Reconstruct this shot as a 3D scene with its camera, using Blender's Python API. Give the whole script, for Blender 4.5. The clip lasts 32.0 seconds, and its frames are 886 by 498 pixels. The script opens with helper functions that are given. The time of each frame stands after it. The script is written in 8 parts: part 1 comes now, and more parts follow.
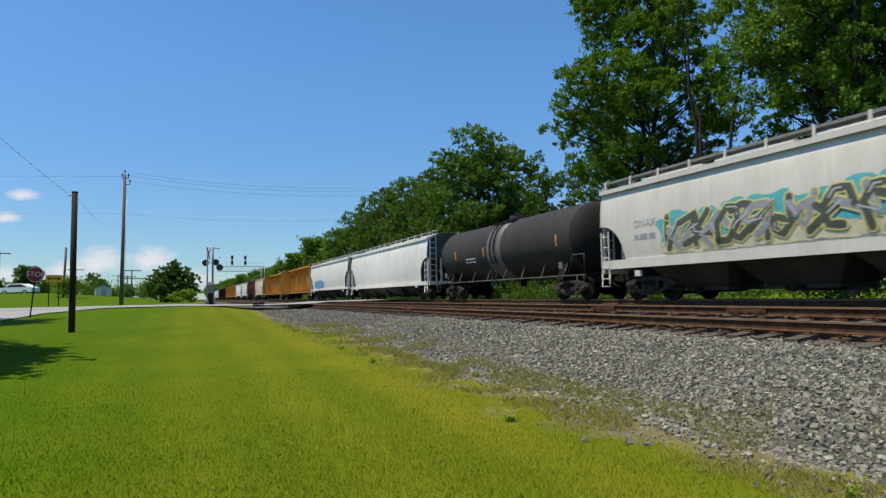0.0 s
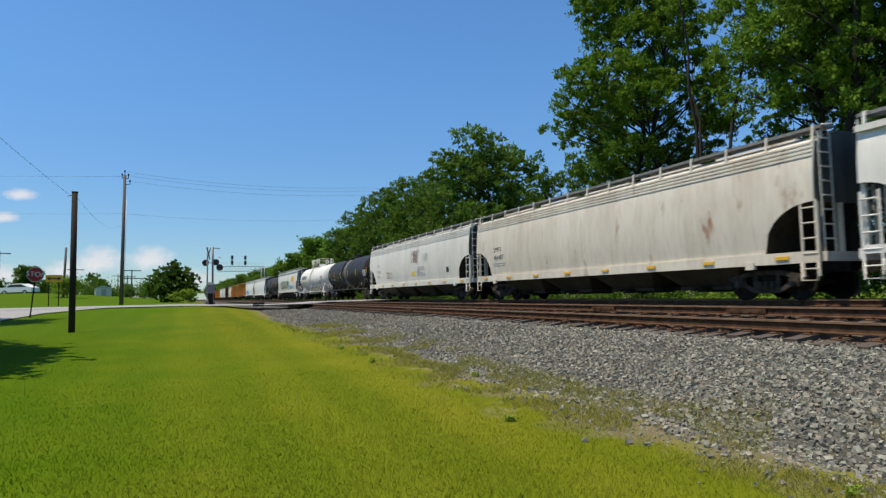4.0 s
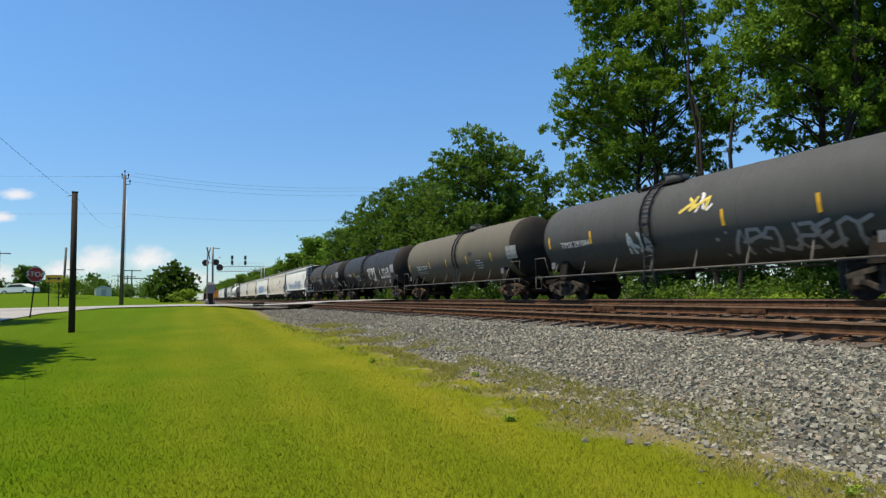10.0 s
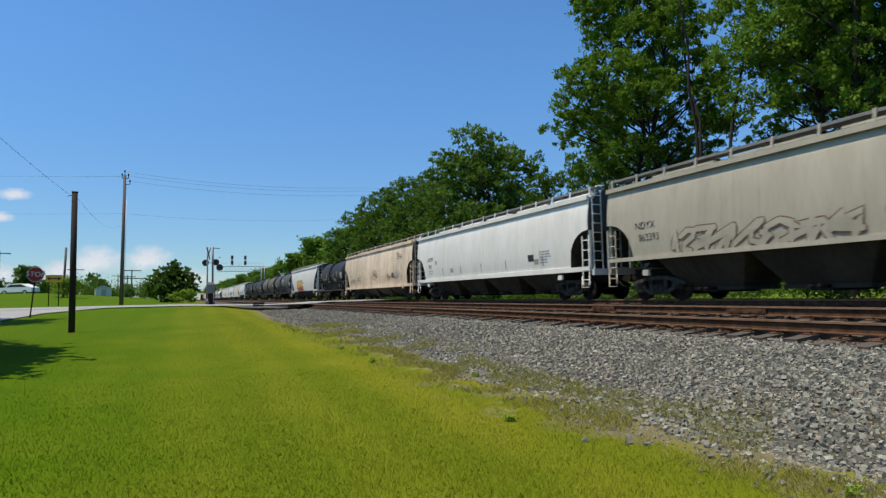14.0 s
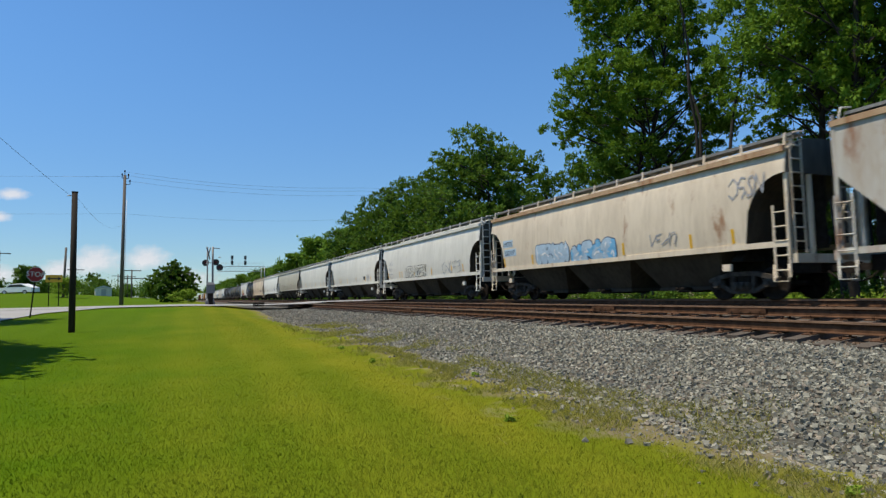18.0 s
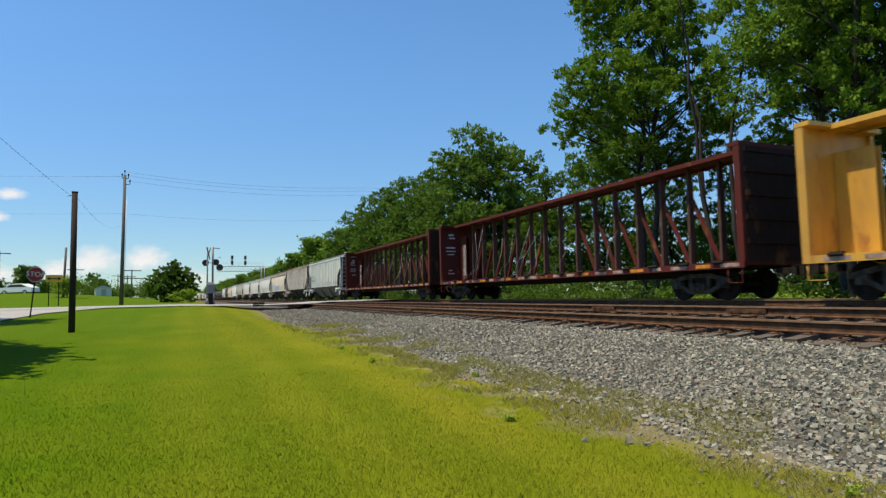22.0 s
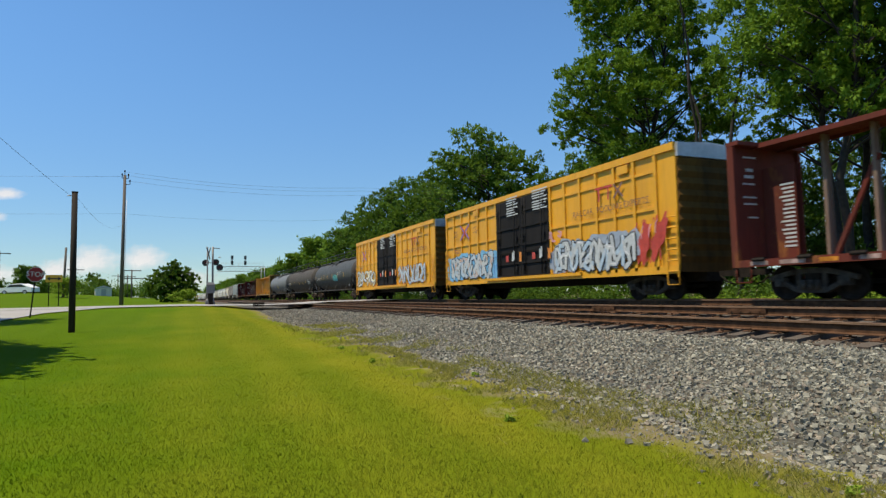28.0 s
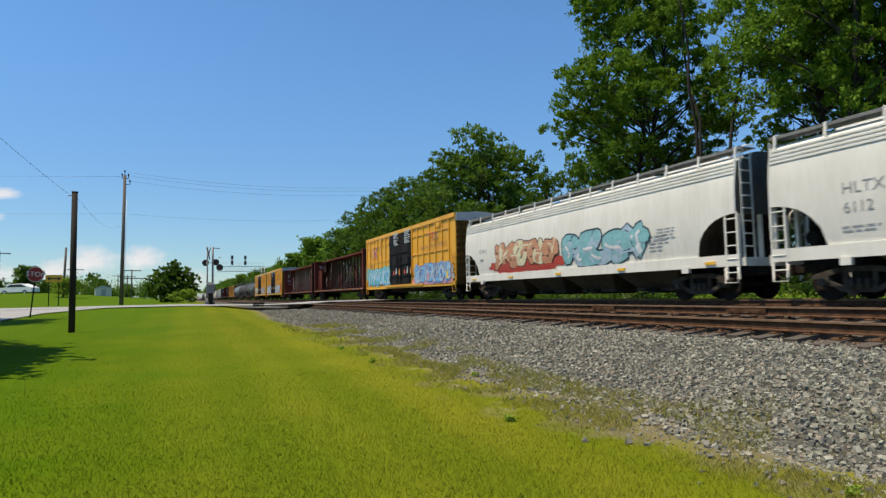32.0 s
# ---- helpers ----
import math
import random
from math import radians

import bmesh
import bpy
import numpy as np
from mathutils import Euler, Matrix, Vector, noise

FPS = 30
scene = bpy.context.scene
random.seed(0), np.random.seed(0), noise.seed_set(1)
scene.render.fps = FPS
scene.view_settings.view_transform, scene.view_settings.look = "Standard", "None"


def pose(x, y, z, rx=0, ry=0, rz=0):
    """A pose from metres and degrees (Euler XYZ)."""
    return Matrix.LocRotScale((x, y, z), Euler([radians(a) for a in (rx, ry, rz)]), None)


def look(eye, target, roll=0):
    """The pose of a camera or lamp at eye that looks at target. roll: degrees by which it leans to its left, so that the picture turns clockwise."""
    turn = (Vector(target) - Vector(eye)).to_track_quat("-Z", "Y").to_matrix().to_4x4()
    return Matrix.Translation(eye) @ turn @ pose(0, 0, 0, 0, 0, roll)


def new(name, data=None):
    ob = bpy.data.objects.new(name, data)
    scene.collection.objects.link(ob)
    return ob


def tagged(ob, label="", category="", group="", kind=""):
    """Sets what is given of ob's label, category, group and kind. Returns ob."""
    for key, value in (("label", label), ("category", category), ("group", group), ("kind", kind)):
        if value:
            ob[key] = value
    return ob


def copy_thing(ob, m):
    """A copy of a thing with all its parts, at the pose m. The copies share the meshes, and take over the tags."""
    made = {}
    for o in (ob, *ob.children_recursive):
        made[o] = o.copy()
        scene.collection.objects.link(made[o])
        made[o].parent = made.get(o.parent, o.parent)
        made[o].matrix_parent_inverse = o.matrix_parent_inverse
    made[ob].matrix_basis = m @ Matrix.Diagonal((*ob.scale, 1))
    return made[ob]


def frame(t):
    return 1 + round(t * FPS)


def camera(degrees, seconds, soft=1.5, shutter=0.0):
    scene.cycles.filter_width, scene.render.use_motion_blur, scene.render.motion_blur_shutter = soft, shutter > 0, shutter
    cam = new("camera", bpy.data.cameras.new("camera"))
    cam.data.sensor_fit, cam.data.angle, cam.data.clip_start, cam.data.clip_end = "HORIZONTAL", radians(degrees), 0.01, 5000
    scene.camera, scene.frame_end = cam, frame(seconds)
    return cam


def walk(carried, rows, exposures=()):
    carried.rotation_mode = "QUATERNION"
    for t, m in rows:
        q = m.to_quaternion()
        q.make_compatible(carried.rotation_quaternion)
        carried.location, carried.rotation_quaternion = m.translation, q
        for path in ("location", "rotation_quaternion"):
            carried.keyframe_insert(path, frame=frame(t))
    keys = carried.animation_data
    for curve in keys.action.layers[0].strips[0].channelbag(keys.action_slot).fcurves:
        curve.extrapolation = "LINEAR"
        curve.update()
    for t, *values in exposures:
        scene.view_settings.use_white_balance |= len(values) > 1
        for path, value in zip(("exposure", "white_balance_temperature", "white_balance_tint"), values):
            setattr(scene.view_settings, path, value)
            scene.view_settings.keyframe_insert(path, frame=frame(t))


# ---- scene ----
# Axes: x across the tracks (away from the lawn), y along the tracks (the way the train goes), z up.
EYE = (0.0, 0.0, 1.5)
FOV = 71.85
YAW, PITCH, ROLL = radians(23.065), radians(4.257), -1.15
cam = camera(FOV, 32.0, soft=1.35, shutter=0.12)
AIM = (EYE[0] + math.sin(YAW) * math.cos(PITCH), EYE[1] + math.cos(YAW) * math.cos(PITCH), EYE[2] + math.sin(PITCH))
walk(cam, [(0.0, look(EYE, AIM, ROLL)), (32.0, look(EYE, AIM, ROLL))], exposures=[(0.0, 0.00, 6550, 10), (1.0, -0.02, 6500, 10), (2.0, -0.13, 6500, 10), (3.0, -0.01, 6600, 10), (6.0, -0.05, 6500, 10), (7.0, -0.08, 6450, 10), (8.0, 0.09, 6600, 10), (9.0, 0.22, 6950, 10), (11.0, 0.19, 6850, 10), (12.5, 0.09, 6650, 10), (14.0, -0.03, 6450, 10), (17.0, -0.01, 6600, 10), (19.0, -0.01, 6600, 10), (20.5, 0.09, 6750, 10), (22.0, 0.21, 7050, 10), (23.0, 0.27, 7100, 10), (25.0, 0.19, 7100, 10), (28.0, 0.12, 7050, 10), (30.0, 0.26, 7150, 10), (31.0, 0.24, 7150, 10), (32.0, 0.09, 6950, 10)])

SPEED = 21.5            # train, metres a second
X_FAR, Z_FAR = 16.2, 1.17    # far track: centre line, top of rail
X_NEAR, Z_NEAR = 9.6, 1.065   # near track

# ---- sky and sun ----
SUN_EL, SUN_AZ = radians(68.5), radians(-86)   # azimuth from +y towards +x
world = bpy.data.worlds.new("sky")
scene.world = world
world.use_nodes = True
wn = world.node_tree.nodes
sky = wn.new("ShaderNodeTexSky")
sky.sky_type, sky.sun_disc = "NISHITA", False
sky.sun_elevation, sky.sun_rotation = SUN_EL, SUN_AZ
sky.air_density, sky.dust_density, sky.ozone_density = 1.0, 0.15, 4.0
tint = wn.new("ShaderNodeMix")
tint.data_type, tint.blend_type = "RGBA", "MULTIPLY"
tint.inputs[0].default_value = 1.0
tint.inputs[7].default_value = (0.75, 0.98, 1.14, 1)
world.node_tree.links.new(sky.outputs[0], tint.inputs[6])
way = wn.new("ShaderNodeTexCoord")
split = wn.new("ShaderNodeSeparateXYZ")
rise = wn.new("ShaderNodeMapRange")
rise.interpolation_type = "SMOOTHSTEP"
rise.inputs[1].default_value, rise.inputs[2].default_value = -0.02, 0.42
haze = wn.new("ShaderNodeMix")
haze.data_type, haze.blend_type = "RGBA", "MULTIPLY"
haze.inputs[0].default_value = 1.0
tone = wn.new("ShaderNodeMix")
tone.data_type = "RGBA"
tone.inputs[6].default_value, tone.inputs[7].default_value = (0.72, 0.69, 0.69, 1), (0.87, 1.0, 1.04, 1)
world.node_tree.links.new(way.outputs["Generated"], split.inputs[0])
world.node_tree.links.new(split.outputs[2], rise.inputs[0])
world.node_tree.links.new(rise.outputs[0], tone.inputs[0])
world.node_tree.links.new(tint.outputs[2], haze.inputs[6])
world.node_tree.links.new(tone.outputs[2], haze.inputs[7])
world.node_tree.links.new(haze.outputs[2], wn["Background"].inputs[0])
wn["Background"].inputs[1].default_value = 0.142
sun = new("sun", bpy.data.lights.new("sun", "SUN"))
sun.data.energy, sun.data.angle, sun.data.color = 5.1, radians(0.53), (1.0, 0.89, 0.70)
SUN_WAY = Vector((math.sin(SUN_AZ) * math.cos(SUN_EL), math.cos(SUN_AZ) * math.cos(SUN_EL), math.sin(SUN_EL)))
sun.matrix_world = look(SUN_WAY * 50, (0, 0, 0))
# ---- materials ----
class Nodes:
    """A small wrapper to write node materials in few lines."""

    def __init__(self, name):
        self.m = bpy.data.materials.new(name)
        self.m.use_nodes = True
        self.t = self.m.node_tree
        self.b = self.t.nodes["Principled BSDF"]
        self.out = self.t.nodes["Material Output"]

    def n(self, kind, operation=None):
        node = self.t.nodes.new(kind)
        if operation:
            node.operation = operation
        return node

    def l(self, a, b):
        self.t.links.new(a, b)

    def coord(self, scale=(1, 1, 1), space="Object"):
        if space == "World":
            src = self.n("ShaderNodeNewGeometry").outputs["Position"]
        else:
            src = self.n("ShaderNodeTexCoord").outputs[space]
        mp = self.n("ShaderNodeMapping")
        mp.inputs["Scale"].default_value = scale
        self.l(src, mp.inputs["Vector"])
        return mp.outputs[0]

    def noise(self, scale, vec, detail=4.0, rough=0.55):
        node = self.n("ShaderNodeTexNoise")
        node.inputs["Scale"].default_value, node.inputs["Detail"].default_value = scale, detail
        node.inputs["Roughness"].default_value = rough
        self.l(vec, node.inputs["Vector"])
        return node.outputs["Fac"]

    def ramp(self, fac, lo, hi, a=0.0, b=1.0):
        node = self.n("ShaderNodeMapRange")
        for i, value in enumerate((lo, hi, a, b)):
            node.inputs[i + 1].default_value = value
        self.l(fac, node.inputs[0])
        return node.outputs[0]

    def mix(self, fac, a, b, blend="MIX"):
        node = self.n("ShaderNodeMix")
        node.data_type, node.blend_type = "RGBA", blend
        for value, sock in ((fac, node.inputs[0]), (a, node.inputs[6]), (b, node.inputs[7])):
            if isinstance(value, bpy.types.NodeSocket):
                self.l(value, sock)
            elif isinstance(value, tuple):
                sock.default_value = (*value[:3], 1)
            else:
                sock.default_value = value
        return node.outputs[2]

    def times(self, a, b):
        node = self.n("ShaderNodeMath", operation="MULTIPLY")
        for value, sock in ((a, node.inputs[0]), (b, node.inputs[1])):
            if isinstance(value, bpy.types.NodeSocket):
                self.l(value, sock)
            else:
                sock.default_value = value
        return node.outputs[0]

    def bump(self, fac, strength, dist=0.01):
        node = self.n("ShaderNodeBump")
        node.inputs["Strength"].default_value, node.inputs["Distance"].default_value = strength, dist
        self.l(fac, node.inputs["Height"])
        self.l(node.outputs[0], self.b.inputs["Normal"])

    def done(self, color, rough=0.6, metal=0.0, spec=0.5):
        if isinstance(color, tuple):
            self.b.inputs["Base Color"].default_value = (*color[:3], 1)
        else:
            self.l(color, self.b.inputs["Base Color"])
        if isinstance(rough, bpy.types.NodeSocket):
            self.l(rough, self.b.inputs["Roughness"])
        else:
            self.b.inputs["Roughness"].default_value = rough
        self.b.inputs["Metallic"].default_value = metal
        self.b.inputs["Specular IOR Level"].default_value = spec
        return self.m


def paint(name, color, dirt=(0.16, 0.12, 0.09), amount=0.35, rust=0.0, rough=0.5, streak=1.0, spec=0.4):
    """Weathered railway paint: vertical streaks of grime, fine speckle and patches of rust."""
    k = Nodes(name)
    v = k.coord((1.0, 1.0, 0.22 if streak else 1.0))
    big = k.ramp(k.noise(1.1, v, 5), 0.42, 0.75)
    fine = k.ramp(k.noise(7.0, v, 4), 0.45, 0.8)
    c = k.mix(k.times(big, amount), color, dirt)
    c = k.mix(k.times(fine, amount * 0.6), c, dirt)
    drip = k.ramp(k.noise(1.0, k.coord((1.0, 3.2, 0.10)), 4, 0.7), 0.60, 0.72)
    c = k.mix(k.times(drip, amount * 0.8), c, dirt)
    grain = k.noise(38.0, k.coord(), 3)
    c = k.mix(k.ramp(grain, 0.3, 0.7, 0.0, 0.12), c, tuple(q * 0.6 for q in color))
    if rust:
        mask = k.ramp(k.noise(1.7, k.coord((1, 1, 0.35)), 6, 0.65), 0.62 - 0.22 * rust, 0.72 - 0.15 * rust)
        c = k.mix(k.times(mask, 0.8), c, k.mix(grain, (0.36, 0.15, 0.045), (0.16, 0.06, 0.022)))
    k.bump(k.noise(2.3, k.coord(), 3), 0.25, 0.02)
    return k.done(c, k.ramp(fine, 0, 1, rough - 0.08, rough + 0.2), spec=spec)


def plain(name, color, rough=0.6, metal=0.0, vary=0.25, scale=9.0, spec=0.5):
    k = Nodes(name)
    f = k.noise(scale, k.coord(), 4)
    c = k.mix(k.ramp(f, 0.3, 0.7), tuple(q * (1 - vary) for q in color), tuple(min(1, q * (1 + vary * 0.6)) for q in color))
    k.bump(k.noise(scale * 4, k.coord(), 3), 0.15, 0.006)
    return k.done(c, rough, metal, spec)


def grass_color(k, v):
    """Mown lawn: fresh green away from the track, dry yellow towards the stones, mower stripes between."""
    pos = k.n("ShaderNodeSeparateXYZ")
    k.l(k.n("ShaderNodeNewGeometry").outputs["Position"], pos.inputs[0])
    wob = k.n("ShaderNodeMath", operation="ADD")
    k.l(pos.outputs[0], wob.inputs[0])
    k.l(k.ramp(k.noise(0.35, v, 4), 0.2, 0.8, -2.4, 2.4), wob.inputs[1])
    dry = k.ramp(wob.outputs[0], -2.2, 5.2)
    c = k.mix(k.noise(1.6, v, 5), (0.054, 0.116, 0.002), (0.090, 0.148, 0.003))
    c = k.mix(dry, c, k.mix(k.noise(2.5, v, 5), (0.172, 0.178, 0.008), (0.240, 0.222, 0.020)))
    wave = k.n("ShaderNodeTexWave")
    wave.wave_type, wave.bands_direction = "BANDS", "X"
    wave.inputs["Scale"].default_value, wave.inputs["Distortion"].default_value, wave.inputs["Detail Scale"].default_value = 0.21, 1.6, 0.4
    k.l(v, wave.inputs["Vector"])
    return k.mix(k.ramp(wave.outputs["Fac"], 0.2, 0.8, 0, 0.3), c, (0.060, 0.116, 0.002)), dry


def make_ground():
    k = Nodes("grass_ground")
    v = k.coord((1, 1, 1), "World")
    c, dry = grass_color(k, v)
    speck = k.ramp(k.noise(26.0, v, 5), 0.35, 0.7)
    c = k.mix(k.times(speck, 0.25), c, (0.070, 0.112, 0.006))
    soil = k.times(k.ramp(k.noise(1.9, v, 6, 0.65), 0.56, 0.66), k.ramp(dry, 0.78, 1.0))
    c = k.mix(soil, c, k.mix(speck, (0.34, 0.29, 0.20), (0.22, 0.19, 0.14)))
    pos = k.n("ShaderNodeSeparateXYZ")
    k.l(k.n("ShaderNodeNewGeometry").outputs["Position"], pos.inputs[0])
    wob = k.n("ShaderNodeMath", operation="ADD")
    k.l(pos.outputs[0], wob.inputs[0])
    k.l(k.ramp(k.noise(0.8, v, 6, 0.6), 0.25, 0.75, -1.5, 1.5), wob.inputs[1])
    straw = k.mix(k.noise(9.0, v, 5, 0.7), (0.24, 0.20, 0.115), (0.11, 0.095, 0.065))
    c = k.mix(k.ramp(wob.outputs[0], 3.9, 5.0), c, straw)
    k.bump(k.noise(30.0, v, 5), 0.5, 0.03)
    return k.done(c, 0.95, spec=0.03)


def make_blades():
    k = Nodes("grass_blades")
    v = k.coord((1, 1, 1), "World")
    c, dry = grass_color(k, v)
    r = k.n("ShaderNodeNewGeometry").outputs["Random Per Island"]
    c = k.mix(k.ramp(r, 0, 1, 0, 0.4), c, k.mix(dry, (0.140, 0.208, 0.008), (0.33, 0.285, 0.05)))
    turf = k.n("ShaderNodeVectorMath", "ADD")
    turf.inputs[1].default_value = (0.0, 0.0, 1.6)
    k.l(k.n("ShaderNodeNewGeometry").outputs["Normal"], turf.inputs[0])
    k.l(turf.outputs[0], k.b.inputs["Normal"])
    tr = k.n("ShaderNodeBsdfTranslucent")
    k.l(c, tr.inputs[0])
    mixer = k.n("ShaderNodeMixShader")
    mixer.inputs[0].default_value = 0.2
    k.done(c, 0.85, spec=0.02)
    k.l(k.b.outputs[0], mixer.inputs[1])
    k.l(tr.outputs[0], mixer.inputs[2])
    k.l(mixer.outputs[0], k.out.inputs[0])
    return k.m


def make_leaf(name, a, b, trans=0.35):
    k = Nodes(name)
    r = k.n("ShaderNodeNewGeometry").outputs["Random Per Island"]
    big = k.noise(0.35, k.coord((1, 1, 1), "World"), 3)
    c = k.mix(r, a, b)
    c = k.mix(k.ramp(big, 0.35, 0.7, 0, 0.4), c, tuple(q * 0.55 for q in a))
    tr = k.n("ShaderNodeBsdfTranslucent")
    k.l(k.mix(0.5, c, (0.16, 0.26, 0.02)), tr.inputs[0])
    mixer = k.n("ShaderNodeMixShader")
    mixer.inputs[0].default_value = trans
    k.done(c, 0.7, spec=0.12)
    k.l(k.b.outputs[0], mixer.inputs[1])
    k.l(tr.outputs[0], mixer.inputs[2])
    k.l(mixer.outputs[0], k.out.inputs[0])
    return k.m


def rust_dust(k, c):
    """Rust and brake dust that stains the stones between and beside the rails."""
    pos = k.n("ShaderNodeSeparateXYZ")
    k.l(k.n("ShaderNodeNewGeometry").outputs["Position"], pos.inputs[0])
    wob = k.n("ShaderNodeMath", operation="ADD")
    k.l(pos.outputs[0], wob.inputs[0])
    k.l(k.ramp(k.noise(2.2, k.coord((1, 1, 1), "World"), 4), 0.25, 0.75, -0.16, 0.16), wob.inputs[1])
    near = k.times(k.ramp(wob.outputs[0], 8.38, 8.62), k.ramp(wob.outputs[0], 10.7, 11.2, 1.0, 0.0))
    far = k.times(k.ramp(wob.outputs[0], 14.9, 15.3), k.ramp(wob.outputs[0], 17.2, 17.6, 1.0, 0.0))
    both = k.n("ShaderNodeMath", operation="MAXIMUM")
    k.l(near, both.inputs[0])
    k.l(far, both.inputs[1])
    return k.mix(k.times(both.outputs[0], 0.85), c, (0.105, 0.060, 0.035))


def make_gravel():
    k = Nodes("ballast_bed")
    v = k.coord((1, 1, 1), "World")
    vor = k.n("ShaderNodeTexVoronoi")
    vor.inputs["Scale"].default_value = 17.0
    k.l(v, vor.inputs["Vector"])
    # Cell edges go dark: the shade between stones, put into the colour.
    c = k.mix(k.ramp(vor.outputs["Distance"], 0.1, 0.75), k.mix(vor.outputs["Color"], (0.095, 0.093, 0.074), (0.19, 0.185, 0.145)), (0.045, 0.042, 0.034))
    c = k.mix(k.ramp(k.noise(0.7, v, 4), 0.4, 0.7, 0, 0.35), c, (0.20, 0.16, 0.12))
    c = rust_dust(k, c)
    k.bump(vor.outputs["Distance"], 1.0, -0.05)
    return k.done(c, 0.9, spec=0.2)


def make_stone(name, island):
    k = Nodes(name)
    if island:
        r = k.n("ShaderNodeNewGeometry").outputs["Random Per Island"]
    else:
        r = k.n("ShaderNodeObjectInfo").outputs["Random"]
    c = k.mix(r, (0.088, 0.088, 0.073), (0.345, 0.335, 0.265))
    warm = k.n("ShaderNodeMath", operation="FRACT")
    k.l(k.times(r, 7.31), warm.inputs[0])
    c = k.mix(k.ramp(warm.outputs[0], 0.7, 1.0, 0, 0.55), c, (0.28, 0.21, 0.15))
    c = k.mix(k.ramp(k.noise(60.0, k.coord((1, 1, 1), "World"), 3), 0.4, 0.7, 0, 0.35), c, (0.09, 0.087, 0.075))
    c = rust_dust(k, c)
    return k.done(c, 0.85, spec=0.3)


def make_asphalt():
    k = Nodes("asphalt")
    v = k.coord((1, 1, 1), "World")
    c = k.mix(k.noise(120.0, v, 2), (0.25, 0.245, 0.235), (0.40, 0.39, 0.37))
    c = k.mix(k.ramp(k.noise(0.5, v, 5), 0.4, 0.7, 0, 0.4), c, (0.20, 0.19, 0.18))
    k.bump(k.noise(90.0, v, 3), 0.3, 0.01)
    return k.done(c, 0.85, spec=0.2)


def make_wood(name, a, b):
    k = Nodes(name)
    v = k.coord((18, 18, 0.9))
    c = k.mix(k.noise(2.0, v, 6), a, b)
    k.bump(k.noise(3.0, v, 5), 0.5, 0.01)
    return k.done(c, 0.85, spec=0.2)


M_GROUND, M_BLADES, M_GRAVEL, M_ASPHALT = make_ground(), make_blades(), make_gravel(), make_asphalt()
M_STONES, M_STONE = make_stone("loose_stones", True), make_stone("crushed_stone", False)
M_LEAF = make_leaf("locust_leaf", (0.062, 0.148, 0.013), (0.165, 0.285, 0.030))
M_LEAF_DARK = make_leaf("dark_leaf", (0.036, 0.094, 0.011), (0.095, 0.180, 0.022))
M_LEAF_MID = make_leaf("row_leaf", (0.044, 0.108, 0.013), (0.112, 0.205, 0.025))
M_LEAF_WEED = make_leaf("weed_leaf", (0.15, 0.26, 0.018), (0.30, 0.42, 0.055), 0.4)
M_BARK = plain("bark", (0.024, 0.020, 0.016), 0.9, vary=0.5, scale=5)
M_POLE = make_wood("pole_wood", (0.085, 0.075, 0.065), (0.16, 0.14, 0.12))
M_POST = make_wood("creosoted_wood", (0.018, 0.015, 0.014), (0.042, 0.034, 0.028))
M_TIE = make_wood("tie_wood", (0.045, 0.037, 0.030), (0.14, 0.115, 0.09))
M_RAIL = plain("rusty_rail", (0.098, 0.052, 0.030), 0.9, 0.0, 0.5, 6, 0.08)
M_RAILTOP = plain("worn_rail_head", (0.205, 0.128, 0.082), 0.75, 0.0, 0.35, 4, 0.15)
M_IRON = plain("dull_grey_iron", (0.17, 0.175, 0.18), 0.6, 0.3, 0.3)
M_STEEL = plain("galvanised_steel", (0.42, 0.43, 0.44), 0.5, 0.6, 0.15)
M_DARK = plain("grimy_running_gear", (0.022, 0.018, 0.015), 0.9, 0.0, 0.5, 6, 0.12)
M_RUSTGEAR = plain("rusty_running_gear", (0.085, 0.058, 0.040), 0.9, 0.0, 0.5, 5, 0.12)
M_TRUCK = plain("dusty_truck_casting", (0.062, 0.054, 0.045), 0.9, 0.0, 0.5, 6, 0.12)
M_BLACK = plain("black_paint", (0.012, 0.012, 0.013), 0.5, 0, 0.3)
M_WHITE = plain("white_paint", (0.80, 0.80, 0.78), 0.5, 0, 0.08)
M_YELLOW = plain("yellow_reflector", (0.75, 0.42, 0.02), 0.4, 0, 0.2)
M_RED = plain("red_sign_paint", (0.42, 0.015, 0.02), 0.4, 0, 0.15)
M_GREY = plain("grey_paint", (0.35, 0.36, 0.36), 0.55, 0, 0.15)
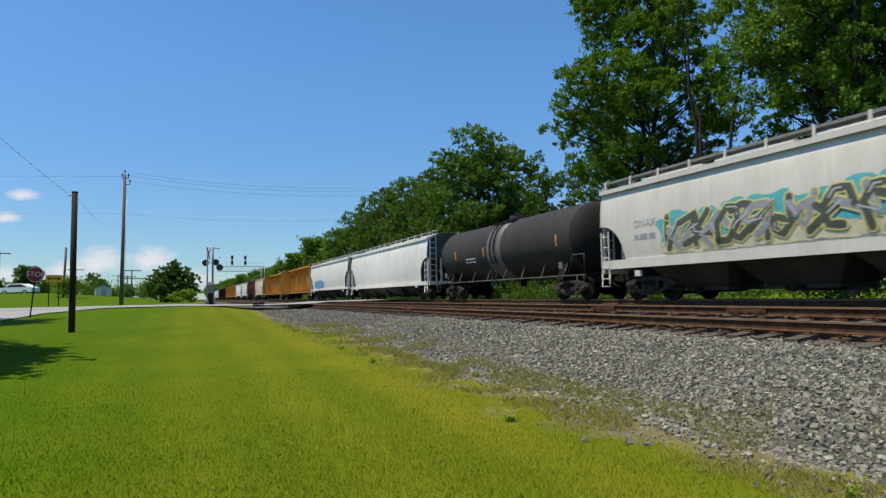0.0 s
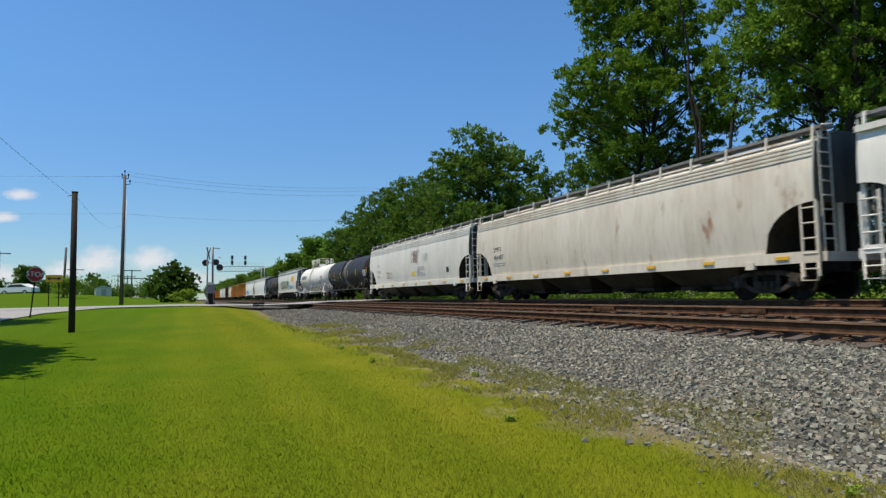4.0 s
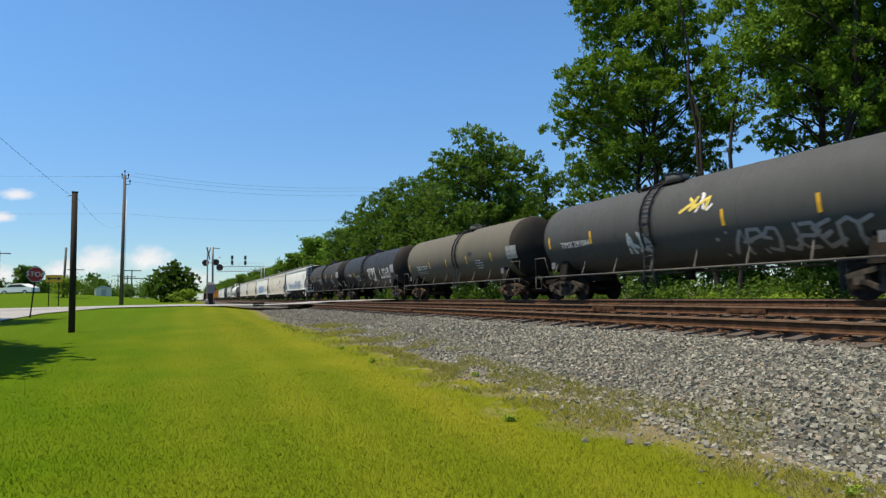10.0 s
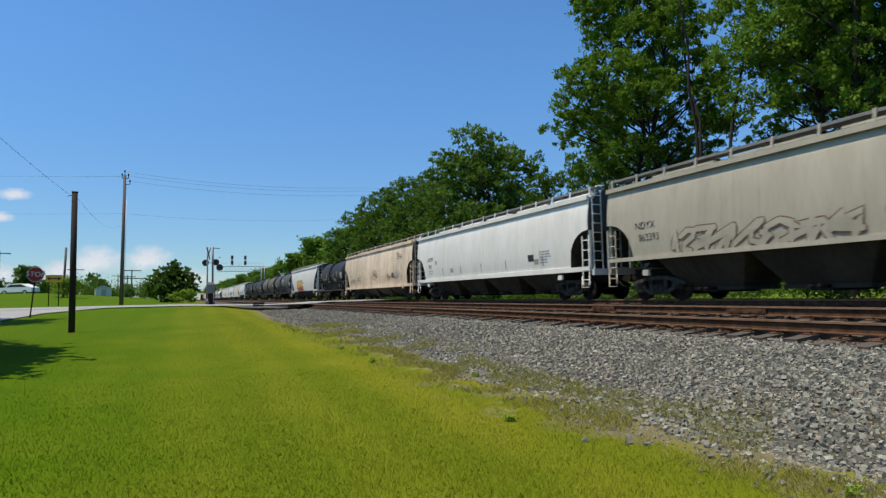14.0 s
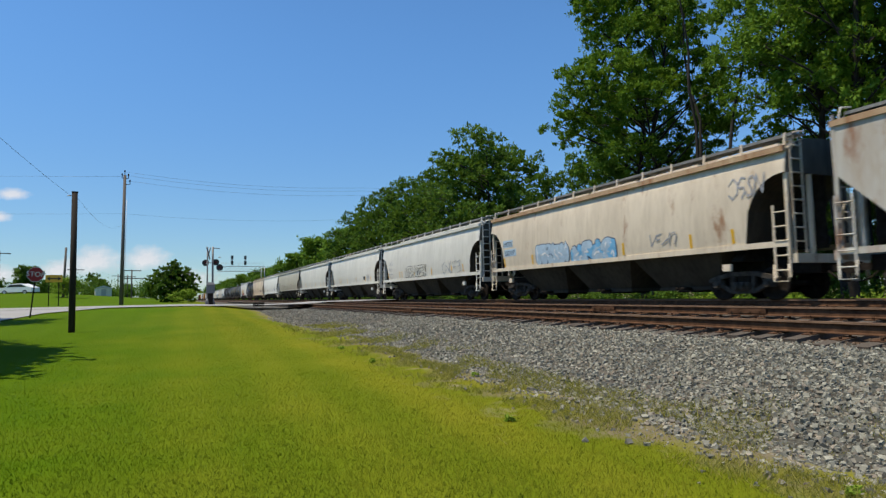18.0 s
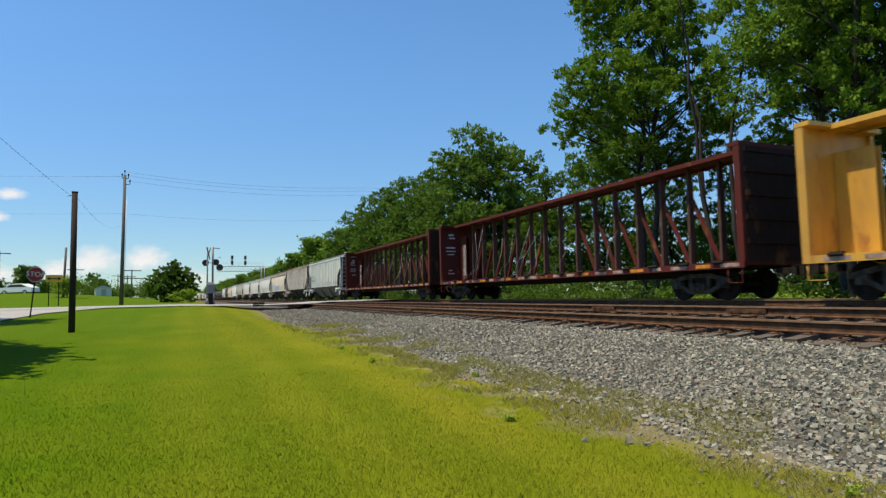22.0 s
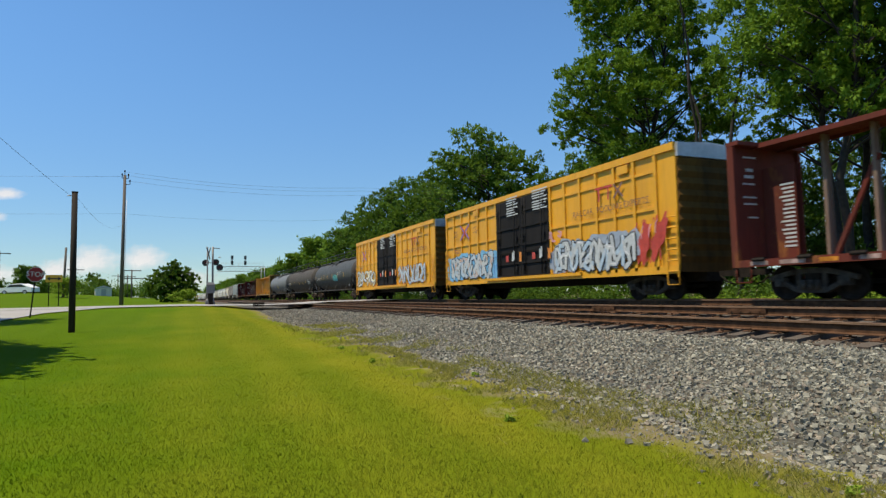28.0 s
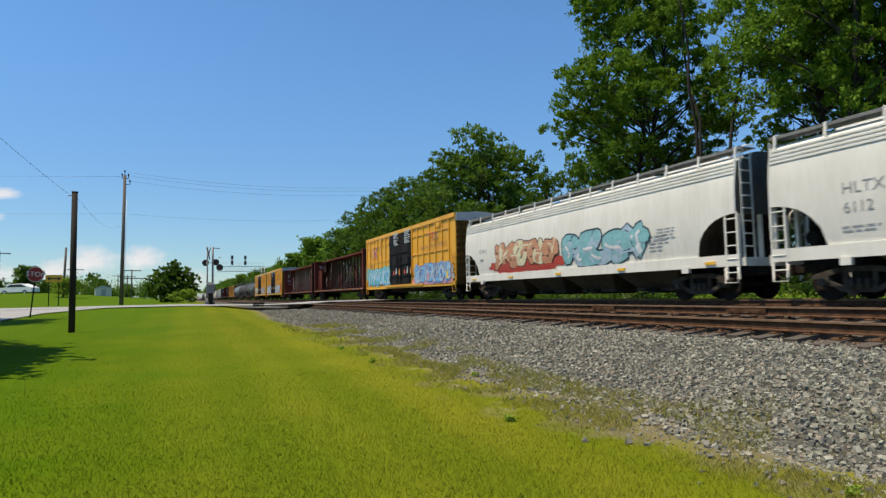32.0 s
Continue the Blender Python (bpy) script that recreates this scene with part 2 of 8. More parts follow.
# ---- mesh helpers ----
class Shape:
    """Collects boxes, beams, tubes and lofts and turns them into one mesh."""

    def __init__(self):
        self.v, self.f, self.s = [], [], []

    def add(self, verts, faces, smooth=False):
        k = len(self.v)
        self.v += [tuple(p) for p in verts]
        self.f += [tuple(i + k for i in f) for f in faces]
        self.s += [smooth] * len(faces)
        return self

    def box(self, x0, x1, y0, y1, z0, z1):
        v = [(x, y, z) for z in (z0, z1) for y in (y0, y1) for x in (x0, x1)]
        return self.add(v, [(0, 2, 3, 1), (4, 5, 7, 6), (0, 1, 5, 4), (2, 6, 7, 3), (0, 4, 6, 2), (1, 3, 7, 5)])

    def taper(self, lo, hi, z0, z1):
        """A frustum between two rectangles (x0, x1, y0, y1)."""
        v = [(x, y, z) for (x0, x1, y0, y1), z in ((lo, z0), (hi, z1)) for y in (y0, y1) for x in (x0, x1)]
        return self.add(v, [(0, 2, 3, 1), (4, 5, 7, 6), (0, 1, 5, 4), (2, 6, 7, 3), (0, 4, 6, 2), (1, 3, 7, 5)])

    def beam(self, p, q, w, h=None, up=(0, 0, 1)):
        p, q, h = Vector(p), Vector(q), h or w
        d = (q - p).normalized()
        side = d.cross(Vector(up))
        side = side.normalized() if side.length > 1e-4 else Vector((1, 0, 0))
        top = side.cross(d)
        v = [e + side * (a * w / 2) + top * (b * h / 2) for e in (p, q) for a, b in ((-1, -1), (1, -1), (1, 1), (-1, 1))]
        return self.add(v, [(0, 1, 2, 3), (7, 6, 5, 4), (0, 4, 5, 1), (1, 5, 6, 2), (2, 6, 7, 3), (3, 7, 4, 0)])

    def tube(self, p, q, r, n=8, r2=None, caps=True):
        p, q, r2 = Vector(p), Vector(q), r if r2 is None else r2
        d = (q - p).normalized()
        a = d.cross(Vector((0, 0, 1)) if abs(d.z) < 0.9 else Vector((1, 0, 0))).normalized()
        b = d.cross(a)
        v = [e + (a * math.cos(2 * math.pi * i / n) + b * math.sin(2 * math.pi * i / n)) * rr for e, rr in ((p, r), (q, r2)) for i in range(n)]
        f = [(i, (i + 1) % n, n + (i + 1) % n, n + i) for i in range(n)]
        self.add(v, f, True)
        if caps:
            k = len(self.v) - 2 * n
            self.f += [tuple(k + i for i in range(n - 1, -1, -1)), tuple(k + n + i for i in range(n))]
            self.s += [False, False]
        return self

    def path(self, points, r, n=6):
        """A continuous bent tube."""
        pts = [Vector(p) for p in points]
        rings = []
        for i, p in enumerate(pts):
            d = ((pts[min(i + 1, len(pts) - 1)] - p).normalized() + (p - pts[max(i - 1, 0)]).normalized()).normalized()
            a = d.cross(Vector((0, 0, 1)) if abs(d.z) < 0.9 else Vector((1, 0, 0))).normalized()
            if rings and a.dot(last) < 0:
                a = -a
            last = a
            b = d.cross(a)
            rings.append([p + (a * math.cos(2 * math.pi * k / n) + b * math.sin(2 * math.pi * k / n)) * r for k in range(n)])
        return self.loft(rings)

    def loft(self, rings, smooth=True, caps=True, closed=True):
        k, n = len(self.v), len(rings[0])
        for ring in rings:
            self.v += [tuple(p) for p in ring]
        m = n if closed else n - 1
        for a in range(len(rings) - 1):
            for i in range(m):
                j = (i + 1) % n
                self.f.append((k + a * n + i, k + a * n + j, k + (a + 1) * n + j, k + (a + 1) * n + i))
                self.s.append(smooth)
        if caps:
            self.f += [tuple(k + i for i in range(n - 1, -1, -1)), tuple(k + (len(rings) - 1) * n + i for i in range(n))]
            self.s += [False, False]
        return self

    def mesh(self, name, mat):
        me = bpy.data.meshes.new(name)
        me.from_pydata(self.v, [], self.f)
        me.polygons.foreach_set("use_smooth", self.s)
        me.materials.append(mat)
        me.validate()
        bm = bmesh.new()
        bm.from_mesh(me)
        bmesh.ops.recalc_face_normals(bm, faces=bm.faces)
        bm.to_mesh(me)
        bm.free()
        return me


def part(name, shape, mat, parent, label="", at=None):
    """Links a Shape, or a ready mesh, as one mesh object under a thing or under a part."""
    me = shape.mesh(name, mat) if isinstance(shape, Shape) else shape
    ob = new(name, me)
    ob.parent = parent
    if at is not None:
        ob.matrix_basis = at
    if label:
        ob["label"] = label
    return ob


def thing(name, label, category, group="", kind="", at=None):
    ob = new(name)
    ob.empty_display_size = 0.3
    if at is not None:
        ob.matrix_basis = at
    return tagged(ob, label, category, group, kind)


def solid(name, shape, mat, label, category, group="", kind="", at=None):
    ob = new(name, shape.mesh(name, mat) if isinstance(shape, Shape) else shape)
    if at is not None:
        ob.matrix_basis = at
    return tagged(ob, label, category, group, kind)


def raw_mesh(name, verts, faces, mat):
    """A mesh from numpy arrays: faces all of one size."""
    me = bpy.data.meshes.new(name)
    nf, k = faces.shape
    me.vertices.add(len(verts))
    me.vertices.foreach_set("co", np.ascontiguousarray(verts, dtype=np.float32).ravel())
    me.loops.add(nf * k)
    me.loops.foreach_set("vertex_index", np.ascontiguousarray(faces, dtype=np.int32).ravel())
    me.polygons.add(nf)
    me.polygons.foreach_set("loop_start", np.arange(nf, dtype=np.int32) * k)
    me.polygons.foreach_set("use_smooth", np.zeros(nf, dtype=bool))
    me.materials.append(mat)
    me.update(calc_edges=True)
    return me


def step(a, b, x):
    t = min(1.0, max(0.0, (x - a) / (b - a)))
    return t * t * (3 - 2 * t)


def lawn_z(x, y):
    """Height of the grass: low by the camera, up to the road, a bank beyond it."""
    z = float(np.interp(y, (2, 12, 20, 31, 38, 44.5, 53, 70), (0, 0.16, 0.40, 0.60, 0.78, 1.02, 1.12, 1.15)))
    z -= 0.45 * step(1.0, 6.0, x) * step(12, 40, y)
    z += 1.7 * step(56, 105, y) * step(2, -20, x)
    return z


def bed_z(x, y):
    """Profile across the two tracks."""
    toe = lawn_z(4.7, y)
    return float(np.interp(x, (4.7, 7.7, 8.3, 11.0, 12.4, 14.3, 18.0, 20.6, 24), (toe - 0.02, 0.63, 0.675, 0.86, 0.86, 0.93, 0.93, 0.45, 0.40)))


def ground_z(x, y):
    if x < 4.9:
        return lawn_z(x, y)
    if x < 21:
        return bed_z(x, y) - 0.12 * step(4.9, 5.6, x)
    return 0.30 + 0.4 * step(24, 40, x)
# ---- ground, ballast, road ----
def sheet(xs, ys, fz, name, mat):
    nx, ny = len(xs), len(ys)
    v = np.array([(x, y, fz(x, y)) for y in ys for x in xs])
    f = np.array([(j * nx + i, j * nx + i + 1, (j + 1) * nx + i + 1, (j + 1) * nx + i) for j in range(ny - 1) for i in range(nx - 1)])
    me = raw_mesh(name, v, f, mat)
    me.polygons.foreach_set("use_smooth", [True] * len(f))
    return me


xs = [-3000, -1500, -700, -350, -200, -120, -80, -60] + list(np.arange(-50, 4.6, 1.5)) + [4.6, 4.9, 5.3, 6, 7.7, 8.2, 11, 12.4, 14.3, 18, 20.6, 21, 24, 28, 34, 40, 60, 100, 200, 400, 900, 3000]
ys = [-600, -200, -80, -30] + list(np.arange(-14, 120, 1.5)) + list(np.arange(124, 260, 8)) + [300, 400, 600, 1000, 1800, 3500]
tagged(new("ground", sheet(xs, ys, ground_z, "ground", M_GROUND)), "mown green lawn, dry and yellow towards the tracks", "grass", kind="structure")
xs = [4.4, 4.7, 5.2, 6, 7, 7.7, 8.3, 9.6, 11, 12.4, 13.3, 14.3, 16.2, 18, 19, 20.6, 24]
ys = list(np.arange(-30, 60, 2.0)) + list(np.arange(60, 260, 10)) + [300, 400, 600, 1000, 2500]
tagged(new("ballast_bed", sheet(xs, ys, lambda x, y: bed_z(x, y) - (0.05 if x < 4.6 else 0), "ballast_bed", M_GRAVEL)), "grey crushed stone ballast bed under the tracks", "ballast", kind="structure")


def road_z(x, y):
    z = max(ground_z(x, y), lawn_z(min(x, 3.0), 48.0)) if x < 4 else float(np.interp(x, (4, 8.8, 10.4, 12.6, 15, 17.4, 24, 40), (1.0, 0.99, 1.14, 1.12, 1.165, 1.165, 0.75, 0.75)))
    return z + 0.03


xs = [-300, -120, -60] + list(np.arange(-50, 24.1, 2.0)) + [30, 60]
tagged(new("road", sheet(xs, [45.2, 46.5, 48, 50, 51.5, 53.0], road_z, "road", M_ASPHALT)), "pale grey asphalt road leading over the crossing", "road", kind="structure")
nx, ny = 24, 12
v = np.array([(x, y, lawn_z(x, y) + 0.05) for j in range(ny) for i in range(nx) for y in (31 + 14.3 * j / (ny - 1),) for x in (-70 + i / (nx - 1) * (float(np.interp(y, (31, 33, 40, 45.3), (-8.6, -7.7, -7.2, -4.5))) + 70),)])
f = np.array([(j * nx + i, j * nx + i + 1, (j + 1) * nx + i + 1, (j + 1) * nx + i) for j in range(ny - 1) for i in range(nx - 1)])
tagged(new("side_road", raw_mesh("side_road", v, f, M_ASPHALT)), "asphalt side road running up to the junction", "road", kind="structure")


# ---- tracks ----
def rail_section(x, z):
    """Tee rail, foot to head, top at z."""
    h = z - 0.175
    half = [(0.072, h), (0.072, h + 0.012), (0.011, h + 0.030), (0.009, h + 0.130), (0.039, h + 0.140), (0.040, h + 0.168), (0.030, z)]
    return [(x + a, b) for a, b in half] + [(x - a, b) for a, b in reversed(half)]


def track(label, xc, z, cant, joints):
    """Two rails on wooden ties; cant: by how much the far rail stands above the near one."""
    root = thing("railway_track", label, "railway track", kind="structure")
    tilt = math.degrees(math.atan2(cant, 1.51))
    for side in (-1, 1):
        xr, zr = xc + side * 0.755, z + side * cant / 2
        s = Shape()
        s.loft([[(px, y, pz) for px, pz in rail_section(xr, zr)] for y in (-40, 2600)], smooth=False)
        rail = part("rail", s, M_RAIL, root, "rust-brown steel rail")
        part("rail_head", Shape().box(xr - 0.0415, xr + 0.0415, -40, 2600, zr - 0.030, zr + 0.003), M_RAILTOP, rail, "worn running surface")
        for y in joints[side]:
            bar = Shape().box(xr - 0.062, xr + 0.062, y - 0.46, y + 0.46, zr - 0.135, zr - 0.045)
            for k in range(4):
                bar.tube((xr - 0.085, y - 0.33 + k * 0.22, zr - 0.09), (xr + 0.085, y - 0.33 + k * 0.22, zr - 0.09), 0.018, 6)
            part("joint_bar", bar, M_RAIL, rail, "bolted rusty joint bar")
    tie_me = Shape().box(-1.3, 1.3, -0.115, 0.115, -0.2, 0).mesh("tie", M_TIE)
    plate = Shape().box(-0.17, 0.17, -0.09, 0.09, 0.0, 0.014)
    for dx in (-0.11, 0.11):
        plate.box(dx - 0.015, dx + 0.015, -0.05, -0.02, 0.014, 0.05)
    plate = plate.mesh("tie_plate", M_RAIL)
    rng = random.Random(7)
    rest = Shape()
    for k in range(260):
        y = -8 + k * 0.535 + rng.uniform(-0.05, 0.05)
        m = pose(xc + rng.uniform(-0.17, 0.10), y, z - 0.189 + rng.uniform(-0.045, 0.002), ry=-tilt, rz=rng.uniform(-1.8, 1.8))
        if 44.8 < y < 53.4:
            continue
        if k < 110:
            tie = part("tie", tie_me, None, root, at=m)
            for side in (-1, 1):
                part("tie_plate", plate, None, tie, at=pose(side * 0.755, 0, 0))
        else:
            rest.box(xc - 1.3, xc + 1.3, y - 0.115, y + 0.115, z - 0.39, z - 0.189)
    part("far_ties", rest, M_TIE, root)["kind"] = "stuff"
    return root


track("near main track with rusty jointed rails on wooden ties", X_NEAR, Z_NEAR, 0.16, {-1: (24.6,), 1: (8.9, 13.4)})
track("far main track that carries the train, rusty rails", X_FAR, Z_FAR, 0.0, {-1: (27.0,), 1: (18.0,)})
# ---- railway cars: local y along the car, x across (near side is -x), z above the rail ----
CACHE = {}


def cached(key, make, mat):
    if key not in CACHE:
        CACHE[key] = make().mesh(key, mat)
    return CACHE[key]


def wheel_shape():
    s = Shape()
    prof = [(0.0, 0.08), (0.08, 0.08), (0.16, 0.03), (0.36, 0.03), (0.40, 0.07), (0.457, 0.065), (0.462, -0.03), (0.485, -0.05), (0.485, -0.075), (0.40, -0.075), (0.36, -0.02), (0.16, -0.02), (0.09, -0.08), (0.0, -0.08)]
    n = 18
    s.loft([[(x, r * math.cos(2 * math.pi * i / n), r * math.sin(2 * math.pi * i / n)) for i in range(n)] for r, x in prof[1:-1]])
    s.tube((-0.13, 0, 0), (0.0, 0, 0), 0.085, 10)
    return s


def side_frame_shape():
    """Cast truck side frame: arched top chord, tension bar, openings and journal ends, spring nest."""
    s = Shape()
    top = [(-1.22, 0.56), (-0.95, 0.64), (-0.42, 0.76), (0.42, 0.76), (0.95, 0.64), (1.22, 0.56)]
    for (a, b), (c, d) in zip(top, top[1:]):
        s.beam((0, a, b), (0, c, d), 0.13, 0.13, up=(1, 0, 0))
    low = [(-0.95, 0.52), (-0.38, 0.24), (0.38, 0.24), (0.95, 0.52)]
    for (a, b), (c, d) in zip(low, low[1:]):
        s.beam((0, a, b), (0, c, d), 0.12, 0.12, up=(1, 0, 0))
    for k in (-1, 1):
        s.beam((0, k * 0.36, 0.24), (0, k * 0.36, 0.76), 0.12, 0.10, up=(1, 0, 0))
        s.box(-0.10, 0.10, k * 0.89 - 0.15, k * 0.89 + 0.15, 0.36, 0.60)
        s.tube((-0.16, k * 0.89, 0.457), (0.1, k * 0.89, 0.457), 0.10, 12)
    for k in (-0.2, 0.0, 0.2):
        s.tube((-0.06, k, 0.27), (-0.06, k, 0.52), 0.075, 8)
    return s


def bolster_shape():
    s = Shape().taper((-1.0, 1.0, -0.18, 0.18), (-1.0, 1.0, -0.23, 0.23), 0.46, 0.74)
    for k in (-1, 1):
        s.tube((-0.9, k * 0.89, 0.457), (0.9, k * 0.89, 0.457), 0.075, 10)
        s.beam((-0.8, k * 0.40, 0.36), (0.8, k * 0.40, 0.36), 0.1, 0.1)
        for e in (-1, 1):
            s.box(e * 0.755 - 0.06, e * 0.755 + 0.06, k * 0.40 - 0.06, k * 0.40 + 0.04, 0.25, 0.55)
    return s


def trucks(car, at, rusty=False):
    mat = M_RUSTGEAR if rusty else M_DARK
    tone = "rusty" if rusty else "dark"
    bolster, frame_me = cached("bolster_" + tone, bolster_shape, mat), cached("side_frame_" + tone, side_frame_shape, mat if rusty else M_TRUCK)
    wheel = cached("wheel", wheel_shape, M_DARK)
    for y in (-at, at):
        truck = part("truck", bolster, None, car, "grimy two-axle truck", pose(0, y, 0))
        for side in (-1, 1):
            part("side_frame", frame_me, None, truck, at=pose(side * 1.0, 0, 0, rz=0 if side < 0 else 180))
            for k in (-1, 1):
                part("wheel", wheel, None, truck, at=pose(side * 0.76, k * 0.89, 0.46, rz=0 if side < 0 else 180))


def coupler_shape():
    s = Shape().box(-0.09, 0.09, -0.1, 0.55, 0.74, 0.92)
    s.box(-0.16, 0.02, 0.5, 0.78, 0.68, 0.98).box(0.02, 0.15, 0.5, 0.62, 0.70, 0.96)
    s.path([(0.35, 0.2, 0.75), (0.34, 0.45, 0.55), (0.2, 0.65, 0.45)], 0.025)
    return s


def couplers(car, end):
    me = cached("coupler", coupler_shape, M_DARK)
    for k in (-1, 1):
        part("coupler", me, None, car, at=pose(0, k * end, 0, rz=0 if k > 0 else 180))


def ladder(s, p, q, n, w=0.42, along="y", r=0.022):
    """Two stiles from p to q and n rungs between them; w is the spread along the car or across it."""
    p, q = Vector(p), Vector(q)
    o = Vector((0, w, 0)) if along == "y" else Vector((w, 0, 0))
    s.beam(p, q, 0.06, 0.02, up=(1, 0, 0) if along == "y" else (0, 1, 0))
    s.beam(p + o, q + o, 0.06, 0.02, up=(1, 0, 0) if along == "y" else (0, 1, 0))
    for i in range(n):
        a = p.lerp(q, (i + 0.5) / n)
        s.tube(a, a + o, r, 6)
    return s


# ---- covered hoppers ----
def hopper_half(z, wide, top):
    zz = (1.0, 1.5, 2.0, 2.6, 3.2, 3.6, top)
    ww = (wide - 0.13, wide - 0.06, wide - 0.01, wide, wide - 0.02, wide - 0.06, wide - 0.14)
    return float(np.interp(z, zz, ww))


def hopper_car(name, length, paint_mat, label, style, sill_mat=None, bays=3, top=None, rusty=False, sill=(1.08, 1.28), bay_mat=None, opening=None, chord_mat=None, foot=None):
    """style: 'smooth' curved side with a single top chord, 'pellet' with beaded eave, 'round' with a cut-away end, 'ribbed' flat panels."""
    car = thing(name, label, "freight car", "cars of the train")
    half = length / 2
    top = top or {"ribbed": 4.30, "round": 3.96}.get(style, 4.02)
    wide = 1.58 if style != "ribbed" else 1.52
    sill_mat = sill_mat or paint_mat
    cut, zc = opening or {"smooth": (1.35, 2.75), "pellet": (1.6, 2.5), "round": (2.3, 3.7), "ribbed": (1.75, 3.1)}[style]
    curved = style in ("smooth", "pellet", "round")
    low = sill[0] + 0.08 if style != "ribbed" else 1.46
    sill0, sill1 = sill
    stations = [0, 0.12] + [cut * k / 8 for k in range(1, 9)] + [cut + 0.05]
    stations = sorted(set(round(e, 3) for e in stations))
    ys = [-half + e for e in stations] + [half - e for e in reversed(stations)]

    def bottom(y):
        e = half - abs(y)
        if e >= cut:
            return low
        t = max(0.0, e / cut)
        if foot:
            return foot + (zc - foot) * (1 - t)
        if style == "round":
            return low + (zc - low) * (1 - t) ** 0.75
        return low + (zc - low) * ((1 - t ** 2.3) ** 0.5 if curved else 1 - t)

    def width(z):
        return hopper_half(z, wide, top) if curved else wide

    rings = []
    for y in ys:
        zl = bottom(y)
        side = [(width(z), z) for z in np.linspace(zl, top, 9)]
        roof = [(1.05, top + 0.24), (0.6, top + 0.36), (0.0, top + 0.40)]
        ring = side + roof
        rings.append([(-a, y, b) for a, b in ring] + [(a, y, b) for a, b in reversed(ring[:-1])])
    s = Shape()
    n = len(rings[0])
    s.loft(rings, smooth=curved, caps=True, closed=False)
    part("body", s, paint_mat, car)
    # Thin end plates: the shade of the end face put into dark paint.
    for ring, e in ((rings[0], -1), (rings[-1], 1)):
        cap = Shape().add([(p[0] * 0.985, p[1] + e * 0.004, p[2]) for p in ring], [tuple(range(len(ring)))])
        part("end_sheet", cap, P_HOPPERSHADE, car, "end sheet darkened for shade and grime")
    # Slope sheets take a dark paint in place of the car's, for shade.
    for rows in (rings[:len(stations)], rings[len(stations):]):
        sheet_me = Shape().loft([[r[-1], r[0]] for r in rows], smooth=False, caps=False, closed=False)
        part("slope_sheet", sheet_me, M_BAY, car, "sloping end sheet, shade put into its dark paint")
        # Added plate that blocks the view through the opening, so it shows dark.
        filler = Shape()
        for x in (-0.03, 0.03):
            filler.loft([[(x, r[0][1], low - 0.1), (x, r[0][1], r[0][2])] for r in rows], smooth=False, caps=False, closed=False)
        part("end_web", filler, M_DARK, car)
    # top chord or eave beads
    for k in (-1, 1):
        w = width(top)
        if style == "pellet":
            for dz in (0.0, 0.11, 0.22, 0.33):
                z = top - dz
                part("eave_bead", Shape().beam((k * (width(z) + 0.012), -half + 0.03, z), (k * (width(z) + 0.012), half - 0.03, z), 0.035, 0.045), paint_mat, car)
        else:
            proud = 0.06 if curved else -0.015
            part("top_chord", Shape().box(k * (w + proud) - 0.065, k * (w + proud) + 0.065, -half, half, top - 0.05, top + 0.10), chord_mat or paint_mat, car)
    if style == "ribbed":
        n = 18 if foot else 15
        rib = Shape().taper((-0.05, 0.0, -0.03, 0.03), (-0.05, 0.0, -0.03, 0.03), low, top - 0.05).mesh("rib", paint_mat)
        for side in (-1, 1):
            for i in range(n):
                y = -half + cut + 0.1 + (length - 2 * cut - 0.2) * i / (n - 1)
                part("rib", rib, None, car, at=pose(side * wide, y, 0, rz=0 if side < 0 else 180))
    # side sill, end sills, corner posts
    for k in (-1, 1):
        if style in ("ribbed", "round"):
            for e in (-1, 1):
                strip_me = Shape().box(k * 1.46 - 0.06, k * 1.46 + 0.06, min(e * half, e * (half - 2.4)), max(e * half, e * (half - 2.4)), 1.10, 1.26)
                part("side_sill", strip_me, sill_mat, car)
        else:
            strip_me = Shape().box(k * (width(1.2) + 0.03) - 0.05, k * (width(1.2) + 0.03) + 0.05, -half, half, sill0, sill1)
            part("side_sill", strip_me, sill_mat, car)
    for e in (-1, 1):
        ends = Shape()
        under = Shape()
        y = e * half
        ends.box(-1.45, 1.45, min(y, y + e * 0.16), max(y, y + e * 0.16), 0.98, 1.22)
        for k in (-1, 1):
            ends.beam((k * 1.44, y - e * 0.05, 1.2), (k * (width(top) - 0.02), y - e * 0.05, top + 0.05), 0.09, 0.09, up=(0, 1, 0))
            ends.beam((k * 0.55, y - e * 0.05, 1.2), (k * 0.55, y - e * 0.05, zc + 0.1), 0.1, 0.1, up=(0, 1, 0))
        under.box(-0.33, 0.33, min(y, y - e * 2.6), max(y, y - e * 2.6), 0.72, 1.12)
        under.taper((-1.3, 1.3, y - e * 1.9 - 0.2, y - e * 1.9 + 0.2), (-0.5, 0.5, y - e * 1.9 - 0.15, y - e * 1.9 + 0.15), 1.12, min(2.0, zc))
        under.tube((-0.7, y - e * 0.55, 1.65), (0.7, y - e * 0.55, 1.65), 0.19, 10)
        under.box(-0.25, 0.2, min(y - e * 0.3, y - e * 0.6), max(y - e * 0.3, y - e * 0.6), 1.9, 2.3)
        part("end_frame", ends, paint_mat, car)
        part("underframe", under, M_DARK, car)
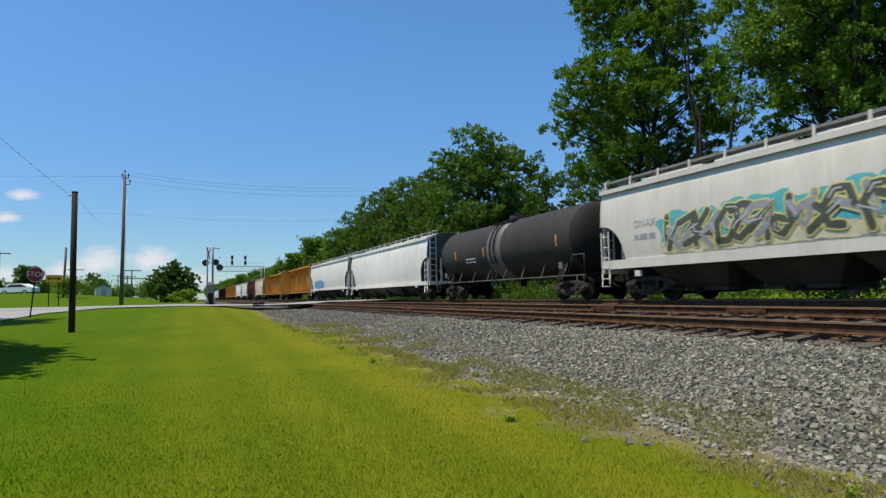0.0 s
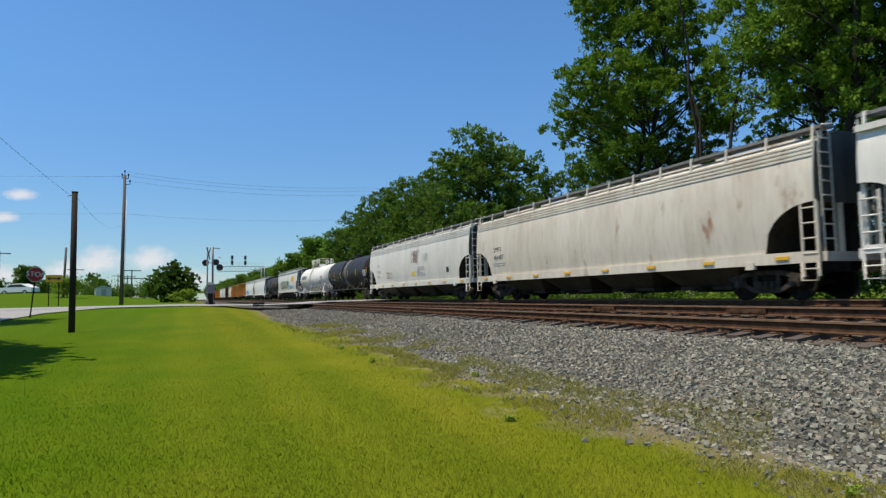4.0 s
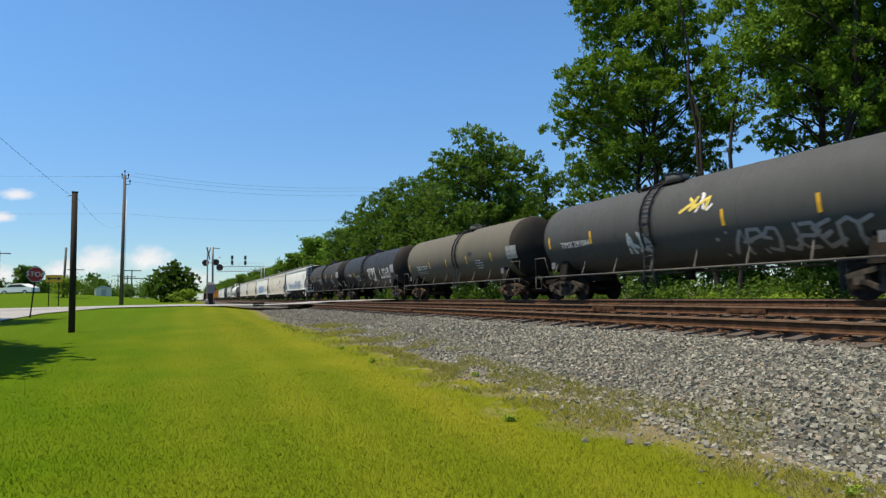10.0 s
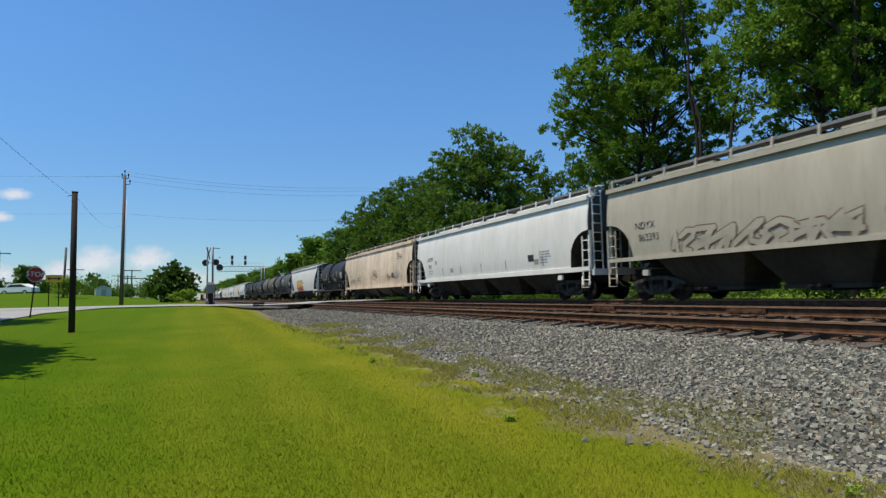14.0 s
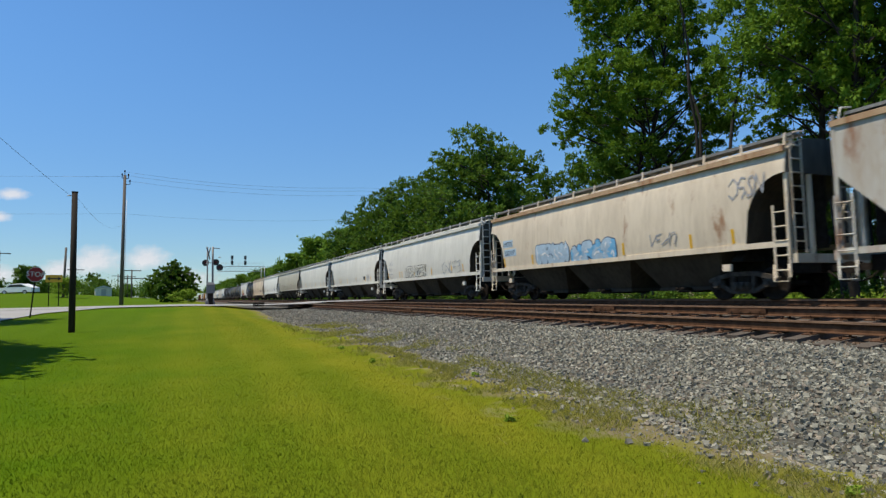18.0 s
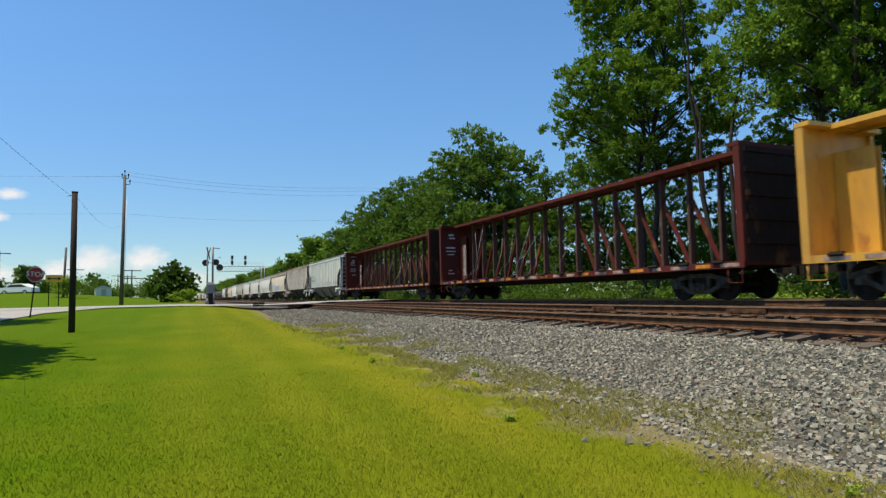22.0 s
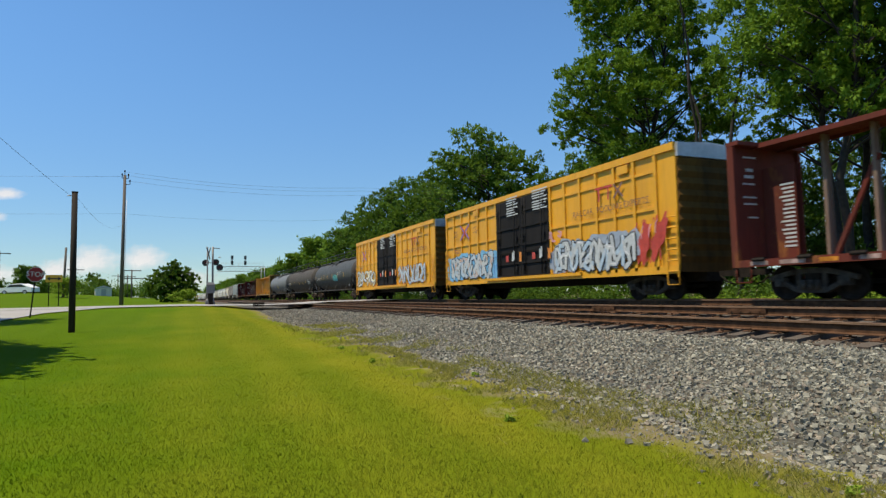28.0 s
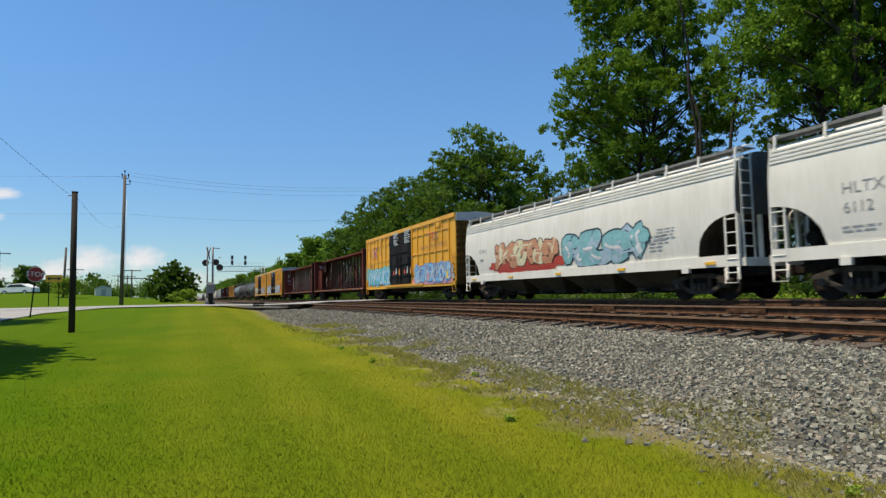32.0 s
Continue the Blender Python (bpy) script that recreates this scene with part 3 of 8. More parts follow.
    for e in (-1, 1):
        for k in (-1, 1):
            lad = Shape()
            ladder(lad, (k * 1.56, e * half - (0.44 if e > 0 else 0.02), 0.6), (k * 1.56, e * half - (0.44 if e > 0 else 0.02), 2.55), 5)
            lad.path([(k * 1.56, e * half - 0.02 * e, 0.95), (k * 1.58, e * half - 0.02 * e, 0.5), (k * 1.58, e * (half - 0.46), 0.5), (k * 1.56, e * (half - 0.46), 0.95)], 0.022)
            part("side_ladder", lad, sill_mat, car)
        lad = ladder(Shape(), (-1.35, e * (half + 0.05), 1.0), (-1.35, e * (half + 0.05), top + 0.3), 9, along="x")
        lad.path([(-1.25, e * half, top), (-1.1, e * half, top + 0.5), (-0.7, e * half, top + 0.55)], 0.025)
        part("end_ladder", lad, sill_mat, car)
    # hopper bays under the body
    span = length - 2 * (cut + 0.9)
    for i in range(bays):
        y = -span / 2 + span * (i + 0.5) / bays
        h = span / bays / 2 - 0.03
        low_half = max(0.38, h * 0.62)
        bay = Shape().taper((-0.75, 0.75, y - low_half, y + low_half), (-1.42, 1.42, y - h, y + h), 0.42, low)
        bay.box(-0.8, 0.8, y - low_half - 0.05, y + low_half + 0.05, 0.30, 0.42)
        part("hopper_bay", bay, bay_mat or M_BAY, car, "discharge hopper with grime and shade in its colour")
        gate = Shape().box(-0.95, 0.95, y - 0.30, y + 0.30, 0.24, 0.30)
        gate.tube((-1.25, y - 0.12, 0.36), (-0.8, y - 0.12, 0.36), 0.05, 8).tube((-1.25, y + 0.12, 0.36), (-0.8, y + 0.12, 0.36), 0.05, 8)
        part("outlet_gate", gate, M_DARK, car)
    # running boards, hatches
    zr = top + 0.44
    for k in (-1, 1):
        bx = 0.5 if style == "ribbed" else 1.0
        board = Shape().box(k * bx - 0.27, k * bx + 0.27, -half - 0.1, half + 0.1, zr - 0.035, zr)
        board.box(k * bx + 0.28 * k - 0.012, k * bx + 0.28 * k + 0.012, -half - 0.1, half + 0.1, zr - 0.07, zr + 0.012)
        part("running_board", board, M_GRATE, car, "grey grated roof walkway")
        post = cached("board_post_%s_%s" % (style, paint_mat.name), lambda: Shape().beam((0.05 * k, 0, top + 0.05), (0, 0, zr + 0.03), 0.06, 0.045), paint_mat)
        n = int(length / 1.35) if style != "ribbed" else -1
        for i in range(n + 1):
            part("running_board_support", post, None, car, at=pose(k * 1.31, -half + 0.1 + (length - 0.2) * i / n, 0))
    n = 5
    for i in range(n):
        y = -half + 0.9 + (length - 1.8) * (i + 0.5) / n
        part("roof_hatch", Shape().box(-0.42, 0.42, y - 1.4, y + 1.4, top + 0.36, top + 0.47), paint_mat, car)
    for e in (-1, 1):
        part("jack_pad", Shape().box(-1.60, -1.50, e * (half - 2.0) - 0.14, e * (half - 2.0) + 0.14, 0.84, 1.04), sill_mat, car)
    bw = Shape()
    bw.loft([[(0.55 + 0.28 * math.cos(a) + r * math.cos(a) * math.cos(b), -half - 0.28 + r * math.sin(b), 2.35 + 0.28 * math.sin(a) + r * math.sin(a) * math.cos(b)) for b in (0, 1.57, 3.14, 4.71)] for a in np.linspace(0, 2 * math.pi, 17) for r in (0.02,)], caps=False)
    for a in range(4):
        bw.tube((0.55, -half - 0.28, 2.35), (0.55 + 0.28 * math.cos(a * 1.571), -half - 0.28, 2.35 + 0.28 * math.sin(a * 1.571)), 0.014, 5)
    part("brake_wheel", bw, sill_mat, car)
    trucks(car, half - 1.95, rusty)
    couplers(car, half)
    return car, width


# Dark grime with the shade of the underside put into the colour.
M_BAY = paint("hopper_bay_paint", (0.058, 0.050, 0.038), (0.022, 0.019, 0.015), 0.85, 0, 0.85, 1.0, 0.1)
M_PALEBAY = paint("dusty_bay_paint", (0.25, 0.22, 0.16), (0.09, 0.078, 0.058), 0.75, 0, 0.85, 1.0, 0.1)
M_GRATE = plain("galvanised_grating", (0.20, 0.20, 0.19), 0.7, 0.2, 0.3)


# ---- tank cars ----
M_PIPE = plain("worn_handrail_paint", (0.10, 0.096, 0.088), 0.7, 0.0, 0.4, 3, 0.2)


def tank_car(name, length, mat, label, style="plain", r=1.53, zc=2.62, rusty=False, band=None, frame_mat=None, mid=0.0, head=None):
    """length of the shell; style: 'plain' ladder amidships, 'cage' railed platform, 'walk' full top walkway with handrail."""
    car = thing(name, label, "freight car", "cars of the train")
    frame_mat = frame_mat or M_DARK
    half = length / 2
    n = 40
    rings = []
    for y, k in [(-half - 0.02, 0.05)] + [(-half + 0.62 - 0.62 * math.cos(a), math.sin(a)) for a in np.linspace(0.15, math.pi / 2, 7)] + [(half - 0.62 + 0.62 * math.cos(a), math.sin(a)) for a in np.linspace(math.pi / 2, 0.15, 7)] + [(half + 0.02, 0.05)]:
        rings.append([(r * k * math.cos(2 * math.pi * i / n), y, zc + r * k * math.sin(2 * math.pi * i / n)) for i in range(n)])
    part("tank_shell", Shape().loft(rings[7:-7], caps=False), mat, car)
    # Most heads take a darker paint that holds end shade besides grime.
    for rows in (rings[:8], rings[-8:]):
        part("tank_head", Shape().loft(rows), head or P_HEAD, car, "domed end of the tank shell")
    for y in (-half + 0.66, half - 0.66) + ((-length / 6, length / 6) if style != "walk" else ()):
        ring = [[((r + d) * math.cos(2 * math.pi * i / n), y + e, zc + (r + d) * math.sin(2 * math.pi * i / n)) for i in range(n)] for d, e in ((-0.01, -0.05), (0.006, -0.045), (0.006, 0.045), (-0.01, 0.05))]
        part("weld_seam", Shape().loft(ring, caps=False), mat, car)
    if band:
        ring = [[((r + d) * math.cos(2 * math.pi * i / n), y, zc + (r + d) * math.sin(2 * math.pi * i / n)) for i in range(n)] for d, y in ((-0.01, -0.75), (0.008, -0.745), (0.008, 0.745), (-0.01, 0.75))]
        part("spill_band", Shape().loft(ring, caps=False), band, car, "pale product spill band round the shell")
    for e in (-1, 1):
        sill = Shape().box(-0.36, 0.36, min(e * (half - 3.0), e * (half + 0.35)), max(e * (half - 3.0), e * (half + 0.35)), 0.78, 1.16)
        y = e * (half - 1.6)
        sill.taper((-1.35, 1.35, y - 0.25, y + 0.25), (-1.15, 1.15, y - 0.2, y + 0.2), 0.86, 1.75)
        sill.box(-1.4, 1.4, min(e * (half - 0.1), e * (half + 0.35)), max(e * (half - 0.1), e * (half + 0.35)), 0.92, 1.06)
        part("stub_sill", sill, frame_mat, car)
    rail = Shape()
    for k in (-1, 1):
        rail.tube((k * 1.48, -half - 0.3, 1.0), (k * 1.48, half + 0.3, 1.0), 0.034, 8)
        for i in range(8):
            y = -half + 1.2 + (length - 2.4) * i / 7
            rail.beam((k * 1.46, y, 1.0), (k * 1.16, y + 0.1, 1.62), 0.04, 0.03)
        for e in (-1, 1):
            rail.path([(k * 1.48, e * (half + 0.28), 1.0), (k * 1.48, e * (half + 0.28), 1.85), (k * 1.48, e * (half - 0.5), 1.85), (k * 1.48, e * (half - 0.9), 1.0)], 0.025)
            rail.path([(k * 1.5, e * (half + 0.25), 1.0), (k * 1.5, e * (half + 0.25), 0.5), (k * 1.5, e * (half - 0.2), 0.5), (k * 1.5, e * (half - 0.2), 1.0)], 0.022)
    part("handrail", rail, M_PIPE if frame_mat is M_DARK else frame_mat, car, "thin side handrail on slanted brackets")
    outlet = Shape().tube((0, mid - 0.4, zc - r - 0.42), (0, mid - 0.4, zc - r + 0.1), 0.17, 12).box(-0.3, 0.3, mid - 0.7, mid - 0.1, zc - r - 0.12, zc - r + 0.05)
    part("bottom_outlet", outlet, M_DARK, car)
    for k in (-1, 1) if style != "walk" else ():
        lad = Shape()
        for a0, a1 in zip(np.linspace(-0.5, 1.15, 7), np.linspace(-0.5, 1.15, 7)[1:]):
            for dy in (mid - 0.22, mid + 0.22):
                p = [(k * (r + 0.1) * math.cos(a), dy, zc + (r + 0.1) * math.sin(a)) for a in (a0, a1)]
                lad.beam(p[0], p[1], 0.07, 0.05, up=(0, 1, 0))
        for a in np.linspace(-0.45, 1.1, 9):
            lad.tube((k * (r + 0.1) * math.cos(a), mid - 0.22, zc + (r + 0.1) * math.sin(a)), (k * (r + 0.1) * math.cos(a), mid + 0.22, zc + (r + 0.1) * math.sin(a)), 0.02, 6)
        for dy in (mid - 0.22, mid + 0.22):
            lad.beam((k * 1.45, dy, zc - 0.78), (k * 1.52, dy, 0.72), 0.07, 0.03)
        for z in (0.8, 1.15, 1.5):
            lad.tube((k * 1.5, mid - 0.22, z), (k * 1.5, mid + 0.22, z), 0.02, 6)
        part("ladder", lad, frame_mat if style != "plain" else M_BLACK, car)
    zt = zc + r
    dome = Shape().tube((0, mid, zt - 0.1), (0, mid, zt + 0.28), 0.42, 20)
    dome.tube((0, mid, zt + 0.28), (0, mid, zt + 0.34), 0.45, 20, 0.2)
    part("dome", dome, mat, car)
    plat = Shape()
    ext = 2.2 if style == "cage" else 1.1
    plat.box(-0.85, 0.85, mid - ext, mid + ext, zt - 0.16, zt - 0.10)
    for k in (-1, 1):
        for y in (mid - ext, mid, mid + ext):
            plat.beam((k * 0.85, y, zt - 0.13), (k * 0.75, y, zt - 0.42), 0.05, 0.05)
    part("platform", plat, frame_mat, car)
    for y in (mid - 0.85, mid + 0.8):
        fit = Shape().tube((0.1, y, zt - 0.05), (0.1, y, zt + 0.2), 0.12, 10).box(-0.05, 0.25, y - 0.06, y + 0.06, zt + 0.1, zt + 0.16)
        part("valve", fit, frame_mat, car)
    if style == "cage":
        for k in (-1, 1):
            for y0, y1 in ((-2.2, -0.6), (0.6, 2.2)):
                for z in (0.45, 0.85):
                    part("safety_rail", Shape().tube((k * 0.85, y0, zt + z), (k * 0.85, y1, zt + z), 0.03, 6), frame_mat, car, "white platform handrail")
                for y in (y0, (y0 + y1) / 2, y1):
                    part("rail_post", Shape().tube((k * 0.85, y, zt - 0.12), (k * 0.85, y, zt + 0.85), 0.035, 6), frame_mat, car)
        for y in (-2.2, 2.2):
            part("safety_rail", Shape().tube((-0.85, y, zt + 0.85), (0.85, y, zt + 0.85), 0.03, 6), frame_mat, car, "white platform handrail")
    if style == "walk":
        top = Shape().box(-0.75, -0.15, -half + 0.3, half - 0.3, zt - 0.02, zt + 0.02)
        part("top_walkway", top, M_GRATE, car)
        hr = Shape()
        for x in (-0.75,):
            hr.tube((x, -half + 0.3, zt + 0.68), (x, half - 0.3, zt + 0.68), 0.032, 6)
            hr.tube((x, -half + 0.3, zt + 0.36), (x, half - 0.3, zt + 0.36), 0.018, 6)
            for i in range(7):
                y = -half + 0.3 + (length - 0.6) * i / 6
                hr.tube((x, y, zt), (x, y, zt + 0.68), 0.03, 6)
                hr.beam((x, y + 0.3, zt - 0.02), (x - 0.2, y + 0.3, zt - 0.3), 0.04, 0.04)
        part("walkway_handrail", hr, M_BLACK, car)
        for e in (-1, 1):
            for k in (-1, 1):
                loop = Shape().path([(k * 1.48, e * (half + 0.28), 1.0), (k * 1.48, e * (half + 0.28), 2.3), (k * 1.48, e * (half - 0.1), 2.5), (k * 1.48, e * (half - 0.75), 2.5), (k * 1.48, e * (half - 0.85), 1.0)], 0.035)
                part("grab_rail", loop, M_BLACK, car)
            lad = ladder(Shape(), (-0.5, e * (half + 0.12), 1.1), (-0.5, e * (half - 0.3), zt + 0.7), 10, along="x")
            part("end_ladder", lad, M_BLACK, car)
        for y in (-0.9, 0.9):
            part("platform_strut", Shape().beam((-0.8, y, zt - 0.05), (-1.25, y, zt - 0.55), 0.07, 0.07), mat, car)
        part("platform_bracket", Shape().box(-0.95, -0.85, -1.2, 1.2, zt - 0.42, zt - 0.05), mat, car)
    for e in (-1, 1):
        part("placard_holder", Shape().box(-1.55, -1.53, e * (half - 1.3) - 0.14, e * (half - 1.3) + 0.14, 1.32, 1.6), M_IRON, car)
    trucks(car, half - 1.35, rusty)
    couplers(car, half + 0.3)
    return car


def tank_side(r=1.53, zc=2.62):
    return lambda z: math.sqrt(max(0.05, r * r - (z - zc) ** 2))


# ---- centre-beam flat cars ----
M_SILLWHITE = plain("worn_white_marking", (0.36, 0.26, 0.23), 0.8, 0.0, 0.6, 5, 0.1)
M_SILLAMBER = plain("worn_amber_marking", (0.50, 0.20, 0.03), 0.8, 0.0, 0.5, 5, 0.1)


def centerbeam_car(name, mat, label, length=22.4, end_mat=None, post_mat=None, panels=False, top=4.62, open_tail=False, braces=1):
    car = thing(name, label, "freight car", "cars of the train")
    half = length / 2
    post_mat = post_mat or mat
    deck = Shape().box(-1.40, 1.40, -half, half, 1.02, 1.10)
    part("deck", deck, mat, car)
    for k in (-1, 1):
        part("side_sill", Shape().box(k * 1.42 - 0.04, k * 1.42 + 0.04, -half, half, 0.93, 1.13), mat, car)
        winch = cached("winch", lambda: Shape().box(-0.05, 0.05, -0.16, 0.16, 1.10, 1.19).tube((-0.06, -0.2, 1.12), (-0.06, 0.2, 1.12), 0.045, 8), M_DARK)
        for i in range(16):
            part("winch", winch, None, car, at=pose(k * 1.42, -half + 0.9 + (length - 1.8) * i / 15, 0))
    if "far-off" not in label:
        rnd = random.Random(len(label))
        for i in range(22):
            y = -half + 0.5 + (length - 1.4) * i / 21
            w = rnd.uniform(0.18, 0.42)
            mark = Shape().box(-1.466, -1.461, y - w, y + w, 0.97, 1.08)
            part("sill_marking", mark, (M_SILLWHITE, M_SILLAMBER, M_SILLWHITE)[i % 3], car, "worn reflective strip on the side sill")
    sill = Shape().taper((-0.3, 0.3, -half + 3.2, half - 3.2), (-0.45, 0.45, -half + 0.2, half - 0.2), 0.74, 1.02)
    part("center_sill", sill, M_DARK, car)
    for e in (-1, 1):
        y = e * half
        b = Shape().box(-1.40, 1.40, min(y, y - e * 0.08), max(y, y - e * 0.08), 1.10, top - 0.12)
        for k in (-1, 1):
            part("bulkhead_post", Shape().box(k * 1.37 - 0.07, k * 1.37 + 0.07, min(y + e * 0.02, y - e * 0.2), max(y + e * 0.02, y - e * 0.2), 1.10, top - 0.12), mat, car)
        # end_mat, where given, is a darker paint holding the end face's shade.
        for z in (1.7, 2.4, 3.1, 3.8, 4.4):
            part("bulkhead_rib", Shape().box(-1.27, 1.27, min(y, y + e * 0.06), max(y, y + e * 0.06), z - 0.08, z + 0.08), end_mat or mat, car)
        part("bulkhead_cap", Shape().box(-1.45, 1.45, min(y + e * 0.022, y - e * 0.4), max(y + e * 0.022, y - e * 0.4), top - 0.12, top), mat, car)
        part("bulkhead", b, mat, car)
        part("bulkhead_back", Shape().box(-1.29, 1.29, min(y + e * 0.004, y + e * 0.012), max(y + e * 0.004, y + e * 0.012), 1.12, top - 0.02), end_mat or mat, car, "outer face of the bulkhead panel")
        gusset = Shape()
        x0 = 0.12
        if panels:
            x0 = 0.95
            for k in (-1, 1):
                for d in (0.12, 0.8, 1.45, 2.1):
                    yy = y - e * d
                    part("panel_rib", Shape().box(k * x0 - 0.07, k * x0 + 0.07, yy - 0.04, yy + 0.04, 1.1, 3.42), mat, car)
                part("panel_rail", Shape().box(k * x0 - 0.06, k * x0 + 0.06, min(y - e * 0.1, y - e * 2.1), max(y - e * 0.1, y - e * 2.1), 3.40, 3.48), mat, car)
                # Dark sheet added where the upper end lies in shade.
                part("upper_panel", Shape().box(k * 0.4 - 0.02, k * 0.4 + 0.02, min(y - e * 0.1, y - e * 2.0), max(y - e * 0.1, y - e * 2.0), 3.3, top - 0.1), P_REDSHADE, car, "dark upper end panel standing in for shade")
        for k in (-1, 1):
            deep = 2.0 if panels else 1.15
            gusset = Shape().box(k * x0 - 0.02, k * x0 + 0.02, min(y - e * 0.1, y - e * deep), max(y - e * 0.1, y - e * deep), 1.1, 3.9 if not panels else 3.42)
            if not (open_tail and e < 0):
                part("end_panel", gusset, mat, car)
    prof = [(-0.59, top - 0.16), (-0.59, top - 0.02), (0.59, top - 0.02), (0.59, top - 0.16), (0.53, top - 0.16), (0.53, top - 0.07), (-0.53, top - 0.07), (-0.53, top - 0.16)]
    chord = Shape().loft([[(x, y, z) for x, z in prof] for y in (-half + 0.1, half - 0.1)], smooth=False)
    part("top_chord", chord, mat, car)
    n = 15
    post = Shape()
    post.taper((-0.12, 0.12, -0.010, 0.010), (-0.09, 0.09, -0.012, 0.012), 1.1, top - 0.1)
    for k in (-1, 1):
        post.taper((k * 0.12 - 0.011, k * 0.12 + 0.011, -0.048, 0.048), (k * 0.09 - 0.011, k * 0.09 + 0.011, -0.048, 0.048), 1.1, top - 0.1)
    post = post.mesh("post", post_mat)
    if open_tail:
        part("end_brace", Shape().beam((0, -half + 1.9, 1.15), (0, -half + 0.25, top - 0.3), 0.16, 0.12), post_mat, car)
        part("end_brace", Shape().beam((0, -half + 0.25, 1.15), (0, -half + 1.0, 2.7), 0.12, 0.10), post_mat, car)
    ys = [-half + 2.0 + (length - 4.0) * i / (n - 1) for i in range(n)]
    for y in ys:
        part("post", post, None, car, at=pose(0, y, 0))
    for i in range(1, n - 1, braces):
        if i == n // 2:
            continue
        e = 1 if i > n // 2 else -1
        d = Shape().beam((0, ys[i] + e * 1.2, 1.15), (0, ys[i] - e * 0.05, 3.7), 0.11, 0.10)
        part("diagonal_brace", d, mat, car)
    if "far-off" not in label:
        rnd = random.Random(len(label) + int(length * 10))
        for i in range(9):
            y = rnd.uniform(-half + 2.6, half - 2.6)
            pts = [(-1.36, y, 1.18), (-0.75, y + rnd.uniform(-0.5, 0.5), rnd.uniform(1.5, 2.4)), (-0.42, y + rnd.uniform(-0.9, 0.9), rnd.uniform(2.6, 4.2))]
            part("tie_down_strap", Shape().path(pts, 0.011, 5), M_IRON, car, "loose hanging tie-down strap")
    trucks(car, half - 2.1)
    couplers(car, half)
    for e in (-1, 1):
        for k in (-1, 1):
            st = Shape().path([(k * 1.42, e * (half - 0.1), 0.95), (k * 1.42, e * (half - 0.1), 0.5), (k * 1.42, e * (half - 0.6), 0.5), (k * 1.42, e * (half - 0.6), 0.95)], 0.022)
            part("step", st, mat, car)
    return car


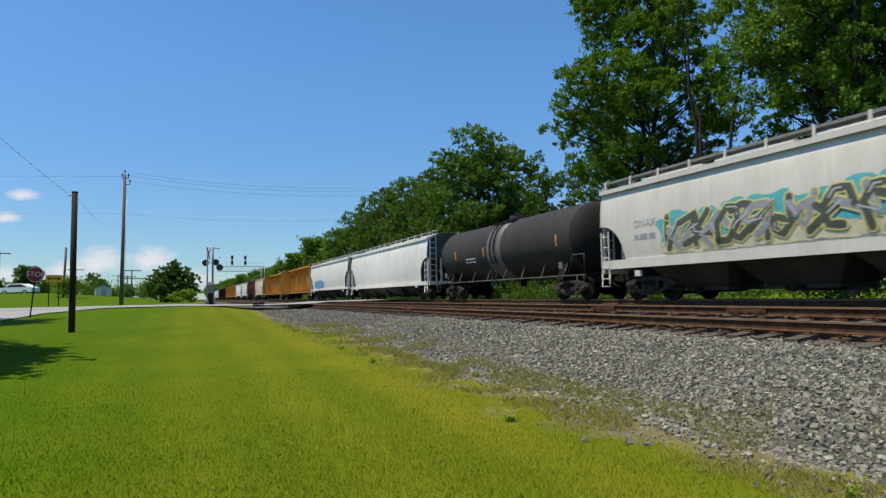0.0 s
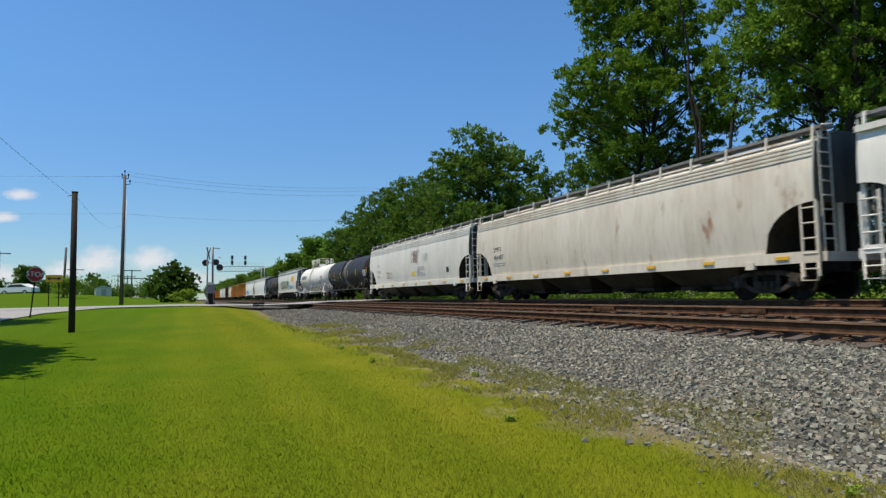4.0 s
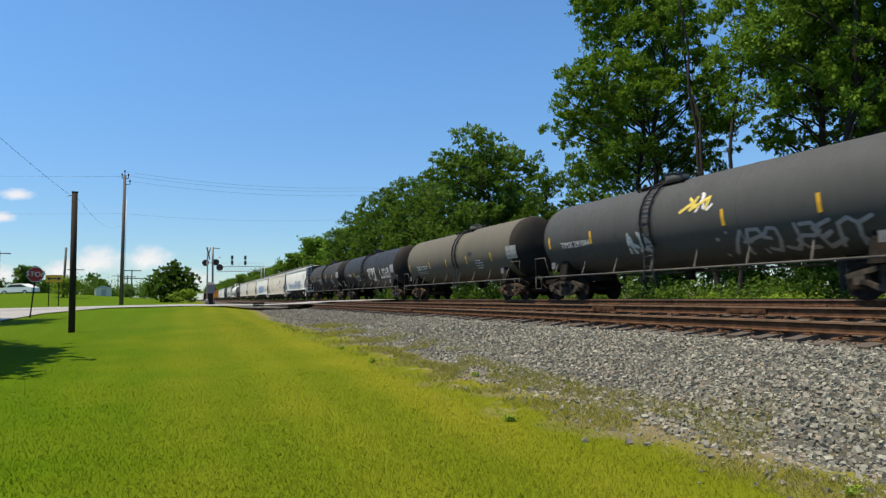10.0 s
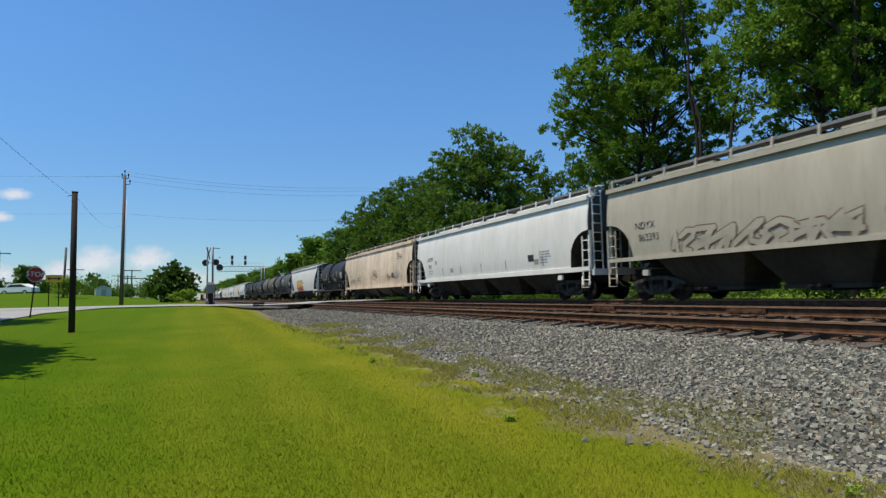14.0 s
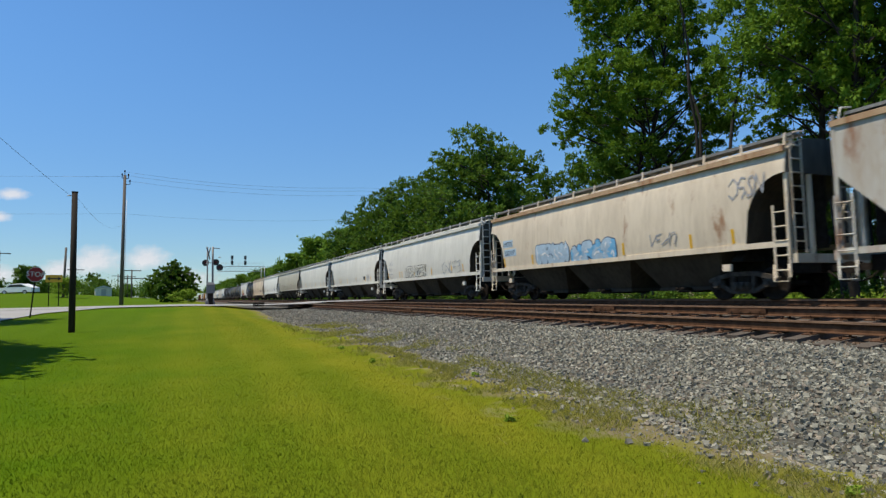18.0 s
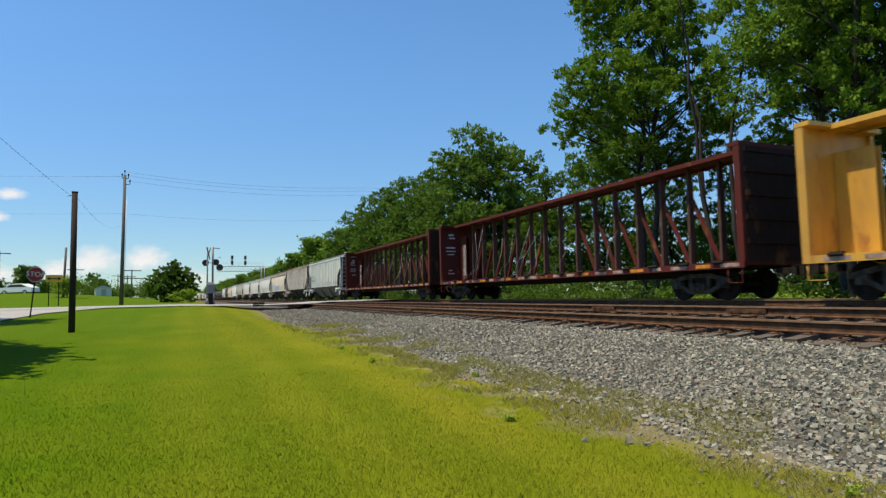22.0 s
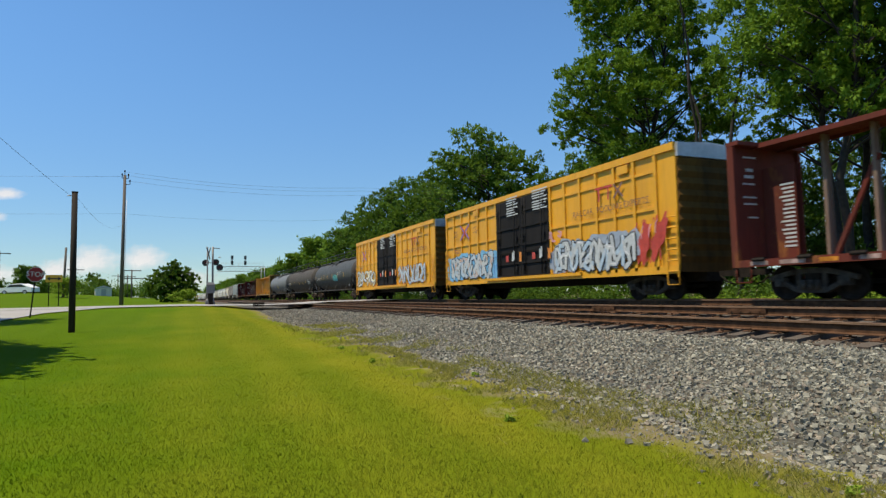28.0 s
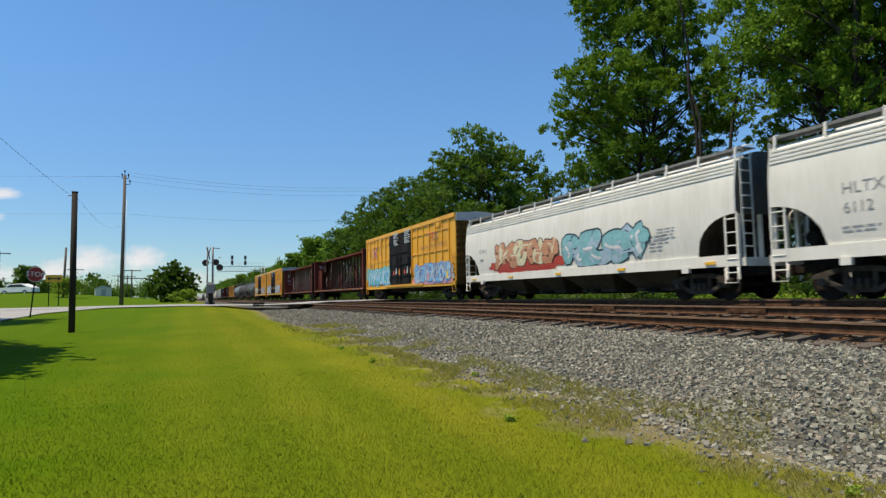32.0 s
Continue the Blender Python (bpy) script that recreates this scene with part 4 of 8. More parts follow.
# ---- boxcars ----
def box_car(name, mat, door_mat, label, length=18.75, top=5.2):
    car = thing(name, label, "freight car", "cars of the train")
    half, w, low = length / 2, 1.50, 1.0
    body = Shape().box(-w, w, -half, half, low, top - 0.12)
    part("body", body, mat, car)
    roof = Shape().loft([[(-w + 0.02, y, top - 0.14), (-w + 0.02, y, top - 0.06), (0, y, top + 0.05), (w - 0.02, y, top - 0.06), (w - 0.02, y, top - 0.14)] for y in (-half - 0.02, half + 0.02)], smooth=False)
    part("roof", roof, M_ROOF, car, "galvanised ribbed roof")
    for k in (-1, 1):
        rail = Shape().box(k * (w + 0.035) - 0.045, k * (w + 0.035) + 0.045, -half, half, top - 0.30, top - 0.05)
        rail.box(k * (w + 0.03) - 0.04, k * (w + 0.03) + 0.04, -half, half, low - 0.14, low + 0.12)
        part("side_rail", rail, mat, car)
    d0, d1 = -1.95, 2.85     # the doors, off centre
    post = Shape().taper((-0.07, 0, -0.07, 0.07), (-0.07, 0, -0.07, 0.07), low, top - 0.3).mesh("side_post", mat)
    bar = Shape().box(-0.045, 0, -0.56, 0.56, -0.05, 0.05).mesh("side_stiffener", mat)
    for side in (-1, 1):
        spots = []
        for a, b, n in ((-half + 0.9, d0 - 0.1, 6), (d1 + 0.1, half - 0.1, 6)):
            spots.append([a + (b - a) * i / n for i in range(n + 1)])
        for row in spots:
            for y in row:
                part("side_post", post, None, car, at=pose(side * w, y, 0, rz=0 if side < 0 else 180))
            for a, b in zip(row, row[1:]):
                for z in (1.76, 3.09, 4.36):
                    part("side_stiffener", bar, None, car, at=pose(side * w, (a + b) / 2, z, rz=0 if side < 0 else 180))
        mid = (d0 + d1) / 2
        for a, b in ((d0, mid - 0.02), (mid + 0.02, d1)):
            door = Shape().box(side * (w + 0.05) - 0.05, side * (w + 0.05) + 0.05, a, b, low + 0.14, top - 0.36)
            ob = part("door", door, door_mat, car, "black plug door with locking rods")
            ribs = Shape()
            for z in (1.75, 2.6, 3.45, 4.2):
                ribs.box(side * (w + 0.12) - 0.03, side * (w + 0.12) + 0.03, a + 0.08, b - 0.08, z - 0.05, z + 0.05)
            part("door_rib", ribs, door_mat, ob)
            rods = Shape()
            for y in (a + 0.5, b - 0.5):
                rods.tube((side * (w + 0.16), y, low + 0.2), (side * (w + 0.16), y, top - 0.4), 0.025, 6)
            for y in (a + 0.28, b - 0.28):
                hinge = Shape().tube((side * (w + 0.15), y, low + 0.2), (side * (w + 0.15), y, top - 0.4), 0.018, 6)
                for z in (1.5, 2.9, 4.3):
                    hinge.box(side * (w + 0.15) - 0.04, side * (w + 0.15) + 0.04, y - 0.07, y + 0.07, z - 0.09, z + 0.09)
                part("door_bar", hinge, door_mat, ob)
            rods.beam((side * (w + 0.17), a + 0.5, 2.3), (side * (w + 0.17), b - 0.5, 2.3), 0.05, 0.04)
            part("locking_rod", rods, door_mat, ob)
        track_rail = Shape().box(side * (w + 0.10) - 0.07, side * (w + 0.10) + 0.07, d0 - 2.3, d1 + 1.2, low - 0.02, low + 0.10)
        part("door_track", track_rail, mat, car)
        for e in (-1, 1):
            lad = ladder(Shape(), (side * (w + 0.09), e * half - (0.5 if e > 0 else 0.02), 0.75), (side * (w + 0.09), e * half - (0.5 if e > 0 else 0.02), 2.9), 6, 0.48)
            lad.path([(side * (w + 0.05), e * half, 0.95), (side * (w + 0.05), e * half, 0.5), (side * (w + 0.05), e * (half - 0.5), 0.5), (side * (w + 0.05), e * (half - 0.5), 0.95)], 0.022)
            part("side_ladder", lad, mat, car)
    for e in (-1, 1):
        y = e * half
        prof = [(low - 0.1, 0.03)] + [(1.2 + i * 0.2, 0.085 if i % 2 else 0.02) for i in range(18)] + [(top - 0.53, 0.02)]
        rings = [[(x, y + e * d, z) for z, d in prof] + [(x, y - e * 0.01, top - 0.53), (x, y - e * 0.01, low - 0.1)] for x in (-1.46, 1.46)]
        part("end_cap", Shape().box(-1.48, 1.48, min(y, y + e * 0.11), max(y, y + e * 0.11), top - 0.52, top - 0.06), M_ROOF, car, "bare galvanised band over the end wall")
        # End wall in a darkened yellow that holds its shade and some grime.
        part("corrugated_end", Shape().loft(rings, smooth=False), P_YELLOWSHADE, car, "corrugated end wall darkened for shade and grime")
    part("underframe", Shape().box(-0.35, 0.35, -half, half, 0.6, low - 0.02).box(-1.4, 1.4, -half + 2.0, half - 2.0, 0.85, low - 0.02), M_DARK, car)
    trucks(car, half - 1.9)
    couplers(car, half + 0.35)
    return car


M_ROOF = plain("galvanised_roof", (0.45, 0.46, 0.47), 0.5, 0.5, 0.2, 3)

# ---- paints ----
P_WHITE = paint("white_car_paint", (0.77, 0.75, 0.68), (0.42, 0.39, 0.32), 0.35)
P_LIGHT = paint("light_grey_car_paint", (0.675, 0.650, 0.570), (0.36, 0.34, 0.29), 0.4)
P_GREY = paint("grey_car_paint", (0.50, 0.51, 0.49), (0.25, 0.24, 0.22), 0.5)
P_CREAM = paint("rust_stained_cream_paint", (0.70, 0.645, 0.535), (0.38, 0.28, 0.18), 0.5, 0.10)
P_TAN = paint("tan_car_paint", (0.74, 0.585, 0.41), (0.24, 0.155, 0.09), 0.62)
P_BEIGE = paint("beige_car_paint", (0.70, 0.60, 0.455), (0.36, 0.28, 0.19), 0.5, 0.15)
P_DIRTY = paint("dirt_covered_grey_paint", (0.46, 0.415, 0.315), (0.26, 0.23, 0.17), 0.5)
P_IVORY = paint("ivory_car_paint", (0.70, 0.67, 0.60), (0.36, 0.33, 0.27), 0.4)
P_RUSTY = paint("rust_streaked_grey_paint", (0.55, 0.545, 0.49), (0.32, 0.19, 0.09), 0.65, 0.54)
P_SAGE = paint("pale_sage_car_paint", (0.62, 0.645, 0.575), (0.37, 0.35, 0.29), 0.4)
P_BLACK = paint("black_tank_paint", (0.027, 0.026, 0.025), (0.058, 0.051, 0.043), 0.45, 0, 0.55, 1.0, 0.15)
P_SOOT = paint("sooty_tank_paint", (0.038, 0.035, 0.031), (0.070, 0.060, 0.048), 0.6, 0, 0.65, 1.0, 0.15)
P_OLIVE = paint("dusty_olive_tank_paint", (0.118, 0.110, 0.088), (0.155, 0.138, 0.105), 0.6, 0, 0.7, 1.0, 0.12)
P_SLATE = paint("slate_tank_paint", (0.076, 0.079, 0.076), (0.045, 0.043, 0.040), 0.35, 0, 0.6, 1.0, 0.15)
P_TGREY = paint("light_grey_tank_paint", (0.155, 0.160, 0.158), (0.085, 0.085, 0.080), 0.22, 0, 0.55, 1.0, 0.18)
P_MAROON = paint("maroon_car_paint", (0.108, 0.021, 0.016), (0.055, 0.030, 0.024), 0.6, 0.15, 0.75, 1.0, 0.1)
P_OXIDE = paint("red_oxide_car_paint", (0.155, 0.036, 0.025), (0.07, 0.036, 0.028), 0.6, 0.2, 0.8, 1.0, 0.1)
P_ORANGE = paint("yellow_car_paint", (0.66, 0.33, 0.035), (0.35, 0.18, 0.05), 0.45, 0.15)
P_GOLD = paint("golden_yellow_car_paint", (0.76, 0.375, 0.022), (0.42, 0.21, 0.03), 0.4)
P_WORNYELLOW = paint("worn_yellow_car_paint", (0.66, 0.36, 0.045), (0.30, 0.16, 0.06), 0.55, 0.22)
P_DOOR = paint("black_door_paint", (0.015, 0.015, 0.016), (0.04, 0.036, 0.032), 0.5, 0, 0.8, 1.0, 0.1)
P_BROWNTANK = paint("grimy_brown_tank_paint", (0.080, 0.070, 0.058), (0.035, 0.031, 0.027), 0.4, 0, 0.7, 1.0, 0.12)
P_RUSTEDGE = paint("rusted_eave_paint", (0.50, 0.36, 0.22), (0.28, 0.13, 0.05), 0.7, 0.35, 0.7)
# Tank ends: grime, and the shade of the end face put into the colour.
P_HEAD = paint("grimy_tank_end_paint", (0.024, 0.022, 0.020), (0.045, 0.040, 0.034), 0.6, 0, 0.75, 1.0, 0.1)
P_BAND = paint("spill_band_paint", (0.16, 0.15, 0.13), (0.06, 0.055, 0.05), 0.5, 0, 0.6)

# Darker end paints: shade of the end faces put into colour, over some grime.
P_HOPPERSHADE = paint("grimy_end_paint", (0.105, 0.098, 0.082), (0.035, 0.031, 0.026), 0.7, 0, 0.9, 1.0, 0.1)
P_REDSHADE = paint("rust_blackened_steel", (0.045, 0.022, 0.016), (0.02, 0.016, 0.013), 0.7, 0.15, 0.9, 1.0, 0.1)
P_YELLOWSHADE = paint("sooty_brown_end_paint", (0.15, 0.075, 0.018), (0.03, 0.022, 0.014), 0.8, 0, 0.9, 1.0, 0.1)

TRAIN = []     # (car, middle of the car along the train)
SIDE = {}      # half width by height, for lettering


def place(car, far, near, side=None):
    TRAIN.append((car, (far + near) / 2))
    SIDE[car.name] = side
    return car
# ---- the train, from its head (far away at the start) to its tail ----
def hopper(far, near, mat, label, style, **more):
    car, side = hopper_car("covered_hopper_car", far - near, mat, label, style, **more)
    return place(car, far, near, side)


def tank(far, near, mat, label, style="plain", **more):
    r, zc = more.get("r", 1.53), more.get("zc", 2.62)
    return place(tank_car("tank_car", far - near, mat, label, style, **more), far, near, tank_side(r, zc))


def beam(far, near, mat, label, **more):
    return place(centerbeam_car("centerbeam_flat_car", mat, label, far - near, **more), far, near, lambda z: 1.46)


def boxed(far, near, label):
    return place(box_car("boxcar", P_GOLD, P_DOOR, label, far - near), far, near, lambda z: 1.572)


def make_train():
    c = {}
    # far ahead
    hopper(336.0, 318.5, P_WHITE, "far-off white covered hopper near the head of the train", "smooth")
    hopper(317.0, 299.5, P_LIGHT, "far-off light grey covered hopper near the head of the train", "smooth")
    beam(297.5, 275.1, P_MAROON, "far-off maroon centerbeam flat car")
    beam(273.2, 250.8, P_MAROON, "far-off maroon centerbeam flat car")
    beam(249.0, 226.6, P_ORANGE, "far-off yellow centerbeam flat car")
    beam(224.8, 202.4, P_ORANGE, "far-off yellow centerbeam flat car")
    hopper(200.5, 182.9, P_WHITE, "far-off white covered hopper", "smooth")
    hopper(181.0, 165.5, P_LIGHT, "far-off pale covered hopper", "smooth", bays=2)
    hopper(163.8, 148.5, P_OXIDE, "red oxide covered hopper, short and far off", "ribbed", bays=2)
    hopper(147.0, 132.6, P_TAN, "tan covered hopper, short and far off", "smooth", bays=2)
    beam(130.8, 108.4, P_ORANGE, "yellow centerbeam flat car, empty")
    beam(106.6, 84.3, P_ORANGE, "yellow centerbeam flat car, empty, rust at the end")
    # the cars that pass
    c["W2"] = hopper(82.8, 64.2, P_WHITE, "white covered hopper with a small blue tag", "smooth")
    c["W1"] = hopper(62.8, 43.3, P_WHITE, "clean white covered hopper with smooth curved side", "smooth", bays=4, sill=(0.98, 1.22))
    c["T"] = tank(41.5, 26.7, P_SOOT, "sooty black tank car with a pale spill band", band=P_BAND)
    c["G"] = hopper(25.2, 6.7, P_LIGHT, "light grey covered hopper with yellow oval emblem and sprayed lettering", "smooth", bays=4, sill=(1.14, 1.46))
    c["P"] = tank(4.9, -10.6, P_WHITE, "white tank car with a railed top platform", "cage", frame_mat=P_WHITE, head=P_WHITE)
    c["F1"] = tank(-12.4, -28.0, P_BLACK, "black tank car with a grey spill band and yellow marks", band=P_BAND, mid=0.3)
    c["H1"] = hopper(-29.5, -49.1, P_LIGHT, "light grey long covered hopper with beaded eave and brown tag", "pellet", bays=4, sill=(0.95, 1.25))
    c["H2"] = hopper(-50.1, -69.4, P_CREAM, "cream covered hopper with rust running down from the roof", "pellet", bays=4, sill=(0.95, 1.25))
    c["H3"] = hopper(-70.5, -90.0, P_WHITE, "white covered hopper with blue and orange sprayed letters", "smooth", bays=4)
    c["ADM"] = hopper(-91.0, -110.9, P_CREAM, "weathered grey covered hopper with a black leaf emblem", "pellet", bays=4, sill=(0.94, 1.18))
    c["CG"] = hopper(-112.1, -129.0, P_WHITE, "white covered hopper with a row of grey bubble letters", "smooth", sill=(1.36, 1.52))
    c["GB"] = tank(-131.0, -146.6, P_SOOT, "dark grey tank car with white scribbles", rusty=True, mid=-0.43)
    c["TI"] = tank(-148.6, -165.2, P_BLACK, "black tank car with white sprayed scribbles", mid=0.92)
    c["CR"] = tank(-167.3, -183.2, P_OLIVE, "dusty olive-grey tank car with black ladder", rusty=True, mid=-0.8)
    c["TM"] = tank(-185.2, -201.3, P_SLATE, "slate grey tank car with yellow and white marks", mid=1)
    c["CI"] = hopper(-203.2, -221.9, P_IVORY, "ivory cylindrical covered hopper with red and orange sprayed letters", "round", bays=4, rusty=True)
    c["PR"] = tank(-223.4, -234.5, P_BLACK, "short black tank car with white marks", rusty=True)
    c["TAN"] = hopper(-235.9, -254.9, P_TAN, "tan covered hopper streaked with dark grime", "smooth", bays=4, sill=(0.97, 1.17))
    c["AL"] = hopper(-256.0, -275.0, P_WHITE, "clean white covered hopper with smooth curved side", "smooth", bays=4, sill=(1.13, 1.32))
    c["ND"] = hopper(-276.2, -295.5, P_DIRTY, "dirt-covered grey-brown covered hopper with sprayed outlines", "smooth", bays=4, sill=(1.38, 1.52))
    c["I1"] = hopper(-296.7, -314.0, P_LIGHT, "light grey covered hopper with dark streaked bays", "smooth", sill=(1.36, 1.53), opening=(1.35, 3.2))
    c["I2"] = hopper(-315.6, -333.0, P_LIGHT, "light grey covered hopper with yellow reflector strips", "smooth", sill=(1.36, 1.53), opening=(1.35, 3.2))
    c["AG"] = hopper(-334.2, -351.4, P_LIGHT, "pale grey covered hopper with black scribbles low on its side", "smooth", sill=(1.36, 1.53), opening=(1.35, 3.2))
    c["HK"] = hopper(-352.8, -369.6, P_BEIGE, "beige covered hopper with blue sprayed letters and rusty eave", "smooth", sill=(1.42, 1.58), opening=(1.35, 3.4), chord_mat=P_RUSTEDGE)
    c["RR"] = hopper(-370.9, -387.5, P_RUSTY, "grey ribbed covered hopper heavily streaked with rust", "ribbed", chord_mat=P_RUSTEDGE)
    c["FU"] = hopper(-389.0, -405.7, P_SAGE, "pale sage ribbed covered hopper with a row of small tags", "ribbed", bay_mat=M_PALEBAY, opening=(1.35, 3.4), foot=2.55)
    c["C1"] = beam(-407.5, -429.8, P_MAROON, "maroon centerbeam flat car, empty", end_mat=P_REDSHADE, post_mat=P_BEAMPOST)
    c["C2"] = beam(-431.6, -454.1, P_MAROON, "dark maroon centerbeam flat car, empty", end_mat=P_REDSHADE, post_mat=P_BEAMPOST)
    c["CY"] = beam(-455.9, -478.5, P_WORNYELLOW, "yellow centerbeam flat car, empty", end_mat=P_YELLOWSHADE, open_tail=True)
    c["TG"] = tank(-480.2, -499.3, P_TGREY, "light grey tank car with a full top walkway", "walk", rusty=True, head=P_SLATE)
    c["G6"] = tank(-501.0, -519.8, P_BROWNTANK, "grimy brown-grey tank car with a full top walkway", "walk", rusty=True, head=P_BROWNTANK)
    c["G8"] = tank(-521.2, -539.6, P_SLATE, "grey tank car with a turquoise tag and top walkway", "walk", rusty=True, head=P_BROWNTANK)
    c["B"] = boxed(-541.1, -560.0, "yellow boxcar with black doors and sprayed lettering")
    c["A"] = boxed(-561.9, -580.7, "yellow boxcar with black doors and a row of white sprayed letters")
    c["D1"] = beam(-582.7, -605.1, P_OXIDE, "red oxide centerbeam flat car with bare posts, empty", post_mat=P_POST, end_mat=P_REDSHADE, braces=2)
    c["D2"] = beam(-606.9, -628.8, P_OXIDE, "red oxide centerbeam flat car with solid end panels, empty", panels=True, end_mat=P_REDSHADE, post_mat=P_BEAMPOST, braces=4)
    c["C"] = boxed(-630.4, -649.2, "yellow boxcar with black doors and blue sprayed letters")
    c["L1"] = hopper(-650.7, -669.0, P_WHITE, "white covered hopper with red and turquoise bubble letters", "pellet", bays=4, sill=(0.98, 1.32))
    c["HL"] = hopper(-670.1, -689.0, P_WHITE, "white covered hopper with beaded eave at the tail", "pellet", bays=4, sill=(1.02, 1.36))
    return c


P_BEAMPOST = paint("rust_brown_post_paint", (0.105, 0.060, 0.046), (0.05, 0.034, 0.028), 0.7, 0.1, 0.8, 1.0, 0.1)
P_POST = paint("bare_post_paint", (0.22, 0.165, 0.125), (0.11, 0.05, 0.035), 0.8, 0.1, 0.85, 1.0, 0.1)
CARS = make_train()
# ---- lettering, reflectors and spray paint on the sides that face the lawn ----
LENGTH = {}
for car_ob in [car for car, middle in TRAIN]:
    ys = [v[1] for child in car_ob.children if child.type == "MESH" and child.name.split(".")[0] in ("body", "tank_shell", "deck") for v in child.bound_box]
    LENGTH[car_ob.name] = max(ys) - min(ys)


def skin(car):
    """Maps (distance from the leading end, height, stand-off) to a place on the car's near side."""
    half, side = LENGTH[car.name] / 2, SIDE[car.name]
    return lambda s, z, off: (-(side(z) + off), half - s, z)


INK = {}


def ink(name, color, rough=0.5):
    if name not in INK:
        INK[name] = plain(name + "_spray_paint", color, rough, 0, 0.18, 6)
    return INK[name]


I_BLACK, I_WHITE, I_GREY = ink("black", (0.02, 0.02, 0.022)), ink("white", (0.72, 0.72, 0.72)), ink("grey", (0.30, 0.31, 0.33))
I_BLUE, I_SKY, I_TEAL = ink("blue", (0.05, 0.16, 0.52)), ink("sky_blue", (0.16, 0.42, 0.66)), ink("teal", (0.10, 0.42, 0.45))
I_RED, I_ORANGE, I_YELLOW = ink("red", (0.50, 0.06, 0.04)), ink("orange", (0.66, 0.24, 0.04)), ink("yellow", (0.72, 0.55, 0.10))
I_BROWN, I_PINK, I_PURPLE = ink("brown", (0.20, 0.10, 0.07)), ink("pink", (0.62, 0.30, 0.34)), ink("purple", (0.22, 0.18, 0.45))
I_PALE, I_CREAM, I_STEEL = ink("pale_blue", (0.38, 0.50, 0.60)), ink("cream", (0.68, 0.62, 0.42)), ink("steel_blue", (0.30, 0.36, 0.44))
I_LILAC, I_SILVER = ink("lilac", (0.42, 0.42, 0.62)), ink("silver", (0.48, 0.52, 0.53))


I_STEN = ink("stencil_grey", (0.27, 0.275, 0.27))


def text(car, words, s, z, size, mat, stretch=1.0):
    """Stencilled characters with their lower left corner at (s, z)."""
    cu = bpy.data.curves.new("lettering", "FONT")
    cu.body, cu.size = words, size / 0.80
    tmp = bpy.data.objects.new("lettering", cu)
    me = bpy.data.meshes.new_from_object(tmp)
    bpy.data.objects.remove(tmp)
    bpy.data.curves.remove(cu)
    at = skin(car)
    for v in me.vertices:
        v.co = at(s + v.co.x * stretch, z + v.co.y, 0.008)
    me.materials.clear()
    me.materials.append(mat)
    return part("lettering", me, None, car)


def strip(shape, at, s0, z0, s1, z1, off):
    """A patch between two corners that follows the curve of the side."""
    n = max(1, int((z1 - z0) / 0.18))
    zz = [z0 + (z1 - z0) * i / n for i in range(n + 1)]
    v = [at(s, z, off) for z in zz for s in (s0, s1)]
    shape.add(v, [(2 * i, 2 * i + 1, 2 * i + 3, 2 * i + 2) for i in range(n)])


def patch(car, name, s0, s1, z0, z1, mat, label="", off=0.007):
    shape = Shape()
    strip(shape, skin(car), s0, z0, s1, z1, off)
    return part(name, shape, mat, car, label)


def bars(car, s0, s1, z0, z1, rows, mat, seed=1):
    """Rows of small print that cannot be read."""
    rnd, shape, at = random.Random(seed), Shape(), skin(car)
    h = (z1 - z0) / rows
    for i in range(rows):
        s = s0
        while s < s1 - 0.04:
            w = min(s1 - s, rnd.uniform(0.15, 0.4) * (s1 - s0))
            strip(shape, at, s, z1 - (i + 0.75) * h, s + w, z1 - (i + 0.3) * h, 0.007)
            s += w + 0.05 * (s1 - s0) + 0.02
            if rnd.random() < 0.15:
                break
    ob = part("small_print", shape, mat, car)
    ob["kind"] = "stuff"
    return ob


def tick(car, s, z0, z1, mat=None, w=0.11):
    return patch(car, "reflector", s, s + w, z0, z1, mat or M_YELLOW)


GLYPHS = [
    [(0.85, 0.85), (0.5, 1.0), (0.15, 0.8), (0.3, 0.55), (0.7, 0.45), (0.85, 0.2), (0.5, 0.0), (0.12, 0.15)],
    [(0.1, 0.0), (0.15, 0.95), (0.6, 1.0), (0.8, 0.75), (0.2, 0.5), (0.85, 0.0)],
    [(0.05, 0.0), (0.45, 1.0), (0.9, 0.0), (0.72, 0.4), (0.2, 0.38)],
    [(0.88, 0.8), (0.45, 1.0), (0.1, 0.6), (0.15, 0.15), (0.55, 0.0), (0.9, 0.3), (0.55, 0.45)],
    [(0.1, 1.0), (0.15, 0.2), (0.5, 0.0), (0.85, 0.2), (0.9, 1.0)],
    [(0.1, 0.0), (0.12, 1.0), (0.85, 0.1), (0.88, 1.0)],
    [(0.85, 1.0), (0.15, 0.95), (0.2, 0.5), (0.65, 0.5), (0.2, 0.45), (0.15, 0.02), (0.88, 0.05)],
    [(0.5, 0.02), (0.1, 0.3), (0.15, 0.8), (0.5, 1.0), (0.88, 0.75), (0.85, 0.25), (0.5, 0.02)],
    [(0.1, 1.0), (0.2, 0.0), (0.18, 0.5), (0.85, 0.95), (0.3, 0.5), (0.9, 0.0)],
]


